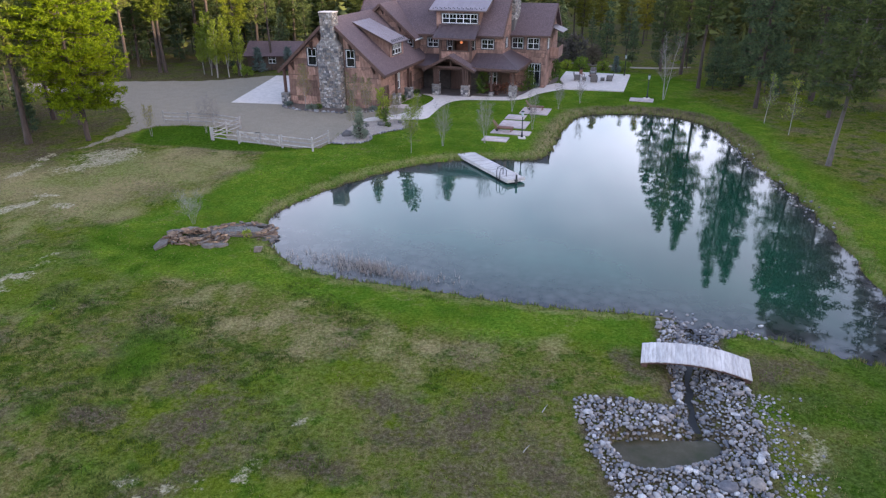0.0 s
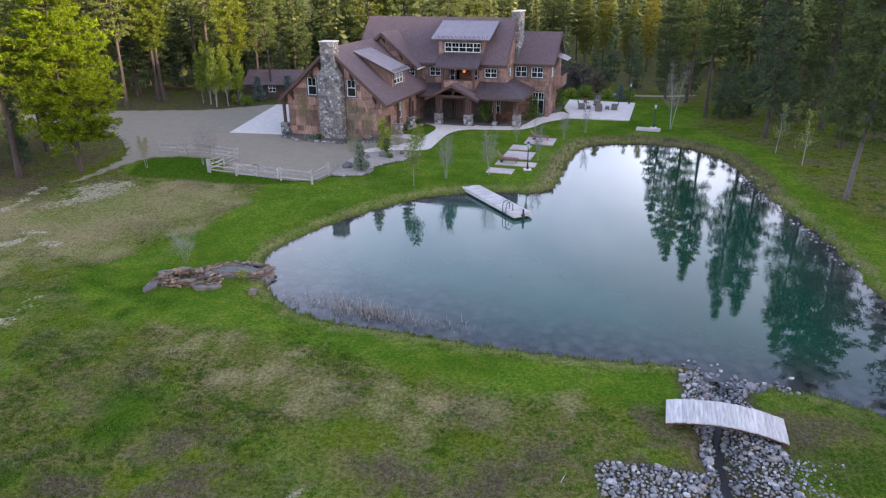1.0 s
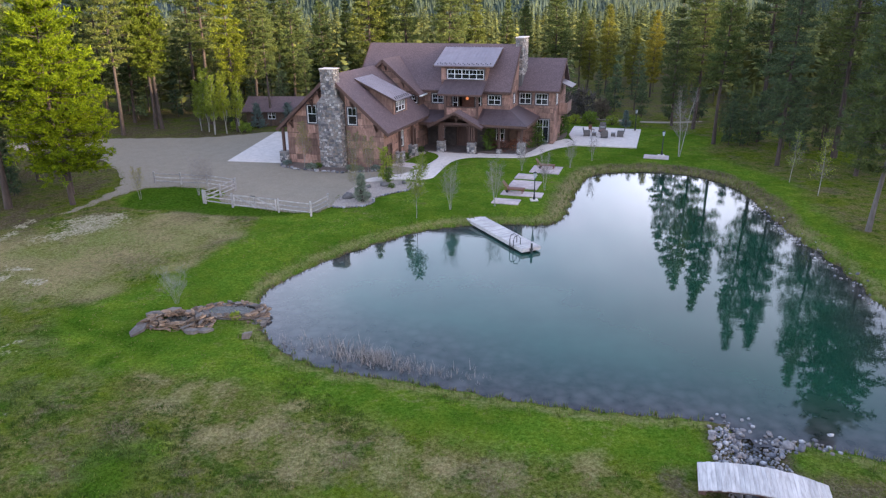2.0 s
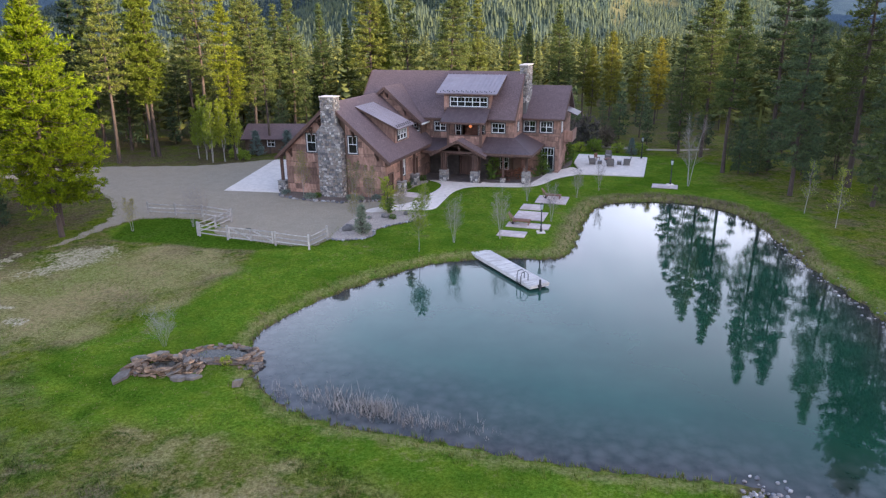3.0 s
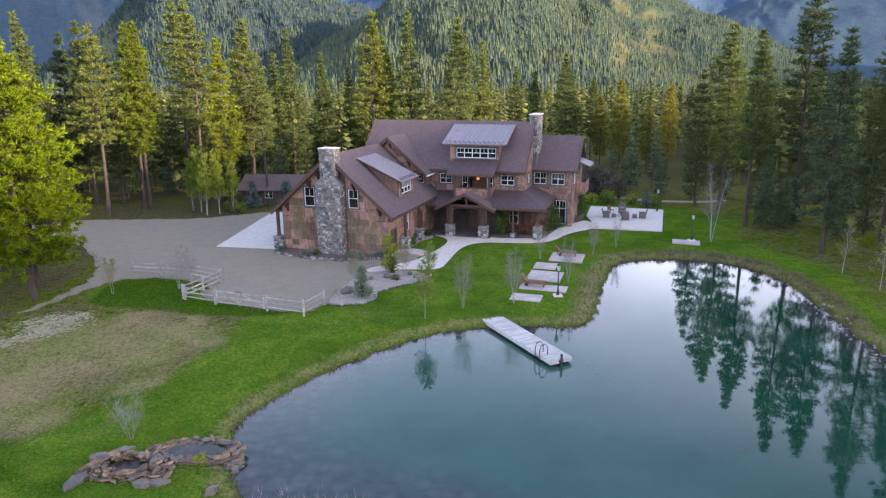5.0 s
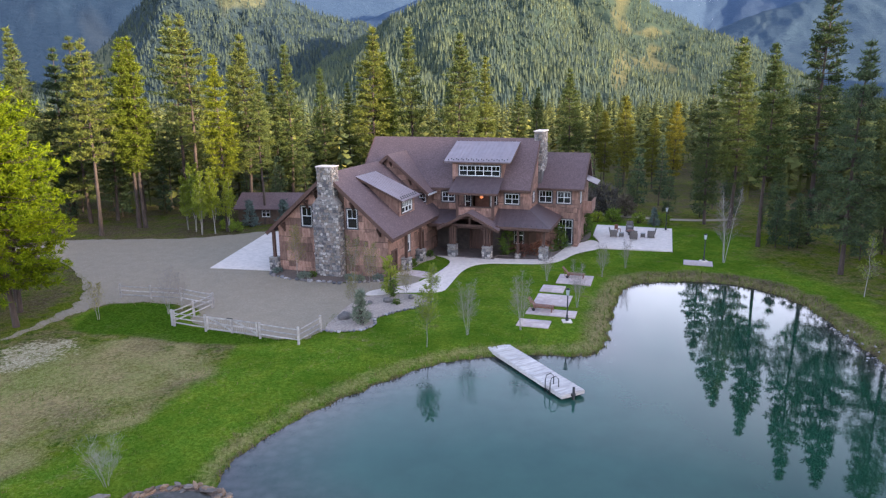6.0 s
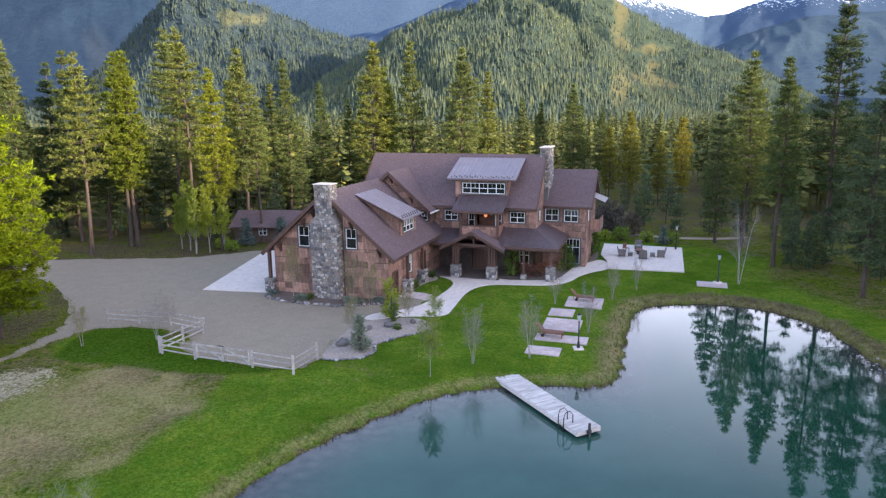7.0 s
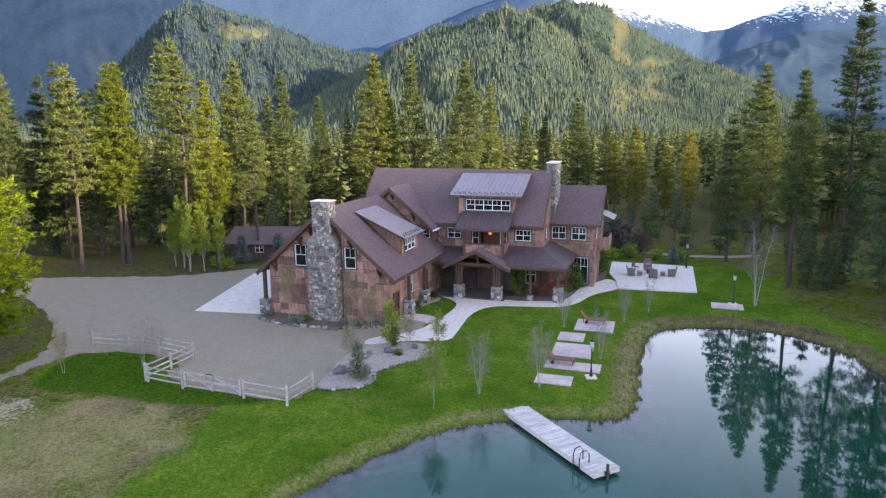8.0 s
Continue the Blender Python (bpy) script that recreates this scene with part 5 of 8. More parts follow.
def stone_skin(name, rects, parent, seed, size=(0.17, 0.44), label="grey field stones"):
    """Rounded field stones laid over faces; rects: (origin, along, up, width, height) with the outside at along x up."""
    rng = random.Random(seed)
    bm = bmesh.new()
    for o, al, up, w, h in rects:
        o, al, up = Vector(o), Vector(al), Vector(up)
        out = al.cross(up).normalized()
        z = 0.0
        while z < h - 0.03:
            dz = min(rng.uniform(size[0], size[0] * 1.5), h - z)
            s = 0.0
            while s < w - 0.02:
                ds = min(rng.uniform(*size), w - s)
                if w - s - ds < 0.12:
                    ds = w - s
                g = 0.014
                j = lambda: rng.uniform(-0.03, 0.03)
                pts = [(s + g + j(), z + g + j()), (s + ds / 2 + j(), z + g + j() - 0.012), (s + ds - g + j(), z + g + j()), (s + ds - g + j(), z + dz - g + j()), (s + ds / 2 + j(), z + dz - g + j() + 0.012), (s + g + j(), z + dz - g + j())]
                base = [bm.verts.new(o + al * a + up * b) for a, b in pts]
                dd = rng.uniform(0.03, 0.085)
                ca_, cb_ = s + ds / 2, z + dz / 2
                top = [bm.verts.new(o + al * (ca_ + (a - ca_) * 0.72 + j()) + up * (cb_ + (b - cb_) * 0.70 + j()) + out * (dd + j() * 0.5)) for a, b in pts]
                bm.faces.new(top)
                for k in range(6):
                    l = (k + 1) % 6
                    bm.faces.new((base[k], base[l], top[l], top[k]))
                s += ds
            z += dz
    return part(name, bm, STONE, parent, label, "stuff")


GZ = 0.6
S = 0.877
# -- garage wing --
gar_front = Face((0, 0, 0), (1, 0, 0), (0, -1, 0))
gar_right = Face((5.3, 0, 0), (0, 1, 0), (1, 0, 0))
gar_left = Face((-5.3, 13, 0), (0, -1, 0), (-1, 0, 0))


def gable(half, ridge, k, base, inset=0.28):
    """Outline of a gable wall that stops under its roof."""
    return [(-half, base), (half, base), (half, ridge - inset - k * half), (0, ridge - inset), (-half, ridge - inset - k * half)]


wins_front = [(-2.83, -1.83, 4.78, 6.52), (1.58, 2.53, 4.80, 6.46)]
out_front = gable(5.3, 9.55, S, 0.4)
wall(gar_front, out_front, wins_front, house)
chim_hole = (-1.1, 1.35, 0.4, 9.6)
panels(gar_front, out_front, wins_front + [chim_hole], house, 51)
for s0, s1, z0, z1 in wins_front:
    window(gar_front, s0, s1, z0, z1, house, 1, (0.52,), top_mullion=True)
wins_right = [(3.75, 4.95, 2.0, 3.65), (7.3, 8.4, 0.7, 3.1), (0.75, 1.7, 0.7, 2.75)]
out_right = [(0, 0.4), (12.6, 0.4), (12.6, 4.65), (0, 4.65)]
wall(gar_right, out_right, wins_right, house)
panels(gar_right, out_right, wins_right, house, 52, joined=True)
window(gar_right, 3.75, 4.95, 2.0, 3.65, house, 2, (0.5,), top_mullion=True)
wall(gar_left, [(0, 0.4), (13, 0.4), (13, 4.65), (0, 4.65)], [(1.5, 4.5, 0.4, 3.2), (6.0, 9.0, 0.4, 3.2)], house)
part("rear_wall", boxes((-5.3, 5.0, 12.75, 13.0, 0.4, 5.0)), SIDING_BASE, house)


def plank_door(face, s0, s1, z0, z1, parent):
    bm = bmesh.new()
    n = 5
    for k in range(n):
        a, b = s0 + (s1 - s0) * k / n, s0 + (s1 - s0) * (k + 1) / n
        extrude_poly(bm, [face.at(a + 0.006, z0, -0.12), face.at(b - 0.006, z0, -0.12), face.at(b - 0.006, z1, -0.12), face.at(a + 0.006, z1, -0.12)], face.n * 0.06)
    d = part("door", bm, TIMBER, parent, "dark stained plank door")
    fr = bmesh.new()
    for a, b, c, e in ((s0 - 0.14, s0, z0, z1 + 0.14), (s1, s1 + 0.14, z0, z1 + 0.14), (s0, s1, z1, z1 + 0.14)):
        extrude_poly(fr, [face.at(a, c, -0.1), face.at(b, c, -0.1), face.at(b, e, -0.1), face.at(a, e, -0.1)], face.n * 0.19)
    part("door_frame", fr, TIMBER, d)
    hb = bmesh.new()
    beam(hb, face.at(s1 - 0.12, z0 + 0.95, -0.03), face.at(s1 - 0.12, z0 + 1.15, -0.03), 0.04)
    part("door_handle", hb, BLACK_METAL, d)


plank_door(gar_right, 7.3, 8.4, 0.7, 3.1, house)
plank_door(gar_right, 0.75, 1.7, 0.7, 2.75, house)
plank_door(gar_left, 1.5, 4.5, 0.4, 3.2, house)
plank_door(gar_left, 6.0, 9.0, 0.4, 3.2, house)
RG = 9.55
slope("roof", (6.05, -0.65, RG - S * 6.05), (6.05, 12.9, RG - S * 6.05), (0, 12.9, RG), (0, -0.65, RG), SHINGLE, house)
slope("roof", (-6.05, -0.65, RG - S * 6.05), (-6.05, 13.4, RG - S * 6.05), (0, 13.4, RG), (0, -0.65, RG), SHINGLE, house)


def rake(p, q, parent, w=0.09, h=0.30):
    bm = bmesh.new()
    beam(bm, p, q, w, h)
    return part("fascia", bm, TIMBER, parent)


rake((0, -0.70, RG - 0.17), (6.12, -0.70, RG - S * 6.12 - 0.17), house)
rake((0, -0.70, RG - 0.17), (-6.12, -0.70, RG - S * 6.12 - 0.17), house)
rake((6.10, -0.66, RG - S * 6.05 - 0.16), (6.10, 12.6, RG - S * 6.05 - 0.16), house, 0.06, 0.18)


def rafter_tails(p, q, into, parent, gap=0.6):
    p, q, into = Vector(p), Vector(q), Vector(into)
    k = round((q - p).length / gap)
    for i in range(k + 1):
        c = p.lerp(q, i / k)
        bm = bmesh.new()
        beam(bm, c, c + into, 0.09, 0.16)
        part("rafter", bm, TIMBER, parent)


rafter_tails((5.98, -0.3, RG - S * 5.98 - 0.30), (5.98, 11.5, RG - S * 5.98 - 0.30), (-0.7, 0, 0.7 * S), house, 0.75)


def bracket(p, parent, size=0.75):
    """A knee brace under a gable's rake."""
    p = Vector(p)
    bm = bmesh.new()
    beam(bm, p, p + Vector((0, -size * 0.9, 0)), 0.15)
    beam(bm, p + Vector((0, 0, -size)), p + Vector((0, -size * 0.8, -0.05)), 0.12)
    beam(bm, p + Vector((0, -0.05, 0.1)), p + Vector((0, -0.05, -size)), 0.14)
    part("bracket", bm, TIMBER, parent)


for u in (-4.6, -2.2, 2.2, 4.6):
    bracket((u, 0, RG - S * abs(u) - 0.55), house)
bracket((-1.25, 0, RG - S * 1.25 - 0.55), house)


def post(u, v, z1, parent, w=0.24, stone=(0.85, 1.0)):
    """A timber post on a stone pier."""
    bw, bh = stone
    st = stone_pier(u, v, GZ - 0.15, GZ + bh, bw, parent)
    bm = bmesh.new()
    box(bm, u - w / 2, u + w / 2, v - w / 2, v + w / 2, GZ + bh, z1)
    part("post", bevelled(bm, 0.015), TIMBER, parent)


def stone_pier(u, v, z0, z1, w, parent):
    h = w / 2
    core = part("stone_pier", boxes((u - h, u + h, v - h, v + h, z0, z1)), MORTAR, parent)
    stone_skin("stone_facing", [((u - h, v - h, z0), (1, 0, 0), (0, 0, 1), w, z1 - z0), ((u + h, v - h, z0), (0, 1, 0), (0, 0, 1), w, z1 - z0), ((u - h, v + h, z0), (0, -1, 0), (0, 0, 1), w, z1 - z0)], core, int(100 + u * 7 + v * 13), (0.18, 0.42))
    part("pier_cap", bevelled(boxes((u - h - 0.06, u + h + 0.06, v - h - 0.06, v + h + 0.06, z1, z1 + 0.07)), 0.02), CAP_STONE, core, "flat grey stone cap")
    return core


post(-5.75, -0.1, 4.3, house, 0.26, (0.75, 1.15))
post(-5.75, 5.2, 4.3, house, 0.26, (0.75, 1.15))
post(5.75, 3.0, 4.25, house, 0.24, (0.7, 1.1))
post(5.75, 6.6, 4.25, house, 0.24, (0.72, 1.1))

# chimney of the garage gable
chim = part("chimney", boxes((-1.17, 1.17, -0.9, 0.0, 0.3, 6.95), (-0.66, 0.72, -0.82, 0.25, 6.95, 10.05)), MORTAR, house, "grey field stone chimney")
stone_skin("stone_facing", [((-1.2, -0.92, 0.4), (1, 0, 0), (0, 0, 1), 2.4, 6.55), ((1.2, -0.92, 0.4), (0, 1, 0), (0, 0, 1), 0.92, 6.55), ((-1.2, 0, 0.4), (0, -1, 0), (0, 0, 1), 0.92, 6.55)], chim, 61)
stone_skin("stone_facing", [((-0.69, -0.85, 6.95), (1, 0, 0), (0, 0, 1), 1.44, 3.1), ((0.75, -0.85, 6.95), (0, 1, 0), (0, 0, 1), 1.1, 3.1), ((-0.69, 0.25, 6.95), (0, -1, 0), (0, 0, 1), 1.1, 3.1)], chim, 62, (0.16, 0.38))
part("shoulder", solid([(-1.2, -0.93, 6.9), (1.2, -0.93, 6.9), (0.74, -0.86, 7.55), (-0.68, -0.86, 7.55)], (0, 0.9, 0)), STONE, chim)
part("chimney_cap", bevelled(boxes((-0.78, 0.84, -0.94, 0.34, 10.05, 10.15)), 0.03), CONCRETE, chim, "pale stone slab cap")

# metal shed dormer on the garage roof, facing the court
D = [(5.35, 3.35, 6.76), (5.35, 7.8, 6.76), (0.85, 7.7, 8.84), (0.85, 3.3, 8.84)]
slope("dormer_roof", D[0], D[1], D[2], D[3], METAL_ROOF, house, 0.12, "grey standing seam metal dormer roof")
seams(D[0], D[1], D[2], D[3], 0.42, house, METAL_ROOF)
snow_guards((5.35, 3.5, 6.76), (5.35, 7.7, 6.76), (-1, 0, 0.46), house)
dorm_face = Face((4.85, 0, 0), (0, 1, 0), (1, 0, 0))
wall(dorm_face, [(3.75, 5.1), (7.45, 5.1), (7.45, 6.85), (3.75, 6.85)], [(4.3, 6.75, 5.5, 6.5)], house, 0.15)
panels(dorm_face, [(3.75, 5.3), (7.45, 5.3), (7.45, 6.8), (3.75, 6.8)], [(4.18, 6.87, 5.38, 6.62)], house, 53, joined=True)
window(dorm_face, 4.3, 6.75, 5.5, 6.5, house, 3, (0.5,), 0.08)
for v, s_ in ((3.75, 0.15), (7.45, -0.15)):
    part("cheek_wall", solid([(4.85, v, 5.25), (4.85, v, 6.88), (1.3, v, 8.55), (1.0, v, 8.6)], (0, s_, 0)), SIDING, house)
for v in (3.28, 7.85):
    rake((5.36, v, 6.69), (0.9, v, 8.74), house, 0.06, 0.18)

# -- rear gable, a step higher than the garage --
RR, RU, RS = 10.2, 1.0, 0.87
slope("roof", (RU + 4.3, 10.3, RR - RS * 4.3), (RU + 4.3, 12.7, RR - RS * 4.3), (RU, 16.6, RR), (RU, 10.3, RR), SHINGLE, house)
slope("roof", (RU - 4.6, 10.3, RR - RS * 4.6), (RU - 4.6, 16.6, RR - RS * 4.6), (RU, 16.6, RR), (RU, 10.3, RR), SHINGLE, house)
rear = Face((RU, 10.9, 0), (1, 0, 0), (0, -1, 0))
out_rear = [(-3.9, 5.0), (3.9, 5.0), (3.9, RR - 0.28 - RS * 3.9), (0, RR - 0.28), (-3.9, RR - 0.28 - RS * 3.9)]
rw = [(3.1, 3.75, 5.55, 6.35)]
wall(rear, out_rear, rw, house)
panels(rear, out_rear, [(2.95, 3.9, 5.4, 6.5)], house, 54, joined=True)
window(rear, 3.1, 3.75, 5.55, 6.35, house, 1, (0.5,), 0.08)
rake((RU, 10.25, RR - 0.17), (RU + 4.36, 10.25, RR - RS * 4.36 - 0.17), house)
rake((RU, 10.25, RR - 0.17), (RU - 4.5, 10.25, RR - RS * 4.5 - 0.17), house)
part("gutter", boxes((RU + 4.26, RU + 4.40, 10.2, 13.0, RR - RS * 4.3 - 0.16, RR - RS * 4.3 - 0.02)), WHITE, house, "pale metal gutter")
for u in (0.15, 2.2, 3.6):
    bracket((RU + u, 10.9, RR - RS * u - 0.5), house, 0.6)
part("side_wall", boxes((4.65, 4.9, 10.9, 13.0, 4.6, 6.3)), SIDING, house)

# -- main block --
MV, MZ, MS = 16.7, 11.55, 0.985
EV = 11.95
EZ = MZ - MS * (MV - EV)
ML, MR = -3.1, 15.0
slope("roof", (ML, EV, EZ), (MR, EV, EZ), (MR, MV, MZ), (ML, MV, MZ), SHINGLE, house)
slope("roof", (ML, 2 * MV - EV, EZ), (MR, 2 * MV - EV, EZ), (MR, MV, MZ), (ML, MV, MZ), SHINGLE, house)
rake((MR + 0.04, EV, EZ - 0.15), (MR + 0.04, MV, MZ - 0.15), house)
rake((ML - 0.04, EV, EZ - 0.15), (ML - 0.04, MV, MZ - 0.15), house)
rake((4.9, EV - 0.03, EZ - 0.14), (MR, EV - 0.03, EZ - 0.14), house, 0.06, 0.2)
main = Face((0, 12.5, 0), (1, 0, 0), (0, -1, 0))
mw = [(5.95, 7.25, 5.42, 6.40), (12.42, 13.82, 5.42, 6.42), (8.35, 8.95, 4.75, 6.30), (11.0, 11.6, 4.75, 6.30), (9.15, 10.8, 4.4, 6.45), (9.0, 11.1, 0.7, 3.2), (13.4, 14.3, 1.5, 3.2), (6.3, 7.4, 1.5, 3.2)]
out_main = [(4.9, 0.4), (14.85, 0.4), (14.85, 6.75), (4.9, 6.75)]
wall(main, out_main, mw, house)
# siding stops above the porch; the bare dark backing deepens its shade
panels(main, [(4.9, 4.2), (14.85, 4.2), (14.85, 6.7), (4.9, 6.7)], [(a - 0.12, b + 0.12, c - 0.12, d + 0.12) for a, b, c, d in mw], house, 55, joined=True)
window(main, 5.95, 7.25, 5.42, 6.40, house, 2, (0.5,))
window(main, 12.42, 13.82, 5.42, 6.42, house, 2, (0.5,))
window(main, 8.35, 8.95, 4.75, 6.30, house, 1, (0.5,))
window(main, 11.0, 11.6, 4.75, 6.30, house, 1, (0.5,))
window(main, 13.4, 14.3, 1.5, 3.2, house, 2, (0.5,))
window(main, 6.3, 7.4, 1.5, 3.2, house, 2, (0.5,))
plank_door(main, 9.0, 11.1, 0.7, 3.2, house)
right_end = Face((14.85, 0, 0), (0, 1, 0), (1, 0, 0))
out_re = [(12.5, 0.4), (20.9, 0.4), (20.9, 6.75), (16.7, 11.2), (12.5, 6.75)]
re_w = [(13.9, 14.7, 5.45, 6.4)]
wall(right_end, out_re, re_w, house)
panels(right_end, [(12.5, 4.0), (20.9, 4.0), (20.9, 6.75), (16.7, 11.2), (12.5, 6.75)], [(13.75, 14.85, 5.3, 6.55)], house, 57, joined=True)
window(right_end, 13.9, 14.7, 5.45, 6.4, house, 1, (0.5,))
left_end = Face((-2.6, 20.9, 0), (0, -1, 0), (-1, 0, 0))
wall(left_end, [(0, 0.4), (8.4, 0.4), (8.4, 6.75), (4.2, 11.2), (0, 6.75)], [], house)
part("rear_wall", boxes((-2.6, 14.85, 20.65, 20.9, 0.4, 6.75)), SIDING_BASE, house)

# metal dormer over the balcony
DZ, DS = 9.50, 0.385
dv = 16.8
slope("dormer_roof", (6.35, 11.95, DZ), (13.05, 11.95, DZ), (13.05, dv, DZ + DS * (dv - 11.95)), (6.35, dv, DZ + DS * (dv - 11.95)), METAL_ROOF, house, 0.14, "grey standing seam metal dormer roof")
seams((6.35, 11.95, DZ), (13.05, 11.95, DZ), (13.05, dv, DZ + DS * (dv - 11.95)), (6.35, dv, DZ + DS * (dv - 11.95)), 0.42, house, METAL_ROOF)
snow_guards((6.5, 11.95, DZ), (12.9, 11.95, DZ), (0, 1, DS), house, 0.55)
dface = Face((0, 12.5, 0), (1, 0, 0), (0, -1, 0))
wall(dface, [(7.05, 6.76), (12.1, 6.76), (12.1, 9.5), (7.05, 9.5)], [(7.75, 11.9, 8.08, 9.08)], house, 0.2)
panels(dface, [(7.05, 7.7), (12.1, 7.7), (12.1, 9.45), (7.05, 9.45)], [(7.64, 12.01, 7.97, 9.19)], house, 58, joined=True)
window(dface, 7.75, 11.9, 8.08, 9.08, house, 5, (0.5,))
for u, s in ((7.05, 0.15), (12.1, -0.15)):
    part("cheek_wall", solid([(u, 12.5, 7.2), (u, 12.5, DZ + 0.05), (u, 16.4, DZ + DS * 4.3), (u, 16.0, DZ + 1.2)], (s, 0, 0)), SIDING, house)
rake((6.32, 11.95, DZ - 0.1), (6.32, dv, DZ + DS * (dv - 11.95) - 0.1), house, 0.06, 0.22)
rake((13.08, 11.95, DZ - 0.1), (13.08, dv, DZ + DS * (dv - 11.95) - 0.1), house, 0.06, 0.22)

# balcony
bal_roof = [(7.40, 10.0, 6.72), (12.30, 10.0, 6.72), (12.25, 12.5, 7.95), (7.45, 12.5, 7.95)]
slope("balcony_roof", *bal_roof, BROWN_METAL, house, 0.14, "brown metal balcony roof")
seams(*bal_roof, 0.42, house, BROWN_METAL)
snow_guards((7.5, 10.0, 6.72), (12.2, 10.0, 6.72), (0, 1, 0.49), house, 0.55, 1)
rake((7.4, 9.98, 6.62), (12.3, 9.98, 6.62), house, 0.1, 0.22)
part("balcony_floor", boxes((8.1, 11.85, 10.2, 12.5, 4.15, 4.42)), TIMBER, house)
bal = Face((0, 10.3, 0), (1, 0, 0), (0, -1, 0))
part("balcony_parapet", boxes((8.15, 11.8, 10.3, 10.5, 4.1, 5.28)), SIDING_BASE, house)
panels(bal, [(8.15, 4.1), (11.8, 4.1), (11.8, 5.28), (8.15, 5.28)], [], house, 59, (0.35, 0.6), joined=True)
part("balcony_rail", boxes((8.1, 11.85, 10.22, 10.56, 5.28, 5.37)), TIMBER, house)
for u, s in ((8.15, 0.2), (11.8, -0.2)):
    part("balcony_parapet", boxes((min(u, u + s), max(u, u + s), 10.5, 12.5, 4.1, 5.28)), SIDING, house)
for u in (8.2, 11.75):
    bm = boxes((u - 0.13, u + 0.13, 10.25, 10.5, 3.9, 6.75))
    part("post", bevelled(bm, 0.015), TIMBER, house)
part("room_back", boxes((9.1, 10.85, 13.6, 13.7, 4.3, 6.6)), LOUNGER_WOOD, house)
part("room_floor", boxes((9.0, 10.9, 12.5, 13.7, 4.25, 4.4)), TIMBER, house)

# porch roofs
PE, PW = 3.76, 4.85
slope("porch_roof", (11.6, 9.3, PE), (17.42, 9.3, PE), (14.86, 12.5, PW + 0.1), (11.6, 12.5, PW + 0.1), BROWN_METAL, house, 0.16, "brown metal porch roof")
slope("porch_roof", (17.42, 9.3, PE), (17.42, 16.6, PE), (14.86, 16.6, PW + 0.1), (14.86, 12.5, PW + 0.1), BROWN_METAL, house, 0.16, "brown metal porch roof")
slope("porch_roof", (5.35, 9.4, PE - 0.05), (8.2, 9.4, PE - 0.05), (8.2, 12.5, 4.65), (5.35, 12.5, 4.65), BROWN_METAL, house, 0.16, "brown metal porch roof")
seams((11.7, 9.3, PE), (14.8, 9.3, PE), (14.8, 12.5, PW + 0.1), (11.7, 12.5, PW + 0.1), 0.42, house, BROWN_METAL)
snow_guards((11.8, 9.3, PE), (17.2, 9.3, PE), (0, 1, 0.28), house, 0.55, 1)
rake((11.6, 9.27, PE - 0.11), (17.46, 9.27, PE - 0.11), house, 0.08, 0.24)
rake((17.45, 9.3, PE - 0.11), (17.45, 16.5, PE - 0.11), house, 0.08, 0.24)
rake((5.4, 9.38, PE - 0.16), (8.2, 9.38, PE - 0.16), house, 0.08, 0.24)
part("porch_ceiling", boxes((5.4, 17.2, 9.6, 12.5, 3.35, 3.45)), TIMBER, house)
part("porch_ceiling", boxes((14.9, 17.3, 12.5, 16.4, 3.35, 3.45)), TIMBER, house)
EC, EAP, ES = 9.8, 5.12, 0.52
slope("entry_roof", (EC + 3.0, 8.4, EAP - ES * 3.0), (EC + 3.0, 10.3, EAP - ES * 3.0), (EC, 10.3, EAP), (EC, 8.4, EAP), SHINGLE, house, 0.18)
slope("entry_roof", (EC - 3.0, 8.4, EAP - ES * 3.0), (EC - 3.0, 10.3, EAP - ES * 3.0), (EC, 10.3, EAP), (EC, 8.4, EAP), SHINGLE, house, 0.18)
rake((EC, 8.36, EAP - 0.14), (EC + 3.05, 8.36, EAP - ES * 3.05 - 0.14), house, 0.1, 0.26)
rake((EC, 8.36, EAP - 0.14), (EC - 3.05, 8.36, EAP - ES * 3.05 - 0.14), house, 0.1, 0.26)
for u in (8.08, 11.52):
    post(u, 9.2, 3.75, house, 0.2, (0.78, 1.15))
    for du in (-0.24, 0.24):
        bm = boxes((u + du - 0.09, u + du + 0.09, 9.1, 9.28, GZ + 1.22, 3.7))
        part("post", bm, TIMBER, house)
bm = bmesh.new()
beam(bm, (7.0, 9.2, 3.72), (12.6, 9.2, 3.72), 0.2, 0.26)
beam(bm, (9.8, 9.2, 3.8), (9.8, 9.2, 4.9), 0.16)
beam(bm, (8.3, 9.2, 3.2), (9.0, 9.2, 3.7), 0.13)
beam(bm, (11.3, 9.2, 3.2), (10.6, 9.2, 3.7), 0.13)
part("entry_truss", bm, TIMBER, house)
post(16.75, 10.05, 3.65, house, 0.24, (0.72, 1.2))
post(14.3, 10.05, 3.65, house, 0.2, (0.42, 0.4))
part("porch_floor", boxes((5.35, 12.2, 8.9, 12.5, 0.4, 0.73), (12.2, 17.2, 10.4, 12.5, 0.4, 0.73)), PORCH_STONE, house, "flagstone porch floor")

# stone walls darkened in colour for the unlit porch
for u0, u1 in ((5.5, 6.9), (7.6, 8.8), (11.3, 12.7)):
    part("porch_pier", boxes((u0, u1, 12.22, 12.5, 0.7, 3.35)), PORCH_WALL, house, "stone wall inside the porch, darkened for the porch shade")

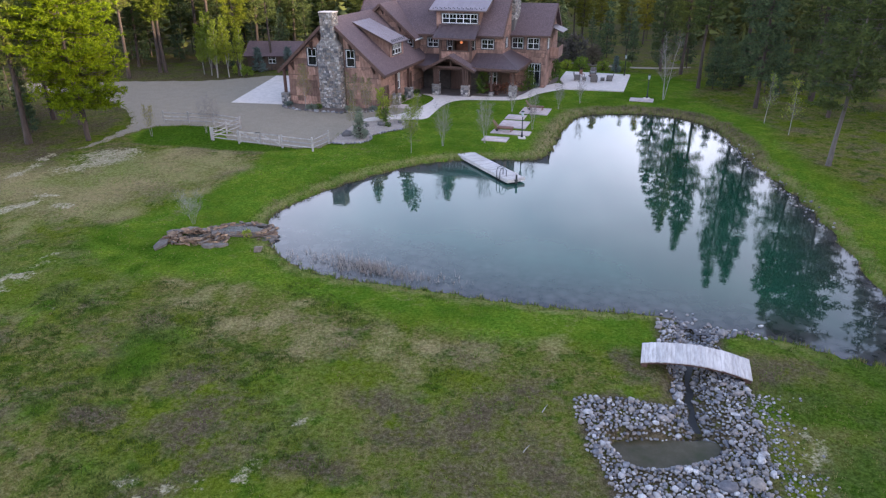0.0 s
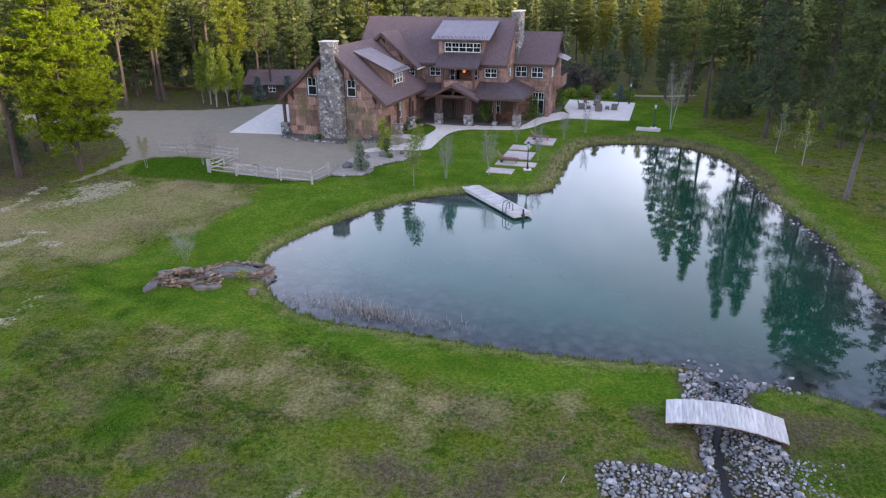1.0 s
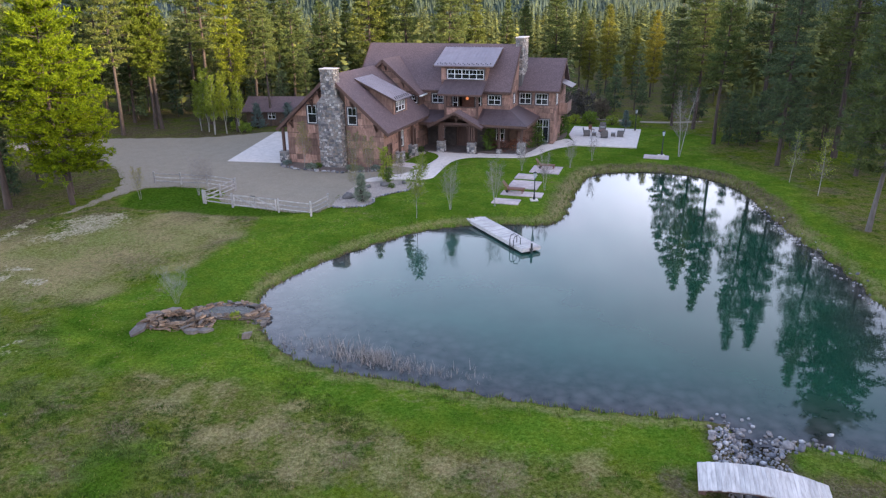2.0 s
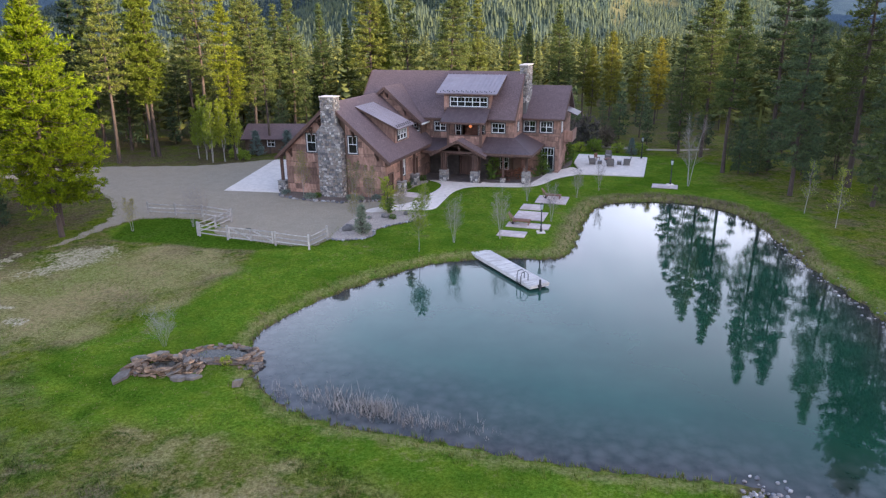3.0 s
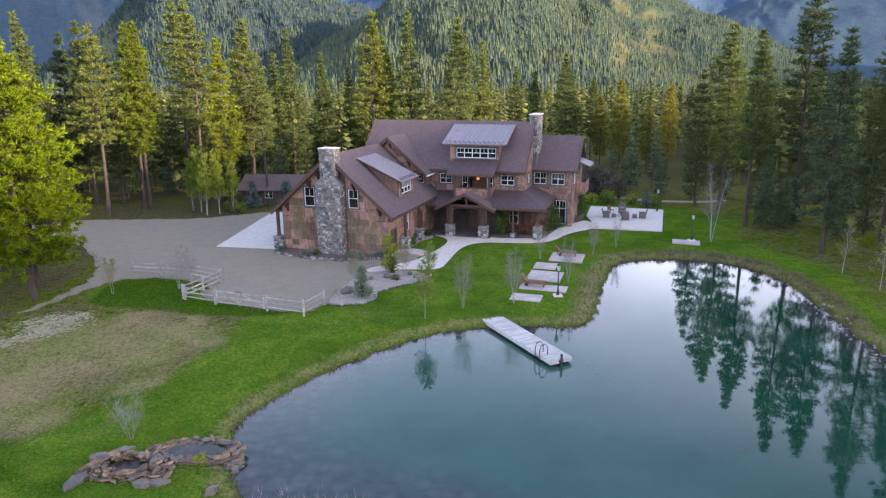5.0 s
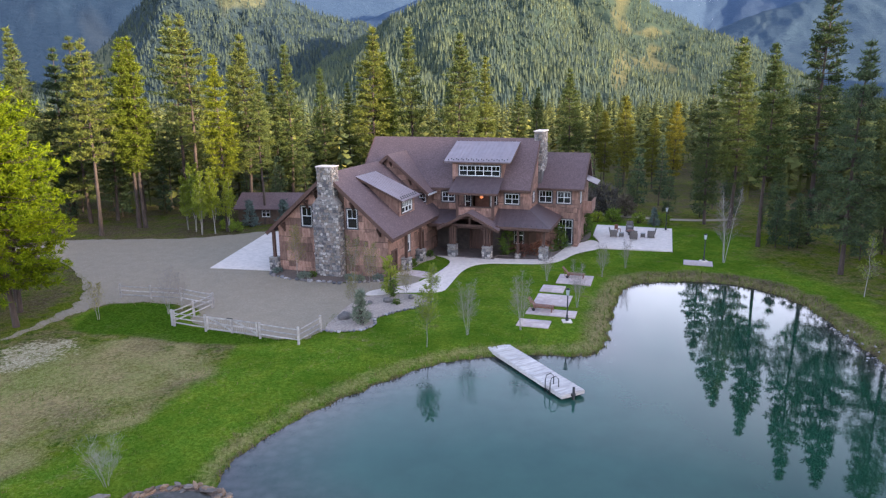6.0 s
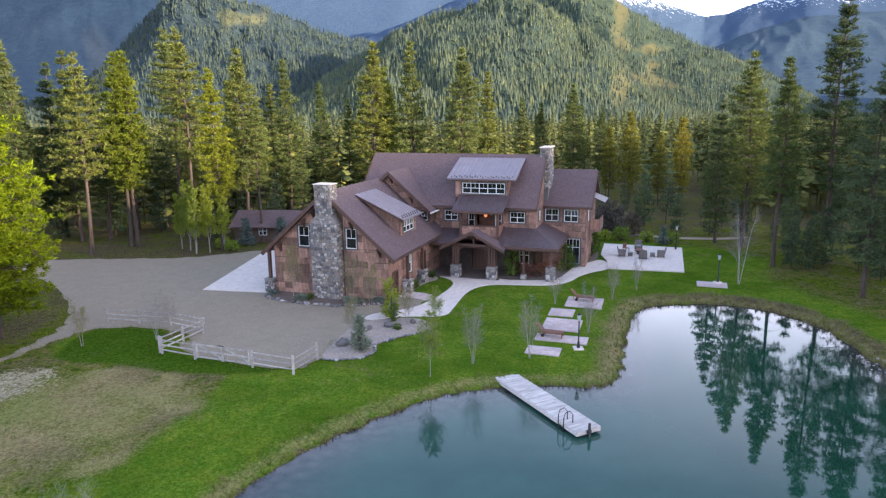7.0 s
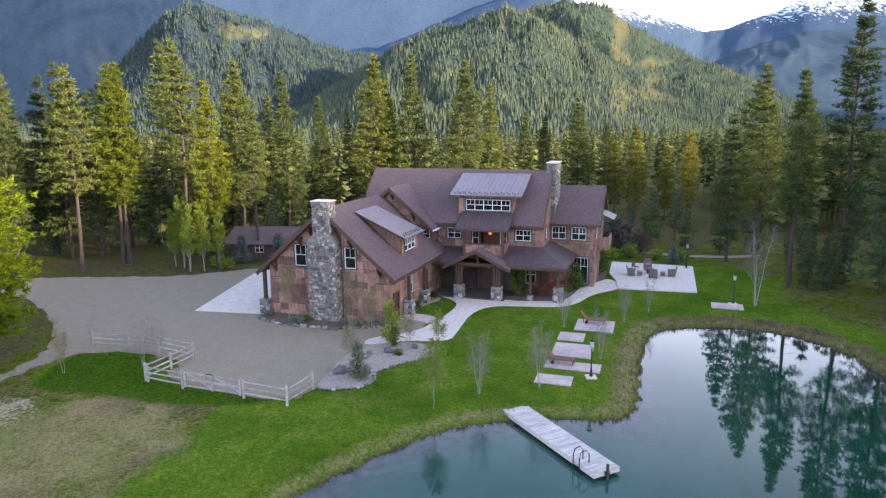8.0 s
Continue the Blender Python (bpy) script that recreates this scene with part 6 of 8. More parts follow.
# -- right wing --
WV = 16.5
wing = Face((0, WV, 0), (1, 0, 0), (0, -1, 0))
ww = [(15.05, 16.35, 5.08, 6.28), (16.9, 18.25, 5.05, 6.25), (17.15, 18.5, 0.9, 3.4)]
out_w = [(14.85, 0.4), (19.05, 0.4), (19.05, 6.5), (14.85, 6.5)]
wall(wing, out_w, ww, house)
panels(wing, out_w, [(a - 0.12, b + 0.12, c - 0.12, d + 0.12) for a, b, c, d in ww], house, 60, joined=True)
window(wing, *ww[0], house, 2, (0.5,))
window(wing, *ww[1], house, 2, (0.5,))
window(wing, *ww[2], house, 2, (0.66,))
WR, WZ, WE = 20.4, 9.85, 15.95
slope("roof", (14.95, WE, 6.62), (19.55, WE, 6.62), (19.55, WR, WZ), (14.95, WR, WZ), SHINGLE, house)
slope("roof", (14.95, 2 * WR - WE, 6.62), (19.55, 2 * WR - WE, 6.62), (19.55, WR, WZ), (14.95, WR, WZ), SHINGLE, house)
rake((14.95, WE - 0.03, 6.5), (19.6, WE - 0.03, 6.5), house, 0.07, 0.2)
rake((19.6, WE, 6.47), (19.6, WR, WZ - 0.15), house)
wing_end = Face((19.05, 0, 0), (0, 1, 0), (1, 0, 0))
out_we = [(WV, 0.4), (24.3, 0.4), (24.3, 6.45), (WR, WZ - 0.3), (WV, 6.45)]
wewin = [(17.2, 18.3, 5.0, 6.3)]
wall(wing_end, out_we, wewin, house)
panels(wing_end, out_we, [(17.05, 18.45, 4.85, 6.45)], house, 70, joined=True)
window(wing_end, 17.2, 18.3, 5.0, 6.3, house, 2, (0.5,))
part("rear_wall", boxes((14.85, 19.05, 24.05, 24.3, 0.4, 6.45)), SIDING_BASE, house)
part("side_balcony", boxes((19.1, 20.1, 19.2, 22.4, 3.7, 3.95), (20.0, 20.12, 19.2, 22.4, 3.95, 4.95), (19.1, 20.0, 19.2, 19.32, 3.95, 4.95)), SIDING, house)
slope("awning", (20.55, 19.0, 6.75), (20.55, 22.6, 6.75), (19.1, 22.6, 7.35), (19.1, 19.0, 7.35), BROWN_METAL, house, 0.1, "brown-grey metal awning")

chim2 = part("chimney", boxes((14.5, 15.25, 16.5, 19.1, 6.0, 12.15)), MORTAR, house, "grey field stone chimney at the main gable")
stone_skin("stone_facing", [((14.47, 16.47, 8.2), (1, 0, 0), (0, 0, 1), 0.81, 3.95), ((15.28, 16.47, 8.2), (0, 1, 0), (0, 0, 1), 2.66, 3.95), ((14.47, 19.1, 8.2), (0, -1, 0), (0, 0, 1), 2.6, 3.95)], chim2, 63)
part("chimney_cap", bevelled(boxes((14.35, 15.4, 16.35, 19.25, 12.15, 12.27)), 0.03), CONCRETE, chim2, "pale stone slab cap")

# warm lamp in the balcony room
lampb = bmesh.new()
bmesh.ops.create_icosphere(lampb, subdivisions=2, radius=0.17, matrix=Matrix.Translation((10.15, 12.1, 6.05)))
bl = part("lantern", lampb, LAMP_GLOW, house, "glowing orange ball lantern", smooth=True)
part("lantern_rod", boxes((10.13, 10.17, 12.08, 12.12, 6.25, 7.0)), BLACK_METAL, bl)


def lay_panels():
    """The bark sheets of the near gable, piece by piece."""
    for parent, pts, off in PANELS:
        part("siding_panel", solid(pts, off), SIDING_PIECE, parent)


SIDING_PIECE = surface("bark_siding_sheet", (0.153, 0.087, 0.065), (0.292, 0.170, 0.130), (0.432, 0.277, 0.220), 3.5, 0.9, stretch=(1.4, 1.4, 0.5), relief=0.6, by="object", spread=0.46)
lay_panels()

# ---- paths, beds ----
plate("pavement", rounded([(-8.3, 64.1), (-5.5, 65.3), (-2.2, 65.0), (-1.6, 67.4), (-0.4, 72.5), (1.4, 74.5), (4.2, 74.2), (7.0, 73.9), (8.8, 75.0), (10.7, 78.2), (14.2, 80.4), (13.8, 84.5),
      (12.2, 82.9), (10.2, 80.9), (9.2, 78.6), (7.9, 76.1), (5.8, 75.8), (2.9, 76.0), (1.6, 77.6), (-3.4, 79.4), (-4.0, 78.4), (-2.2, 77.0), (-1.4, 75.0), (-2.4, 71.8), (-3.6, 69.4), (-4.3, 68.0), (-5.6, 66.9), (-8.2, 65.8)], 2), 0.645, 0.12, CONCRETE, "pale concrete garden walk curving to the porch", "walkway")
plate("pavement", rounded([(-6.3, 71.9), (-4.8, 72.2), (-2.9, 70.9), (-3.7, 69.3), (-4.9, 70.3), (-6.4, 70.6)], 1), 0.640, 0.1, PINK_STONE, "pinkish stone side walk to the garage door", "walkway")
plate("patio", [tuple(in_house(u, v).xy) for u, v in ((21.3, 16.4), (28.26, 16.9), (28.2, 28.4), (19.8, 28.6), (20.0, 22.5), (20.9, 19.5))], 0.72, 0.3, CONCRETE, "broad pale concrete patio beside the house", "patio")
plate("pavement", [(-23.6, 73.3), (-17.5, 72.2), (-14.0, 83.0), (-15.5, 90.0), (-22.6, 90.0)], 0.650, 0.1, CONCRETE, "white concrete apron before the garage doors", "apron")
plate("flower_bed", rounded([(-17.4, 70.9), (-15.2, 69.4), (-11.0, 68.1), (-6.9, 68.6), (-6.7, 70.4), (-11.7, 71.0), (-17.0, 73.0)], 1), 0.67, 0.15, MULCH, "brown mulch bed along the garage wall", "bed")
plate("flower_bed", rounded([(-10.2, 56.6), (-9.0, 56.3), (-7.4, 56.6), (-6.8, 57.6), (-7.0, 58.9), (-5.6, 60.4), (-3.3, 62.0), (-3.0, 63.4), (-4.4, 64.8), (-6.4, 64.7), (-8.4, 63.9), (-9.3, 61.6), (-9.6, 59.6)], 2), 0.665, 0.12, PEBBLE, "pale pebble bed with boulders and small trees", "bed")
plate("flower_bed", rounded([(1.7, 77.6), (2.9, 76.0), (5.8, 75.75), (7.9, 76.05), (9.2, 78.6), (10.3, 81.2), (11.0, 84.2), (6.0, 82.0)], 1), 0.66, 0.12, MULCH, "brown mulch bed in front of the porch", "bed")
plate("flower_bed", rounded([(11.2, 83.4), (12.6, 83.2), (13.9, 86.0), (14.6, 91.0), (12.8, 90.5), (11.4, 85.5)], 1), 0.66, 0.12, MULCH, "mulch bed at the house corner", "bed")
plate("flower_bed", rounded([(-6.1, 72.4), (-5.0, 72.6), (-4.2, 75.2), (-2.9, 76.4), (-3.3, 77.8), (-4.8, 77.6), (-5.9, 75.0)], 1), 0.66, 0.12, PEBBLE, "pebble bed along the garage side wall", "bed")
plate("road", rounded([(13.5, 104.2), (17.0, 101.6), (22.0, 97.8), (26.0, 95.9), (30.0, 95.4), (33.5, 96.0), (33.8, 95.3), (30.5, 94.2), (26.0, 94.6), (21.2, 96.6), (16.2, 100.4), (12.7, 103.2)], 2), 0.63, 0.1, GRAVEL, "grey gravel lane behind the patio", "road")


# ---- stones ----
def stone_mesh(name, seed, flat=0.6, mat=None):
    rng = random.Random(seed)
    bm = bmesh.new()
    bmesh.ops.create_icosphere(bm, subdivisions=1, radius=0.5)
    for v in bm.verts:
        v.co = Vector((v.co.x * 1.0, v.co.y * rng.uniform(0.75, 0.95), v.co.z * flat)) * rng.uniform(0.82, 1.12)
    me = bpy.data.meshes.new(name)
    bm.to_mesh(me)
    bm.free()
    me.materials.append(mat)
    me.polygons.foreach_set("use_smooth", [True] * len(me.polygons))
    return me


STONE_SHAPES = [stone_mesh("stone", 300 + k, random.Random(k).uniform(0.45, 0.75), CREEK_STONE) for k in range(8)]


def lay_stone(parent, name, me, x, y, z, size, rng, inv):
    ob = new(name, me)
    ob.parent = parent
    ob.matrix_basis = inv @ Matrix.LocRotScale((x, y, z), Euler((rng.uniform(-0.4, 0.4), rng.uniform(-0.4, 0.4), rng.uniform(0, 6.28))), (size, size * rng.uniform(0.7, 1.0), size * rng.uniform(0.7, 1.0)))
    return ob


def joined_stones(name, spots_, mat, parent, label, seed, kind="stuff"):
    rng = random.Random(seed)
    bm = bmesh.new()
    bmesh.ops.create_icosphere(bm, subdivisions=1, radius=0.5)
    tv = [v.co.copy() for v in bm.verts]
    tf = [tuple(v.index for v in f.verts) for f in bm.faces]
    bm.free()
    verts, faces = [], []
    for x, y, z, s in spots_:
        m = Matrix.LocRotScale((x, y, z), Euler((rng.uniform(-0.4, 0.4), rng.uniform(-0.4, 0.4), rng.uniform(0, 6.28))), (s, s * rng.uniform(0.65, 0.95), s * rng.uniform(0.45, 0.75)))
        b = len(verts)
        verts += [m @ (v * rng.uniform(0.85, 1.12)) for v in tv]
        faces += [tuple(b + i for i in f) for f in tf]
    return tagged(mesh_ob(name, verts, faces, mat, parent, True), label, kind=kind)


def build_riprap():
    bed = empty("creek_bed", Matrix.Identity(4), "rocky creek bed of grey rounded stones below the bridge", "creek bed", kind="structure")
    rng = random.Random(71)
    near, rest = [], []
    placed = []
    gap = 0.135
    for i in range(int(8.0 / gap)):
        for k in range(int(13.6 / gap)):
            x, y = 4.3 + gap * (i + 0.5 * (k % 2)) + rng.uniform(-0.06, 0.06), 14.3 + gap * k + rng.uniform(-0.06, 0.06)
            placed.append((x, y, rng.uniform(0.10, 0.19)))
            if rng.random() < 0.13:
                placed.append((x, y, rng.uniform(0.22, 0.34)))
    xs, ys = np.array([p[0] for p in placed]), np.array([p[1] for p in placed])
    d = signed_distance(xs, ys, RIPRAP) + 0.3 * wobble(xs, ys, 0.5)
    pd, cd, h = signed_distance(xs, ys, POOL) + 0.15 * wobble(xs, ys, 0.4), creek_distance(xs, ys) + 0.05 * wobble(xs, ys, 0.25), ground_height(xs, ys)
    for (x, y, s), a, b, c, z in zip(placed, d, pd, cd, h):
        if a > 0.05 or b < 0.0 or (c < 0.17 and y < 24.5):
            continue
        (near if 19.2 < y < 22.4 and 9.0 < x and len(near) < 290 else rest).append((x, y, z + 0.15 * s + rng.uniform(0, 0.05), s))
    for x, y, z, s in near:
        lay_stone(bed, "stone", rng.choice(STONE_SHAPES), x, y, z, s, rng, Matrix.Identity(4))
    loose = []
    for _ in range(420):
        x, y = 10.4 + abs(rng.gauss(0, 0.75)), rng.uniform(15.8, 21.6)
        x += 0.28 * (y - 18.5) * (y > 18.5)
        loose.append((x, y, rng.uniform(0.05, 0.15)))
    lz = ground_height([p[0] for p in loose], [p[1] for p in loose])
    rest += [(x, y, z + 0.01, s) for (x, y, s), z in zip(loose, lz)]
    joined_stones("stones", rest, CREEK_STONES, bed, "grey rounded river stones", 72)
    for x, y, s in ((9.6, 16.9, 0.62), (8.6, 16.7, 0.75), (9.3, 15.9, 0.6), (10.2, 18.0, 0.55), (10.9, 21.6, 0.5), (12.1, 26.3, 0.6), (12.5, 26.1, 0.5), (8.8, 22.0, 0.5)):
        lay_stone(bed, "boulder", rng.choice(STONE_SHAPES), x, y, height_at(x, y) + 0.12, s, rng, Matrix.Identity(4))
    # trickle of dark water between the stones
    verts, faces = [], []
    for i, (x, y) in enumerate(CREEK[1:]):
        w = 0.13 + 0.06 * math.sin(i * 2.3)
        verts += [(x - w, y, height_at(x, y) + 0.05), (x + w, y, height_at(x, y) + 0.05)]
    faces = [(2 * i, 2 * i + 1, 2 * i + 3, 2 * i + 2) for i in range(len(CREEK) - 2)]
    ob = mesh_ob("trickle", verts, faces, WET_STONE, bed)
    tagged(ob, "thin dark trickle of water")


build_riprap()


def shore_stones():
    rng = random.Random(73)
    out = []
    for i, (x, y) in enumerate(POND):
        if x > 22.5 and 38 < y < 58 or (9.8 < x < 14 and y < 28):
            for _ in range(4):
                a, b = x + rng.uniform(-0.7, 0.5), y + rng.uniform(-0.9, 0.9)
                out.append((a, b, max(0.0, height_at(a, b)) + 0.02, rng.uniform(0.10, 0.28)))
    tagged(joined_stones("shore_stones", out, CREEK_STONES, None, "pale stones along the pond bank", 74), category="stones")


shore_stones()


def build_rockwork():
    """Stacked flagstones round two small basins that spill into the pond."""
    ob = empty("rock_waterfall", Matrix.Translation((-13.5, 37.0, 0.35)), "stacked rusty flagstone waterfall with two small basins beside the pond", "waterfall")
    inv = ob.matrix_basis.inverted()
    rng = random.Random(81)

    def slab_stone(x, y, z, lx, ly, lz, turn, tilt=(0, 0), mat=FLAG, name="flagstone"):
        bm = bmesh.new()
        n = rng.randint(4, 6)
        pts = [Vector((0.5 * lx * math.cos(6.283 * k / n) * rng.uniform(0.7, 1.15), 0.5 * ly * math.sin(6.283 * k / n) * rng.uniform(0.8, 1.1), 0)) for k in range(n)]
        extrude_poly(bm, pts, (0, 0, lz))
        o = part(name, bm, mat, ob)
        o.matrix_basis = inv @ Matrix.LocRotScale((x, y, z), Euler((tilt[0], tilt[1], turn)), None)

    for layer, n in enumerate((46, 48, 40, 26)):
        for k in range(n):
            a = 6.283 * k / n + rng.uniform(-0.25, 0.25)
            grow = (1.16 - 0.13 * layer) * rng.uniform(0.72, 1.18)
            x, y = -14.75 + 1.55 * grow * math.cos(a), 36.55 + 0.85 * grow * math.sin(a)
            slab_stone(x, y, 0.28 + 0.12 * layer + rng.uniform(-0.05, 0.06), rng.uniform(0.30, 0.95), rng.uniform(0.14, 0.36), rng.uniform(0.05, 0.10), a + 1.57 + rng.uniform(-0.7, 0.7), (rng.uniform(-0.34, 0.34), rng.uniform(-0.3, 0.3)), FLAG if rng.random() < 0.8 else FLAG_GREY)
    for layer, n in enumerate((52, 46)):
        for k in range(n):
            a = 6.283 * k / n
            x, y = -12.4 + 1.8 * math.cos(a) * rng.uniform(0.85, 1.15), 38.0 + 0.74 * math.sin(a) * rng.uniform(0.8, 1.3)
            slab_stone(x, y, 0.26 + 0.10 * layer + rng.uniform(-0.02, 0.06), rng.uniform(0.28, 0.80), rng.uniform(0.16, 0.34), rng.uniform(0.05, 0.10), a + 1.57 + rng.uniform(-0.8, 0.8), (rng.uniform(-0.2, 0.2), rng.uniform(-0.2, 0.2)), FLAG if rng.random() < 0.55 else FLAG_GREY)
    for k in range(26):
        x, y = rng.uniform(-11.4, -10.1), rng.uniform(36.8, 38.4)
        slab_stone(x, y, max(0.0, height_at(x, y)) + rng.uniform(-0.05, 0.12), rng.uniform(0.25, 0.65), rng.uniform(0.2, 0.4), 0.10, rng.uniform(0, 6), (rng.uniform(-0.25, 0.25), rng.uniform(-0.2, 0.2)), FLAG_GREY if rng.random() < 0.7 else FLAG)
    slab_stone(-16.45, 35.55, 0.30, 1.25, 0.6, 0.2, 1.1, (0.1, -0.12), FLAG_GREY)
    slab_stone(-13.1, 35.55, 0.30, 1.0, 0.5, 0.16, 0.2, mat=FLAG_GREY)
    slab_stone(-13.6, 35.4, 0.30, 0.8, 0.45, 0.22, 0.0, mat=FLAG_GREY)
    slab_stone(-10.75, 35.0, 0.22, 0.75, 0.35, 0.3, 1.2, (0, 0.3), FLAG_GREY)
    slab_stone(-15.6, 38.0, 0.3, 1.1, 0.5, 0.15, 0.4, mat=FLAG_GREY)
    slab_stone(-16.3, 37.3, 0.3, 0.8, 0.6, 0.25, 0.1, mat=FLAG_GREY)
    for cx, cy, rx, ry, z in ((-14.7, 36.55, 0.95, 0.55, 0.46), (-12.35, 38.0, 1.30, 0.56, 0.36)):
        bm = bmesh.new()
        bm.faces.new([bm.verts.new((cx + rx * math.cos(6.283 * k / 16), cy + ry * math.sin(6.283 * k / 16), z)) for k in range(16)])
        o = part("basin_water", bm, BASIN, ob, "still dark basin water")
        o.matrix_basis = inv
    # soil-coloured plates added so that the gaps between stones come out dark
    for cx, cy, rx, ry in ((-14.75, 36.55, 1.85, 1.05), (-12.4, 38.0, 2.0, 1.05)):
        bm = bmesh.new()
        ring = [(cx + rx * math.cos(6.283 * k / 18) * rng.uniform(0.94, 1.06), cy + ry * math.sin(6.283 * k / 18) * rng.uniform(0.94, 1.06), 0.22) for k in range(18)]
        extrude_poly(bm, ring, (0, 0, 0.12))
        o = part("soil", bm, MULCH, ob, "dark soil plate added under the stones to darken their gaps")
        o.matrix_basis = inv


FLAG_GREY = surface("grey_flagstone", (0.075, 0.062, 0.053), (0.145, 0.122, 0.106), (0.25, 0.217, 0.192), 3.0, 0.9, relief=0.5, by="object", spread=0.3)
build_rockwork()


def boulder(x, y, s, label="dark rounded boulder on the pebble bed"):
    ob = new("boulder", stone_mesh("boulder", int(x * 10 + y), 0.7, BOULDER))
    ob.matrix_basis = Matrix.LocRotScale((x, y, height_at(x, y) + 0.16 * s), Euler((0.1, 0.1, x)), (s, s * 0.8, s * 0.9))
    tagged(ob, label, "boulder")


boulder(-9.0, 58.9, 1.2)
boulder(-6.3, 62.7, 0.9)
boulder(-4.6, 63.6, 0.8)
boulder(-7.6, 62.3, 0.7)


def bed_edging():
    ob = empty("stone_edging", Matrix.Translation((-12, 69, 0.6)), "low edging of grey stones along the mulch bed", "edging")
    inv = ob.matrix_basis.inverted()
    rng = random.Random(91)
    line = [(-17.6, 71.6), (-17.2, 70.6), (-15.2, 69.2), (-13.0, 68.5), (-11.0, 67.9), (-8.8, 68.1), (-6.9, 68.5), (-6.5, 69.5)]
    for (ax, ay), (bx, by) in zip(line, line[1:]):
        n = max(2, int(math.hypot(bx - ax, by - ay) / 0.36))
        for k in range(n):
            f = (k + rng.uniform(0, 0.5)) / n
            lay_stone(ob, "stone", rng.choice(STONE_SHAPES), ax + (bx - ax) * f + rng.uniform(-0.1, 0.1), ay + (by - ay) * f + rng.uniform(-0.1, 0.1), 0.70, rng.uniform(0.3, 0.6), rng, inv)
    ob2 = empty("stone_edging", Matrix.Translation((-7, 57, 0.6)), "row of pale cobbles round the pebble bed", "edging")
    inv = ob2.matrix_basis.inverted()
    line = [(-10.2, 56.5), (-9.0, 56.2), (-7.4, 56.5), (-6.7, 57.6), (-6.9, 58.9), (-5.5, 60.3), (-3.2, 61.9), (-2.9, 63.4)]
    for (ax, ay), (bx, by) in zip(line, line[1:]):
        n = max(2, int(math.hypot(bx - ax, by - ay) / 0.3))
        for k in range(n):
            f = (k + rng.uniform(0, 0.5)) / n
            lay_stone(ob2, "stone", rng.choice(STONE_SHAPES), ax + (bx - ax) * f, ay + (by - ay) * f, 0.68, rng.uniform(0.22, 0.4), rng, inv)
    pts = []
    for _ in range(1900):
        x, y = rng.uniform(-10.2, -3), rng.uniform(56.4, 64.6)
        pts.append((x, y))
    bed = np.array([(-10.2, 56.6), (-7.4, 56.6), (-6.8, 57.6), (-7.0, 58.9), (-5.6, 60.4), (-3.3, 62.0), (-3.0, 63.4), (-4.4, 64.8), (-8.4, 63.9), (-9.6, 59.6)])
    sd = signed_distance(np.array([p[0] for p in pts]), np.array([p[1] for p in pts]), bed)
    joined_stones("pebbles", [(x, y, 0.675, rng.uniform(0.10, 0.24)) for (x, y), d in zip(pts, sd) if d < -0.1], CREEK_STONES, ob2, "loose pale pebbles", 92)


bed_edging()


# ---- timber things ----
def build_bridge():
    ang = math.degrees(math.atan2(-1.22, 3.88))
    ob = empty("footbridge", pose(9.88, 23.5, 0, 0, 0, ang), "low arched footbridge of pale weathered planks over the creek", "bridge")
    L, W = 4.15, 1.5
    arch = lambda s: 0.62 + 0.30 * (1 - (2 * s / L) ** 2)
    rng = random.Random(95)
    n = 29
    for k in range(n):
        a, b = -L / 2 + L * k / n, -L / 2 + L * (k + 1) / n - 0.006
        e = rng.uniform(-0.025, 0.025)
        bm = solid([(a, -W / 2 + e, arch(a)), (b, -W / 2 + e, arch(b)), (b, W / 2 + e, arch(b)), (a, W / 2 + e, arch(a))], (0, 0, -0.045))
        part("plank", bm, WOOD_GREY, ob)
    for y in (-0.55, 0.55):
        rim = [-L / 2 + L * k / 12 for k in range(13)]
        bm = solid([(a, y - 0.06, arch(a) - 0.047) for a in rim] + [(a, y - 0.06, arch(a) - 0.20) for a in reversed(rim)], (0, 0.12, 0))
        part("beam", bm, TIMBER, ob)
    for s in (-L / 2 + 0.15, L / 2 - 0.15):
        part("abutment", boxes((s - 0.12, s + 0.12, -0.6, 0.6, -0.1, arch(s) - 0.20)), TIMBER, ob)


build_bridge()


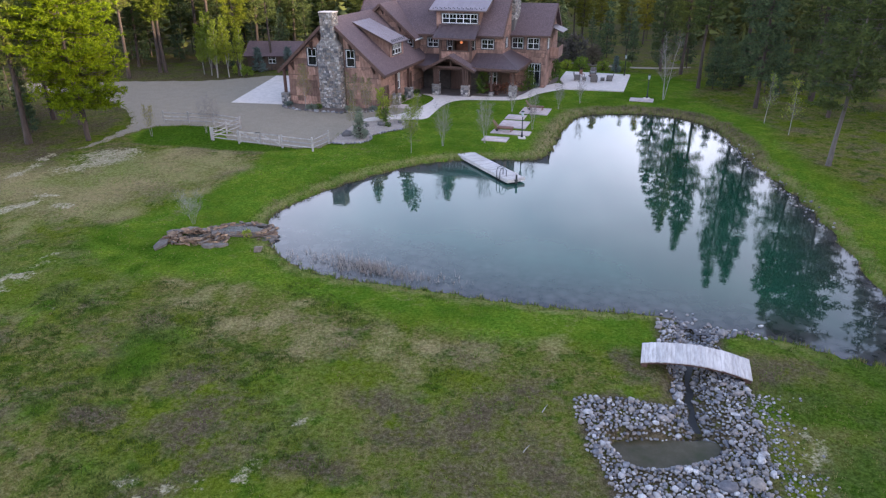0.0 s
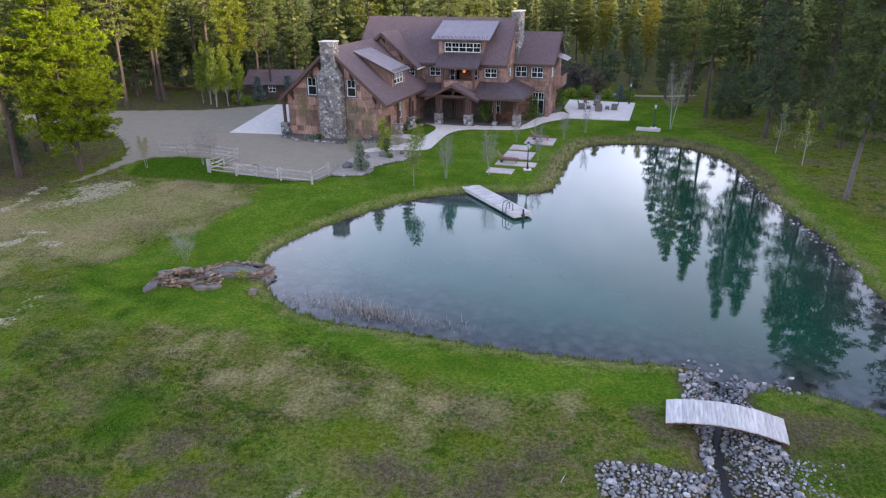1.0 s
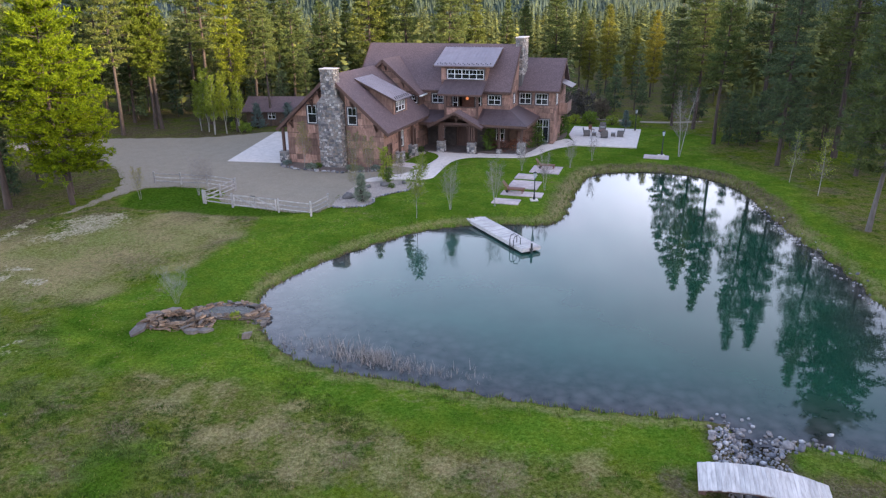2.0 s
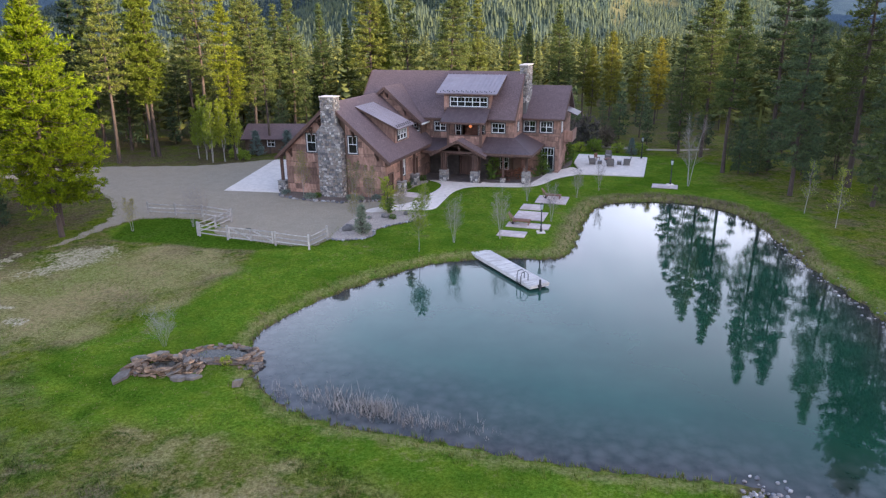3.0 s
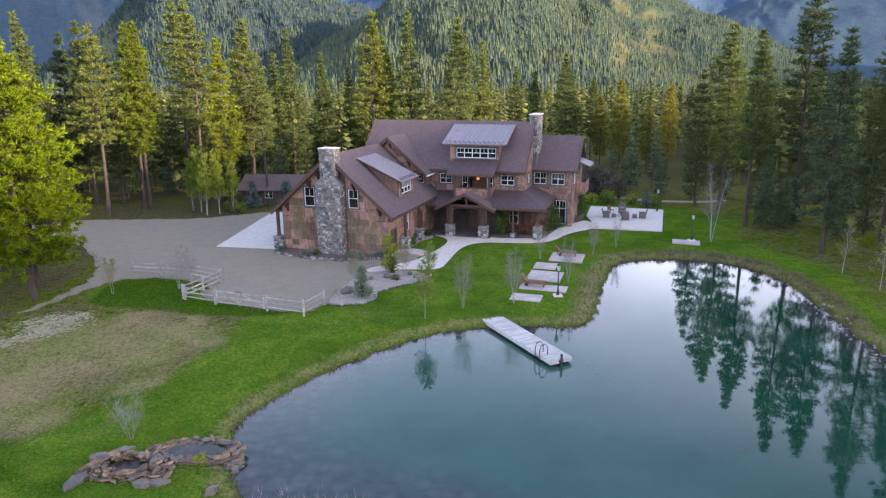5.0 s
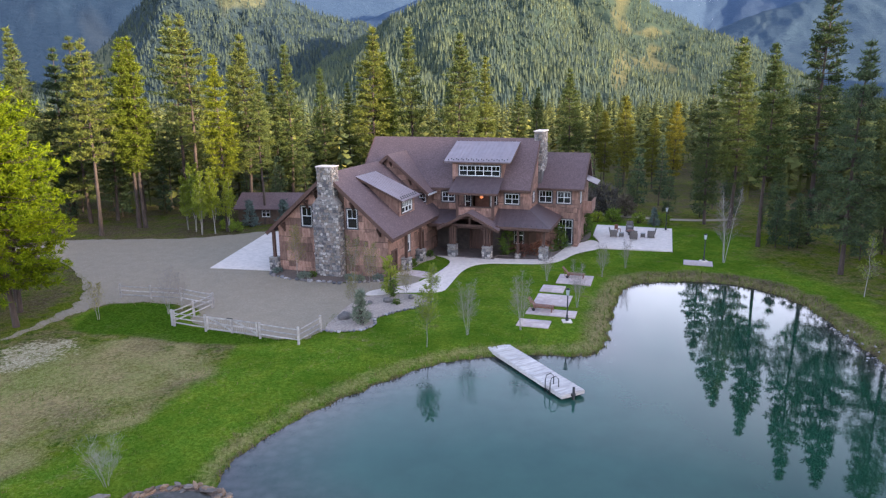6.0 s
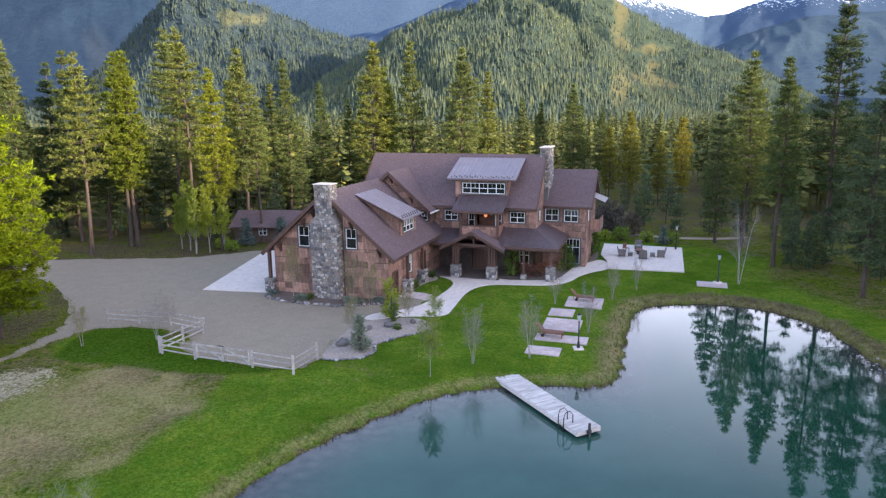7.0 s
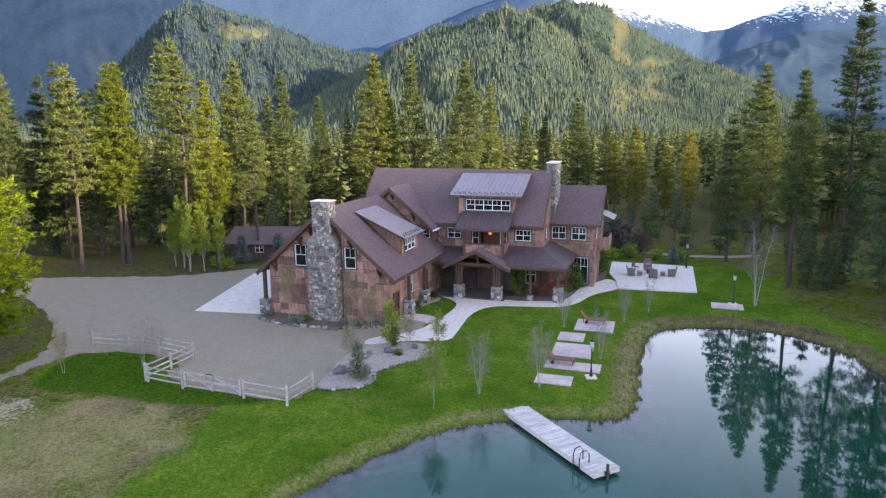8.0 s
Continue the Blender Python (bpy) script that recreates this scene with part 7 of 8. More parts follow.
def build_dock():
    ang = math.degrees(math.atan2(-6.9, 3.55))
    ob = empty("dock", pose(1.43, 54.4, 0, 0, 0, ang), "floating dock of pale weathered boards reaching into the pond", "dock")
    L, W, top = 7.75, 1.45, 0.36
    rng = random.Random(96)
    n = 54
    for k in range(n):
        a, b = L * k / n, L * (k + 1) / n - 0.010
        e = rng.uniform(-0.012, 0.012)
        part("board", boxes((a, b, -W / 2 + e, W / 2 + e, top - 0.04, top + rng.uniform(-0.004, 0.004))), WOOD_GREY, ob)
    part("frame", boxes((0, L, -W / 2 - 0.03, -W / 2 + 0.04, 0.13, 0.315), (0, L, W / 2 - 0.04, W / 2 + 0.03, 0.13, 0.315), (L - 0.06, L + 0.02, -W / 2, W / 2, 0.13, 0.315), (0, 0.06, -W / 2, W / 2, 0.13, 0.315)), WOOD_GREY, ob)
    for x0 in (0.3, 2.8, 5.3):
        part("float", bevelled(boxes((x0, x0 + 2.0, -W / 2 + 0.1, W / 2 - 0.1, -0.25, 0.13)), 0.05), BLACK_METAL, ob, "dark plastic float")
    verts, faces = [], []
    for s in (L - 1.35, L - 0.90):
        path = [Vector((s, -W / 2 + 0.42, top)), Vector((s, -W / 2 + 0.42, top + 0.45)), Vector((s, -W / 2 + 0.22, top + 0.68)), Vector((s, -W / 2 - 0.06, top + 0.62)), Vector((s, -W / 2 - 0.14, top + 0.35)), Vector((s, -W / 2 - 0.14, -0.6))]
        tube(verts, faces, path, [0.028] * len(path), 6)
    for z in (-0.3, 0.0, 0.25):
        tube(verts, faces, [Vector((L - 1.35, -W / 2 - 0.14, z)), Vector((L - 0.90, -W / 2 - 0.14, z))], [0.022, 0.022], 6)
    mesh_ob("ladder", verts, faces, BLACK_METAL, ob, True)["label"] = "black tubular swim ladder"
    verts, faces = [], []
    tube(verts, faces, [Vector((L + 0.1, -0.05, -0.9)), Vector((L + 0.1, -0.05, top + 0.35))], [0.07, 0.07], 10)
    mesh_ob("mooring_pipe", verts, faces, BLACK_METAL, ob, True)
    part("bracket", boxes((L + 0.0, L + 0.14, -0.16, 0.06, 0.2, 0.33)), BLACK_METAL, ob)


build_dock()


def fence_run(points, label, rails=3, round_rails=False):
    ob = empty("fence", Matrix.Translation((points[0][0], points[0][1], 0.6)), label, "fence", "court fence")
    o = Vector((points[0][0], points[0][1], 0.6))
    rng = random.Random(int(points[0][0] * 10))
    for x, y in points:
        bm = bmesh.new()
        box(bm, x - o.x - 0.07, x - o.x + 0.07, y - o.y - 0.07, y - o.y + 0.07, -0.1, 1.15 + rng.uniform(-0.04, 0.06))
        part("post", bevelled(bm, 0.02), FENCE_WOOD, ob)
    for (ax, ay), (bx, by) in zip(points, points[1:]):
        for k in range(rails):
            z = 0.28 + 0.34 * k
            p, q = Vector((ax - o.x, ay - o.y, z + rng.uniform(-0.03, 0.03))), Vector((bx - o.x, by - o.y, z + rng.uniform(-0.03, 0.03)))
            verts, faces = [], []
            mid = p.lerp(q, 0.5) + Vector((0, 0, -0.015))
            r = rng.uniform(0.042, 0.055) if round_rails else rng.uniform(0.036, 0.048)
            tube(verts, faces, [p, mid, q], [r, r * 1.05, r * 0.9], 7)
            mesh_ob("rail", verts, faces, FENCE_WOOD, ob, True)
    return ob


fence_run([(-27.44, 64.38), (-24.85, 63.9), (-22.3, 63.4), (-19.27, 61.85)], "silvery split rail fence along the court")
fence_run([(-19.27, 61.6), (-19.95, 59.8), (-20.7, 57.85)], "three-rail pole fence of pale peeled logs", 3, True)
fence_run([(-20.5, 57.7), (-17.95, 56.62)], "short silvery rail fence beside the gate")
fence_run([(-13.9, 55.2), (-11.15, 54.1), (-10.2, 56.4)], "silvery rail fence turning back to the pebble bed")


def build_gate():
    p, q = Vector((-17.75, 56.55, 0.6)), Vector((-14.1, 55.28, 0.6))
    ob = empty("gate", Matrix.Translation(p), "wide grey wooden farm gate with wire mesh", "gate")
    d = (q - p)
    for a, b in ((0.0, 0.495), (0.505, 1.0)):
        u, w = d * a, d * b
        for z in (0.22, 0.62, 1.02):
            bm = bmesh.new()
            beam(bm, u + Vector((0, 0, z)), w + Vector((0, 0, z)), 0.04, 0.10)
            part("board", bm, FENCE_WOOD, ob)
        for e in (u, w):
            bm = bmesh.new()
            beam(bm, e + Vector((0, -0.05, 0.15)), e + Vector((0, -0.05, 1.08)), 0.10)
            part("stile", bm, FENCE_WOOD, ob)
        bm = bmesh.new()
        beam(bm, u + Vector((0, 0.05, 1.0)), w + Vector((0, 0.05, 0.25)), 0.05, 0.11)
        part("brace", bm, FENCE_WOOD, ob)
    bm = bmesh.new()
    beam(bm, d * 0.40 + Vector((0, 0, 1.11)), d * 0.52 + Vector((0, 0, 1.11)), 0.05, 0.05)
    part("latch", bm, BLACK_METAL, ob)
    mesh = bmesh.new()
    for k in range(1, 24):
        beam(mesh, d * (k / 24) + Vector((0, 0, 0.2)), d * (k / 24) + Vector((0, 0, 1.03)), 0.012)
    part("wire_mesh", mesh, FENCE_WOOD, ob, kind="stuff")


build_gate()


# ---- lawn slabs, lamps, seats ----
def flag_slab(x, y, w, d, turn=-17.0, label="pinkish flagstone slab set in the lawn"):
    ob = empty("stone_slab", pose(x, y, 0.58, 0, 0, turn), label, "slab", "lawn slabs")
    rng = random.Random(int(x * 100))
    nx, ny = max(1, round(w / 0.9)), max(1, round(d / 0.9))
    for i in range(nx):
        for j in range(ny):
            a, b = -w / 2 + w * i / nx, -d / 2 + d * j / ny
            part("flagstone", bevelled(boxes((a + 0.004, a + w / nx - 0.004, b + 0.004, b + d / ny - 0.004, -0.05, 0.075 + rng.uniform(-0.003, 0.003))), 0.006), PINK_STONE, ob)


flag_slab(4.12, 57.75, 2.2, 1.45)
flag_slab(5.65, 60.0, 3.5, 1.4)
flag_slab(6.2, 63.0, 2.65, 2.75)
flag_slab(6.65, 65.95, 1.85, 1.9)
flag_slab(8.9, 68.6, 2.85, 2.85)
flag_slab(21.1, 73.9, 2.5, 1.75, -19, "pale slab of flagstone beside a lamp post")


def lamp_post(x, y, h, base_z, label):
    ob = empty("lamp_post", Matrix.Translation((x, y, base_z)), label, "lamp post", "garden lamps")
    part("base", bevelled(boxes((-0.32, 0.32, -0.32, 0.32, -0.05, 0.06)), 0.02), CONCRETE, ob, "pale square concrete footing")
    verts, faces = [], []
    tube(verts, faces, [Vector((0, 0, z)) for z in (0.05, 0.25, 0.3, 0.45, 0.5, h - 0.55)], [0.11, 0.11, 0.075, 0.075, 0.05, 0.042], 10)
    mesh_ob("pole", verts, faces, BLACK_METAL, ob, True)
    verts, faces = [], []
    tube(verts, faces, [Vector((0, 0, z)) for z in (h - 0.55, h - 0.50, h - 0.12)], [0.06, 0.10, 0.14], 6)
    mesh_ob("lantern_glass", verts, faces, LANTERN_GLASS, ob)
    verts, faces = [], []
    tube(verts, faces, [Vector((0, 0, z)) for z in (h - 0.12, h - 0.08, h)], [0.18, 0.15, 0.02], 8)
    mesh_ob("lantern_cap", verts, faces, BLACK_METAL, ob, True)


LANTERN_GLASS = surface("lantern_glass", (0.30, 0.33, 0.33), (0.38, 0.41, 0.41), (0.45, 0.48, 0.48), 5.0, 0.2, relief=0)
lamp_post(6.45, 58.2, 2.4, 0.6, "black lamp post on a concrete footing in the lawn")
lamp_post(21.8, 74.4, 2.6, 0.68, "black lamp post beside the far slab")
lamp_post(22.7, 88.4, 2.7, 0.72, "black lamp post at the patio edge")


def lounger(x, y, turn):
    ob = empty("sun_lounger", pose(x, y, 0.66, 0, 0, turn), "reddish brown slatted wooden lounger with raised backrest", "lounger", "lawn loungers")
    for yy in (-0.30, 0.30):
        part("side_rail", boxes((-0.25, 1.2, yy - 0.03, yy + 0.03, 0.28, 0.36)), LOUNGER_WOOD, ob)
    for k in range(11):
        part("slat", boxes((-0.2 + 0.125 * k, -0.2 + 0.125 * k + 0.10, -0.30, 0.30, 0.36, 0.385)), LOUNGER_WOOD, ob)
    for k in range(7):
        a, b = 0.10 * k, 0.10 * k + 0.08
        ca_, sa_ = math.cos(0.85), math.sin(0.85)
        bm = solid([(-0.22 - a * ca_, -0.30, 0.38 + a * sa_), (-0.22 - b * ca_, -0.30, 0.38 + b * sa_), (-0.22 - b * ca_, 0.30, 0.38 + b * sa_), (-0.22 - a * ca_, 0.30, 0.38 + a * sa_)], (0.02, 0, 0.02))
        part("back_slat", bm, LOUNGER_WOOD, ob)
    for a, b in ((1.1, -0.28), (1.1, 0.28), (-0.15, -0.28), (-0.15, 0.28)):
        part("leg", boxes((a - 0.035, a + 0.035, b - 0.03, b + 0.03, 0.0, 0.30)), LOUNGER_WOOD, ob)
    bm = bmesh.new()
    beam(bm, (-0.55, 0, 0.72), (-0.42, 0, 0.02), 0.05)
    part("prop", bm, LOUNGER_WOOD, ob)
    for yy in (-0.33, 0.33):
        bm = bmesh.new()
        bmesh.ops.create_cone(bm, cap_ends=True, segments=14, radius1=0.12, radius2=0.12, depth=0.04, matrix=Matrix.Translation((-0.2, yy, 0.12)) @ Matrix.Rotation(radians(90), 4, "X"))
        part("wheel", bm, BLACK_METAL, ob)


lounger(4.7, 60.55, -20)
lounger(8.6, 69.2, -18)


def wicker_chair(x, y, turn):
    ob = empty("patio_chair", pose(x, y, 0.72, 0, 0, turn), "deep grey wicker patio chair", "chair", "patio seats")
    part("seat", bevelled(boxes((-0.38, 0.38, -0.38, 0.32, 0.08, 0.42)), 0.03), WICKER, ob)
    part("cushion", bevelled(boxes((-0.28, 0.28, -0.36, 0.22, 0.42, 0.53)), 0.04, 2), CUSHION, ob, "pale grey seat cushion")
    part("backrest", bevelled(solid([(-0.38, 0.26, 0.3), (0.38, 0.26, 0.3), (0.36, 0.42, 0.98), (-0.36, 0.42, 0.98)], (0, 0.10, 0.02)), 0.02), WICKER, ob)
    for s in (-1, 1):
        part("armrest", bevelled(boxes((min(s * 0.30, s * 0.42), max(s * 0.30, s * 0.42), -0.38, 0.34, 0.1, 0.64)), 0.03), WICKER, ob)
    for a in (-0.33, 0.33):
        for b in (-0.32, 0.30):
            part("leg", boxes((a - 0.03, a + 0.03, b - 0.03, b + 0.03, 0, 0.09)), BLACK_METAL, ob)


CUSHION = surface("grey_cushion", (0.16, 0.155, 0.15), (0.24, 0.235, 0.23), (0.32, 0.31, 0.30), 8.0, 0.95, relief=0.1)
wicker_chair(16.1, 85.4, 75)
wicker_chair(17.9, 84.0, 165)
wicker_chair(20.0, 84.8, 255)
wicker_chair(18.7, 88.6, -15)


def side_table(x, y):
    ob = empty("side_table", pose(x, y, 0.72, 0, 0, -18), "low grey wicker side table", "table", "patio seats")
    part("body", bevelled(boxes((-0.24, 0.24, -0.24, 0.24, 0.05, 0.40)), 0.03), WICKER, ob)
    part("top", bevelled(boxes((-0.26, 0.26, -0.26, 0.26, 0.40, 0.44)), 0.01), CUSHION, ob)
    for a in (-0.2, 0.2):
        for b in (-0.2, 0.2):
            part("leg", boxes((a - 0.025, a + 0.025, b - 0.025, b + 0.025, 0, 0.06)), BLACK_METAL, ob)


side_table(16.95, 85.3)
side_table(19.15, 84.9)


def fire_pit():
    ob = empty("fire_pit", pose(18.2, 86.3, 0.72), "dark metal fire bowl on the patio", "fire pit")
    verts, faces = [], []
    tube(verts, faces, [Vector((0, 0, z)) for z in (0.0, 0.12, 0.16, 0.36, 0.40)], [0.30, 0.22, 0.26, 0.55, 0.60], 18)
    mesh_ob("bowl", verts, faces, BLACK_METAL, ob, True)
    verts, faces = [], []
    tube(verts, faces, [Vector((0, 0, z)) for z in (0.40, 0.52, 0.60)], [0.50, 0.34, 0.05], 18)
    mesh_ob("lid", verts, faces, LOUNGER_WOOD, ob, True)["label"] = "rusty domed lid"
    chair = empty("patio_chair", pose(17.1, 87.6, 0.72, 0, 0, 30), "small red-brown wooden patio chair", "chair", "patio seats")
    part("seat", boxes((-0.25, 0.25, -0.25, 0.25, 0.38, 0.43)), LOUNGER_WOOD, chair)
    part("backrest", boxes((-0.25, 0.25, 0.22, 0.26, 0.43, 0.9)), LOUNGER_WOOD, chair)
    for a in (-0.22, 0.22):
        for b in (-0.22, 0.22):
            part("leg", boxes((a - 0.025, a + 0.025, b - 0.025, b + 0.025, 0, 0.38)), LOUNGER_WOOD, chair)


fire_pit()


# ---- shed among the trees ----
def build_shed():
    ob = empty("shed", pose(-22.9, 97.2, 0.6, 0, 0, -4), "low dark brown shed with a shingle roof behind the court", "shed")
    f = Face((0, -2.5, 0), (1, 0, 0), (0, -1, 0))
    holes = [(-1.6, -0.6, 0.9, 1.9), (1.4, 2.4, 0, 2.0)]
    wall(f, [(-4.6, -0.2), (4.6, -0.2), (4.6, 2.1), (-4.6, 2.1)], holes, ob)
    part("wall", boxes((-4.6, -4.35, -2.25, 2.5, -0.2, 2.1), (4.35, 4.6, -2.25, 2.5, -0.2, 2.1), (-4.6, 4.6, 2.5, 2.75, -0.2, 2.1)), SIDING_BASE, ob)
    window(f, -1.6, -0.6, 0.9, 1.9, ob, 2, (0.5,))
    plank_door(f, 1.4, 2.4, 0, 2.0, ob)
    slope("roof", (-5.0, -3.1, 1.95), (5.0, -3.1, 1.95), (5.0, 0.1, 3.55), (-5.0, 0.1, 3.55), SHINGLE, ob, 0.16)
    slope("roof", (-5.0, 3.3, 1.95), (5.0, 3.3, 1.95), (5.0, 0.1, 3.55), (-5.0, 0.1, 3.55), SHINGLE, ob, 0.16)


build_shed()

# ---- garden trees and shrubs ----
def broadleaf(name, label, h, seed, stems=3, leaf=None, leaves=260, spread=0.28, bark=None, twigs=26, leaf_size=0.10, splay=0.10, r=None):
    """A slim birch or aspen: a few pale stems, fine rising twigs, sparse small leaves."""
    rng = random.Random(seed)
    tv, tf, wv, wf, lv, lf = [], [], [], [], [], []
    r = r or h * 0.0048
    for s in range(stems):
        a = 6.283 * s / stems + rng.uniform(-0.4, 0.4)
        out = Vector((math.cos(a), math.sin(a), 0)) * (splay if stems > 1 else 0.02)
        hh = h * rng.uniform(0.82, 1.0)
        path = [Vector((0.05 * math.cos(a) * (stems > 1), 0.05 * math.sin(a) * (stems > 1), -0.15)) + out * hh * (k / 6) ** 1.2 + Vector((rng.uniform(-1, 1), rng.uniform(-1, 1), 0)) * 0.012 * h * (k > 0) + Vector((0, 0, hh * k / 6)) for k in range(7)]
        tube(tv, tf, path, [r * (1 - 0.85 * k / 6) for k in range(7)], 6)
        for _ in range(twigs):
            f = rng.uniform(0.22, 0.97)
            i = min(5, int(f * 6))
            p = path[i].lerp(path[i + 1], f * 6 - i)
            b = rng.uniform(0, 6.283)
            L = h * spread * (1.15 - f) * rng.uniform(0.6, 1.2) + 0.15
            d = Vector((math.cos(b) * 0.6, math.sin(b) * 0.6, rng.uniform(0.5, 1.0))).normalized()
            q, e = p + d * L * 0.5, p + d * L + Vector((0, 0, rng.uniform(-0.1, 0.15) * L))
            tube(wv, wf, [p, q, e], [r * 0.22, r * 0.14, 0.004], 3)
            for _2 in range(4):
                g = q + (Vector((rng.uniform(-1, 1), rng.uniform(-1, 1), rng.uniform(0.2, 1))).normalized()) * L * 0.5
                tube(wv, wf, [q, g], [r * 0.11, 0.003], 3)
            if leaf:
                for _3 in range(max(1, leaves // (stems * twigs))):
                    c = p.lerp(e, rng.uniform(0.3, 1.05)) + Vector((rng.gauss(0, 1), rng.gauss(0, 1), rng.gauss(0, 1))) * 0.10 * L
                    n = Vector((rng.gauss(0, 1), rng.gauss(0, 1), rng.gauss(0, 1))).normalized()
                    s1 = n.orthogonal().normalized() * leaf_size * rng.uniform(0.6, 1.2)
                    s2 = n.cross(s1) * 0.8
                    k = len(lv)
                    lv += [c - s1, c + s2 * 0.6, c + s1, c - s2 * 0.6]
                    lf.append((k, k + 1, k + 2, k + 3))
    ob = empty(name, Matrix.Identity(4), label, "tree")
    mesh_ob("trunk", tv, tf, bark or BIRCH_BARK, ob, True)
    mesh_ob("crown", wv, wf, PALE_TWIG if bark == PALE_TWIG else TWIG, ob)
    if leaf:
        mesh_ob("foliage", lv, lf, leaf, ob)
    return ob


birch_leafy = broadleaf("birch_tree", "slim young birch with sparse yellow-green leaves on the lawn", 4.6, 201, 1, BUDGREEN, 2600, 0.34, leaf_size=0.055, twigs=60)
birch_bare = broadleaf("birch_tree", "bare multi-stemmed young birch with grey twigs on the lawn", 4.2, 202, 4, None, 0, 0.27, twigs=38, splay=0.13, r=0.014)
birch_pale = broadleaf("birch_tree", "tall bare white-barked birch at the pond's far bank", 7.4, 203, 3, None, 0, 0.30, twigs=34, splay=0.14)
birch_tip = broadleaf("birch_tree", "thin pale birch with a haze of opening leaves", 5.8, 204, 1, ASPEN, 500, 0.24, leaf_size=0.06, twigs=44)
aspen = broadleaf("aspen_tree", "narrow fresh green aspen at the forest edge", 8.2, 205, 3, ASPEN, 9000, 0.17, leaf_size=0.09, twigs=44, splay=0.05)
sapling = broadleaf("sapling", "thin young tree with faint spring leaves", 4.4, 206, 2, BUD, 1900, 0.28, leaf_size=0.042, twigs=46)

stand(birch_leafy, [(-3.05, 53.8, 1.0, 0), (-2.9, 62.6, 0.75, 80)], "lawn birches")
stand(birch_bare, [(-0.48, 55.7, 1.0, 0), (3.1, 56.6, 1.05, 60), (7.75, 61.3, 0.95, 120), (6.5, 68.3, 0.85, 190), (11.4, 69.7, 0.8, 240), (14.1, 72.5, 0.75, 300), (-22.0, 60.3, 0.95, 30), (-21.4, 61.3, 0.85, 200)], "lawn birches")
stand(birch_pale, [(23.5, 74.1, 1.0, 0)])
stand(birch_tip, [(29.85, 63.35, 1.0, 0), (30.1, 58.95, 1.05, 90)], "bank birches")
stand(aspen, [(-31.3, 90.5, 1.05, 0), (-29.9, 88.6, 0.9, 70), (-28.6, 89.2, 0.95, 140), (-27.2, 90.2, 0.9, 210), (-32.6, 91.5, 0.8, 280)], "aspens by the court")
stand(sapling, [(-9.6, 67.6, 1.05, 0), (-8.0, 66.3, 0.95, 50), (-14.9, 70.4, 1.1, 100), (-5.0, 63.2, 0.7, 190), (-8.6, 60.4, 0.7, 260), (-26.5, 59.1, 0.68, 30)], "garden saplings")
white_shrub = broadleaf("shrub", "small leafless whitish shrub behind the rock basins", 2.4, 207, 5, None, 0, 0.42, bark=PALE_TWIG, twigs=24, splay=0.36, r=0.010)
stand(white_shrub, [(-15.7, 38.9, 1.0, 0)])


def bush(name, label, w, h, seed, leaf, blades=8, count=60, size=0.22, cone=0.0):
    rng = random.Random(seed)
    cv, cf, tv, tf = [], [], [], []
    for _ in range(count):
        a, t = rng.uniform(0, 6.283), rng.random()
        wide = (1 - cone * t) * math.sqrt(max(0.05, 1 - (2 * t - 0.8) ** 2 * 0.5))
        rr = w / 2 * wide * math.sqrt(rng.uniform(0.35, 1))
        c = Vector((rr * math.cos(a), rr * math.sin(a), h * (0.08 + 0.9 * t)))
        clump(cv, cf, c, Vector((math.cos(a), math.sin(a), 0.5)), size * rng.uniform(0.7, 1.3), rng, blades)
        if rng.random() < 0.3:
            tube(tv, tf, [Vector((0, 0, -0.05)), c * 0.6, c], [0.03, 0.018, 0.006], 4)
    tube(tv, tf, [Vector((0, 0, -0.1)), Vector((0, 0, h * 0.6))], [0.045, 0.01], 5)
    ob = empty(name, Matrix.Identity(4), label, "shrub")
    mesh_ob("stem", tv, tf, BARK, ob)
    mesh_ob("foliage", cv, cf, leaf, ob)
    return ob


stand(bush("spruce", "small blue-green spruce in the pebble bed", 1.3, 2.3, 211, SAGE, 9, 110, 0.26, 0.92), [(-7.7, 58.0, 1.0, 0), (-25.6, 93.0, 1.35, 60), (-21.8, 94.0, 1.3, 120), (-4.4, 76.2, 0.55, 10), (22.3, 91.5, 0.9, 0)], "small spruces")
stand(bush("arborvitae", "upright yellow-green arborvitae in the pebble bed", 0.95, 3.0, 212, BUDGREEN, 8, 34, 0.34, 0.45), [(-6.2, 64.5, 1.05, 0), (-6.6, 65.2, 0.8, 70)], "arborvitae")
stand(bush("arborvitae", "upright green arborvitae before the porch", 1.15, 2.6, 213, SHRUB, 8, 62, 0.32, 0.15), [(3.9, 77.4, 1.0, 0), (9.5, 79.9, 0.95, 70), (-6.0, 64.0, 0.55, 20), (13.0, 86.0, 0.9, 20), (13.6, 88.0, 1.1, 90)], "porch arborvitae")
stand(bush("shrub", "red-twigged leafless shrub in the porch bed", 1.2, 1.3, 214, REDTWIG, 7, 26, 0.34, 0.0), [(5.4, 77.1, 1.0, 0), (6.5, 77.2, 0.9, 60), (7.3, 77.6, 1.1, 120), (4.7, 78.0, 0.8, 180)], "porch shrubs")
stand(bush("shrub", "low rounded green garden shrub", 0.9, 0.7, 215, SHRUB, 9, 50, 0.2, 0.0), [(-5.1, 73.2, 1.0, 0), (-3.6, 77.2, 0.8, 40), (-13.5, 70.0, 0.7, 80), (8.6, 79.0, 0.9, 120), (11.9, 84.2, 1.2, 160), (-5.6, 62.2, 0.6, 200), (12.2, 85.6, 1.0, 20), (-4.4, 77.0, 0.7, 90)], "garden shrubs")
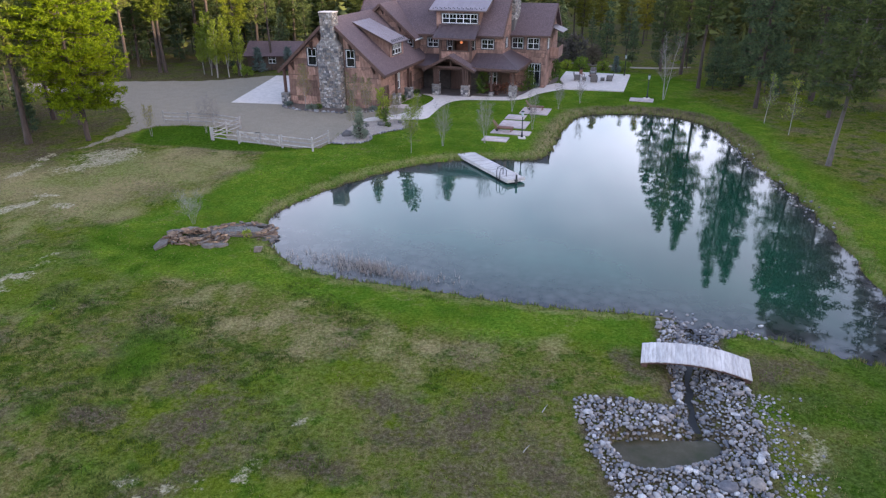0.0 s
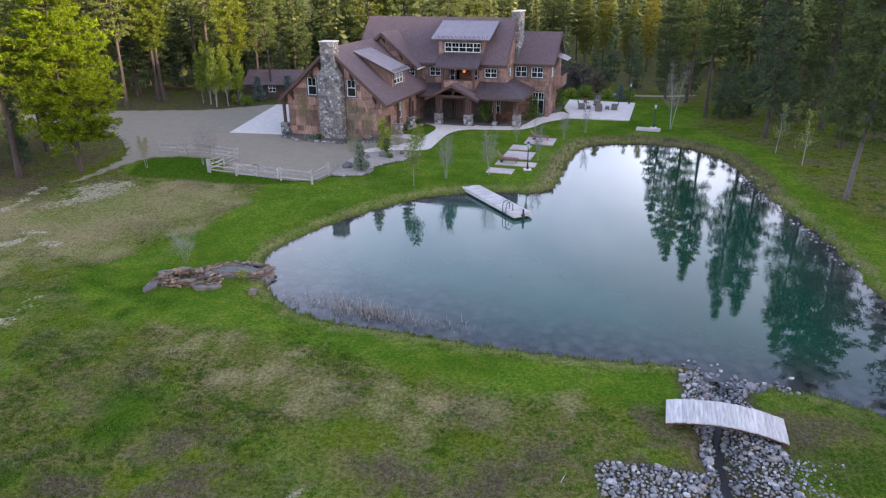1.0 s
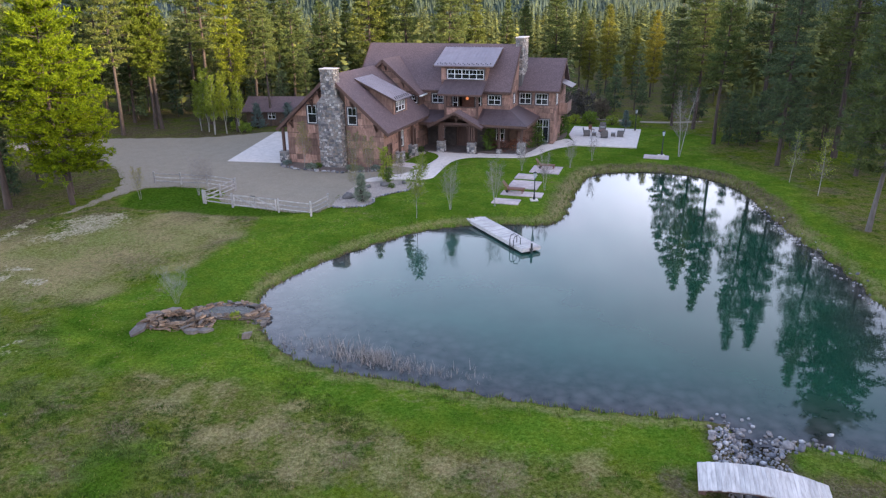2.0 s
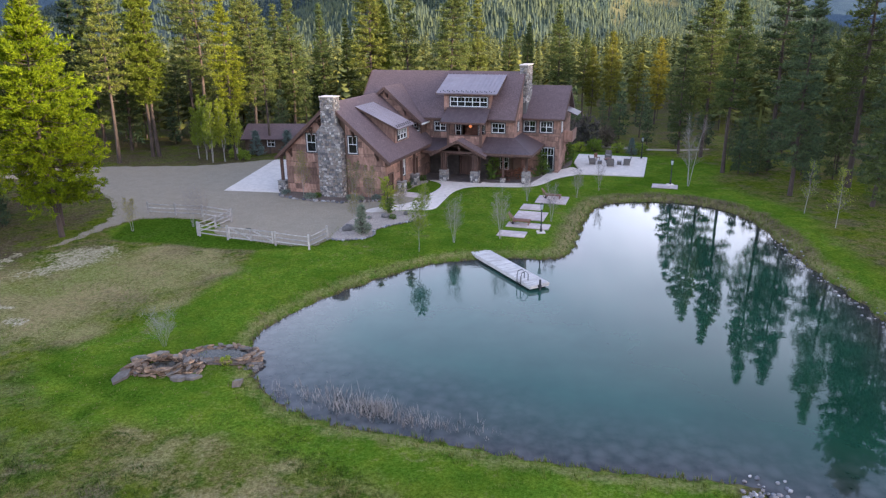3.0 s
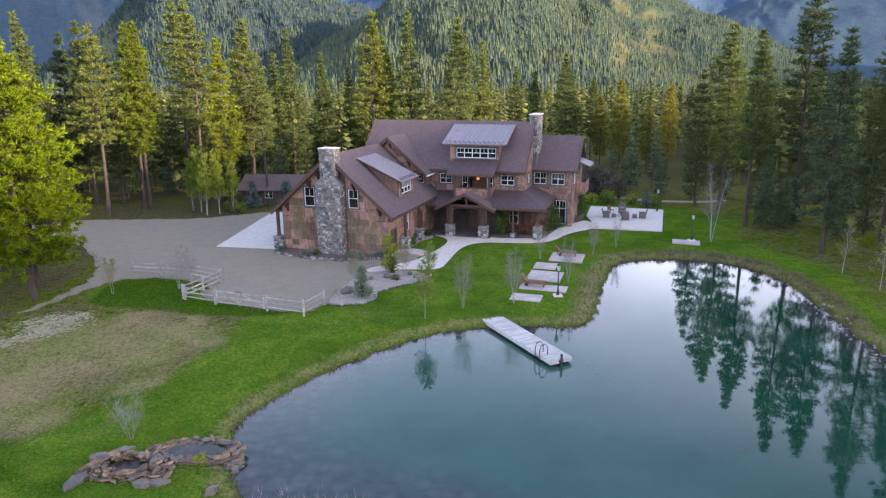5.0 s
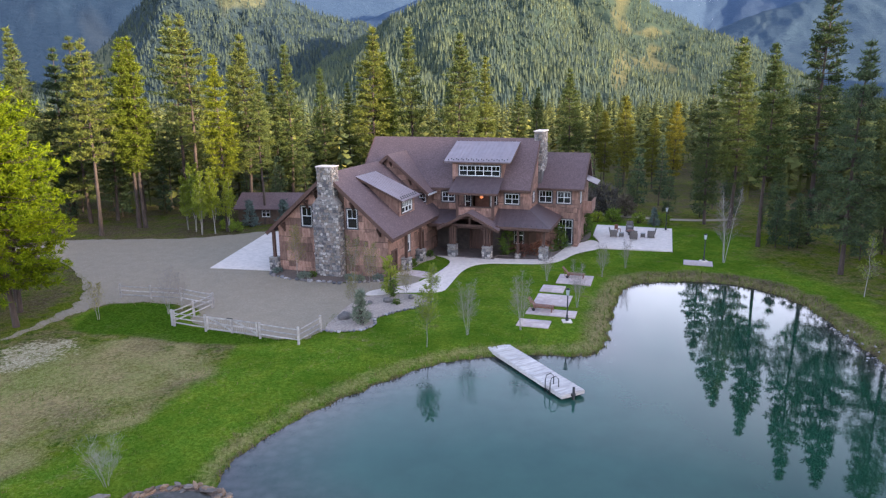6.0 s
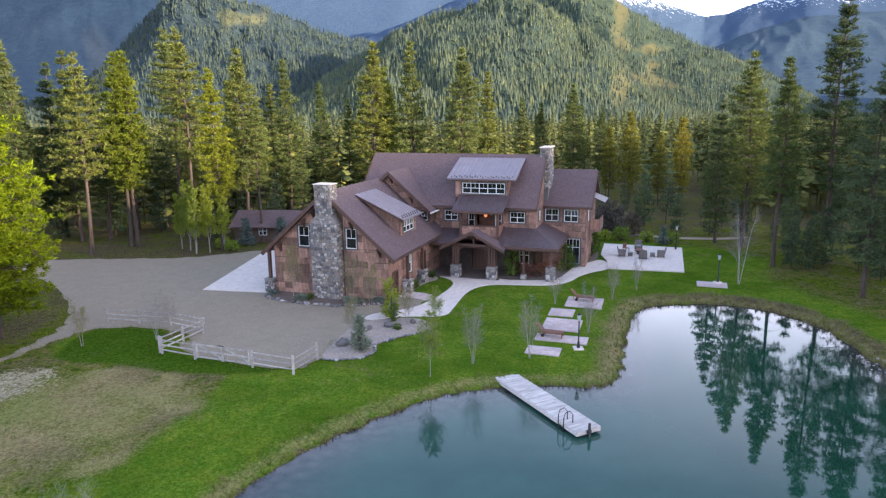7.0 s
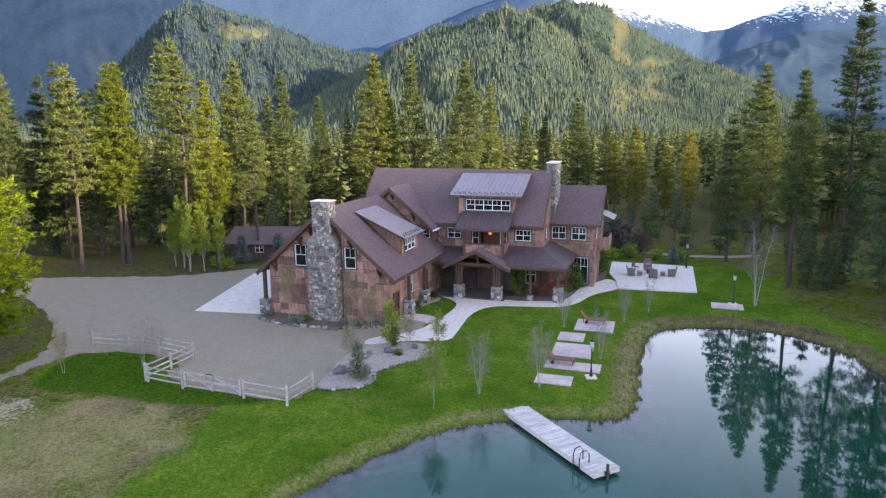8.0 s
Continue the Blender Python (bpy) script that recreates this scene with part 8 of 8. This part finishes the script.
stand(bush("shrub", "grey-green juniper mat in the mulch bed", 1.1, 0.5, 216, SAGE, 9, 50, 0.2, 0.0), [(-14.2, 69.6, 1.0, 0), (-10.0, 68.9, 1.0, 70), (-9.3, 68.7, 0.9, 150), (-17.0, 71.6, 0.8, 20), (-7.8, 69.2, 0.8, 0), (-4.9, 75.6, 1.2, 0), (10.2, 80.9, 0.9, 30)], "junipers")
stand(bush("shrub", "fresh yellow-green shrub behind the patio", 1.5, 1.1, 217, ASPEN, 9, 60, 0.26, 0.0), [(16.3, 94.6, 1.0, 0), (18.3, 94.6, 1.3, 60), (21.0, 93.6, 1.0, 120), (23.6, 92.6, 1.1, 180), (14.8, 93.5, 0.9, 240), (-11.9, 37.1, 0.35, 0), (-27.8, 91.4, 1.1, 10), (-26.4, 90.0, 1.0, 60)], "patio shrubs")
stand(bush("shrub", "bare brown thicket behind the patio", 3.0, 3.4, 218, THICKET, 9, 90, 0.5, 0.2), [(15.6, 99.0, 1.0, 0), (18.6, 100.5, 1.1, 60), (20.6, 98.0, 0.8, 120)], "thicket")


# ---- grass, reeds ----
def blades_mesh(name, items, mat, label, category, seed, bend=0.5, wide=1.0):
    """Tufts in one mesh; items: (x, y, z, height, width of tuft, blades)."""
    rng = random.Random(seed)
    verts, faces = [], []
    for x, y, z, h, w, n in items:
        for _ in range(n):
            a, b = rng.uniform(0, 6.283), rng.uniform(0, 6.283)
            r = w * math.sqrt(rng.random()) * 0.5
            px, py = x + r * math.cos(a), y + r * math.sin(a)
            hh, lean, bw = h * rng.uniform(0.6, 1.15), h * rng.uniform(0.05, bend), wide * (0.014 + 0.022 * h)
            dx, dy = math.cos(b), math.sin(b)
            k = len(verts)
            verts += [(px - dy * bw, py + dx * bw, z - 0.02), (px + dy * bw, py - dx * bw, z - 0.02), (px + dx * lean, py + dy * lean, z + hh)]
            faces.append((k, k + 1, k + 2))
    return tagged(mesh_ob(name, verts, faces, mat), label, category, kind="stuff")


def grow_grass():
    rng = random.Random(221)
    fringe, dry = [], []
    n = len(POND)
    for i in range(n):
        p, q = POND[i], POND[(i + 1) % n]
        t = q - p
        nrm = np.array((t[1], -t[0])) / max(1e-6, np.hypot(*t))
        for k in range(int(np.hypot(*t) / 0.055)):
            o = rng.random() ** 1.5 * 1.5 - 0.05
            side = p + t * rng.random()
            for s in (1, -1):
                c = side + s * nrm * o
                fringe.append((c[0], c[1], rng.random()))
    fx, fy = np.array([f[0] for f in fringe]), np.array([f[1] for f in fringe])
    sd, hz = signed_distance(fx, fy, POND), ground_height(fx, fy)
    green, straw = [], []
    for (x, y, c), d, z in zip(fringe, sd, hz):
        if d < -0.03 or (9.3 < x < 12.2 and y < 28.2):
            continue
        tall = 0.16 + 0.14 * c if y < 60 else 0.2 + 0.2 * c
        wet = 0.38 if y < 45 else 0.75
        (straw if c < wet * math.exp(-d / 0.9) + 0.04 else green).append((x, y, z, tall, 0.16, 3))
    tufts = []
    for _ in range(15000):
        x, y = rng.uniform(-26, 18), 8 + 48 * rng.random() ** 1.3
        tufts.append((x, y))
    tx, ty = np.array([f[0] for f in tufts]), np.array([f[1] for f in tufts])
    sd, hz, cl = signed_distance(tx, ty, POND), ground_height(tx, ty), wobble(tx, ty, 2.4, 0.3)
    rip = signed_distance(tx, ty, RIPRAP)
    for (x, y), d, z, c, r in zip(tufts, sd, hz, cl, rip):
        if d < 0.8 or r < 0.1 or (y > 52 and x < -9):
            continue
        if c > 0.05:
            green.append((x, y, z, rng.uniform(0.07, 0.16), 0.28, 5))
        elif rng.random() < 0.55 and d > 3.0:
            straw.append((x, y, z, rng.uniform(0.05, 0.12), 0.2, 4))
    rim = np.array(DRIVE_LOOP)
    for p, q in zip(rim, np.roll(rim, -1, 0)):
        for _ in range(int(np.hypot(*(q - p)) / 0.05)):
            x, y = p + (q - p) * rng.random() + np.array((rng.gauss(0, 0.22), rng.gauss(0, 0.22)))
            if y < 72 and (x < -12 or y < 60):
                (straw if rng.random() < 0.4 else green).append((x, y, height_at(x, y) + 0.01, rng.uniform(0.05, 0.13), 0.22, 4))
    blades_mesh("grass", green, GRASS, "green grass tufts in the field and along the bank", "grass", 222)
    ux, uy = np.array([rng.uniform(-20, 4) for _ in range(9000)]), np.array([rng.uniform(12, 31) for _ in range(9000)])
    pick = (wobble(ux, uy, 1.7, 0.9) + 0.5 * wobble(ux, uy, 5.0, 0.2) > 0.10 + 0.03 * (ux + 12)) & (np.hypot(ux - 2, (uy - 28) * 1.2) > 4)
    ux, uy = ux[pick][:2600], uy[pick][:2600]
    tussocks = [(x, y, z, rng.uniform(0.06, 0.14), rng.uniform(0.18, 0.34), 8) for x, y, z in zip(ux, uy, ground_height(ux, uy))]
    blades_mesh("grass", tussocks, TUSSOCK, "dark green grass tussocks in the near field", "grass", 225, 0.8)
    blades_mesh("grass", straw, DRYGRASS, "straw-coloured dry grass tufts", "grass", 223)
    reeds = []
    for _ in range(620):
        t = rng.random()
        x, y = -9.3 + 9.5 * t + rng.gauss(0, 0.5), 34.9 - 3.6 * t + abs(rng.gauss(0, 0.6)) - 0.3
        keep = math.exp(-((x + 4.6) / 2.2) ** 2) + 0.25
        if rng.random() < keep:
            reeds.append((x, y, -0.05, rng.uniform(0.15, 0.5) + 0.45 * rng.random() * math.exp(-((x + 4.6) / 1.6) ** 2), 0.4, 3))
    xs, ys = np.array([r[0] for r in reeds]), np.array([r[1] for r in reeds])
    sd = signed_distance(xs, ys, POND)
    blades_mesh("reeds", [r for r, d in zip(reeds, sd) if d < -0.15], REED, "dead tan reeds standing in the shallows", "reeds", 224, 0.9, 0.6)


grow_grass()


def stick(x, y, turn, length):
    verts, faces = [], []
    z = height_at(x, y) + 0.05
    d = Vector((math.cos(radians(turn)), math.sin(radians(turn)), 0)) * length / 2
    c = Vector((x, y, z))
    tube(verts, faces, [c - d, c + Vector((0, 0, 0.02)), c + d], [0.02, 0.017, 0.008], 5)
    tagged(mesh_ob("stick", verts, faces, BIRCH_BARK, smooth=True), "bleached fallen stick in the grass", "stick")


stick(3.5, 20.7, 60, 0.55)
stick(2.6, 18.6, 55, 0.45)
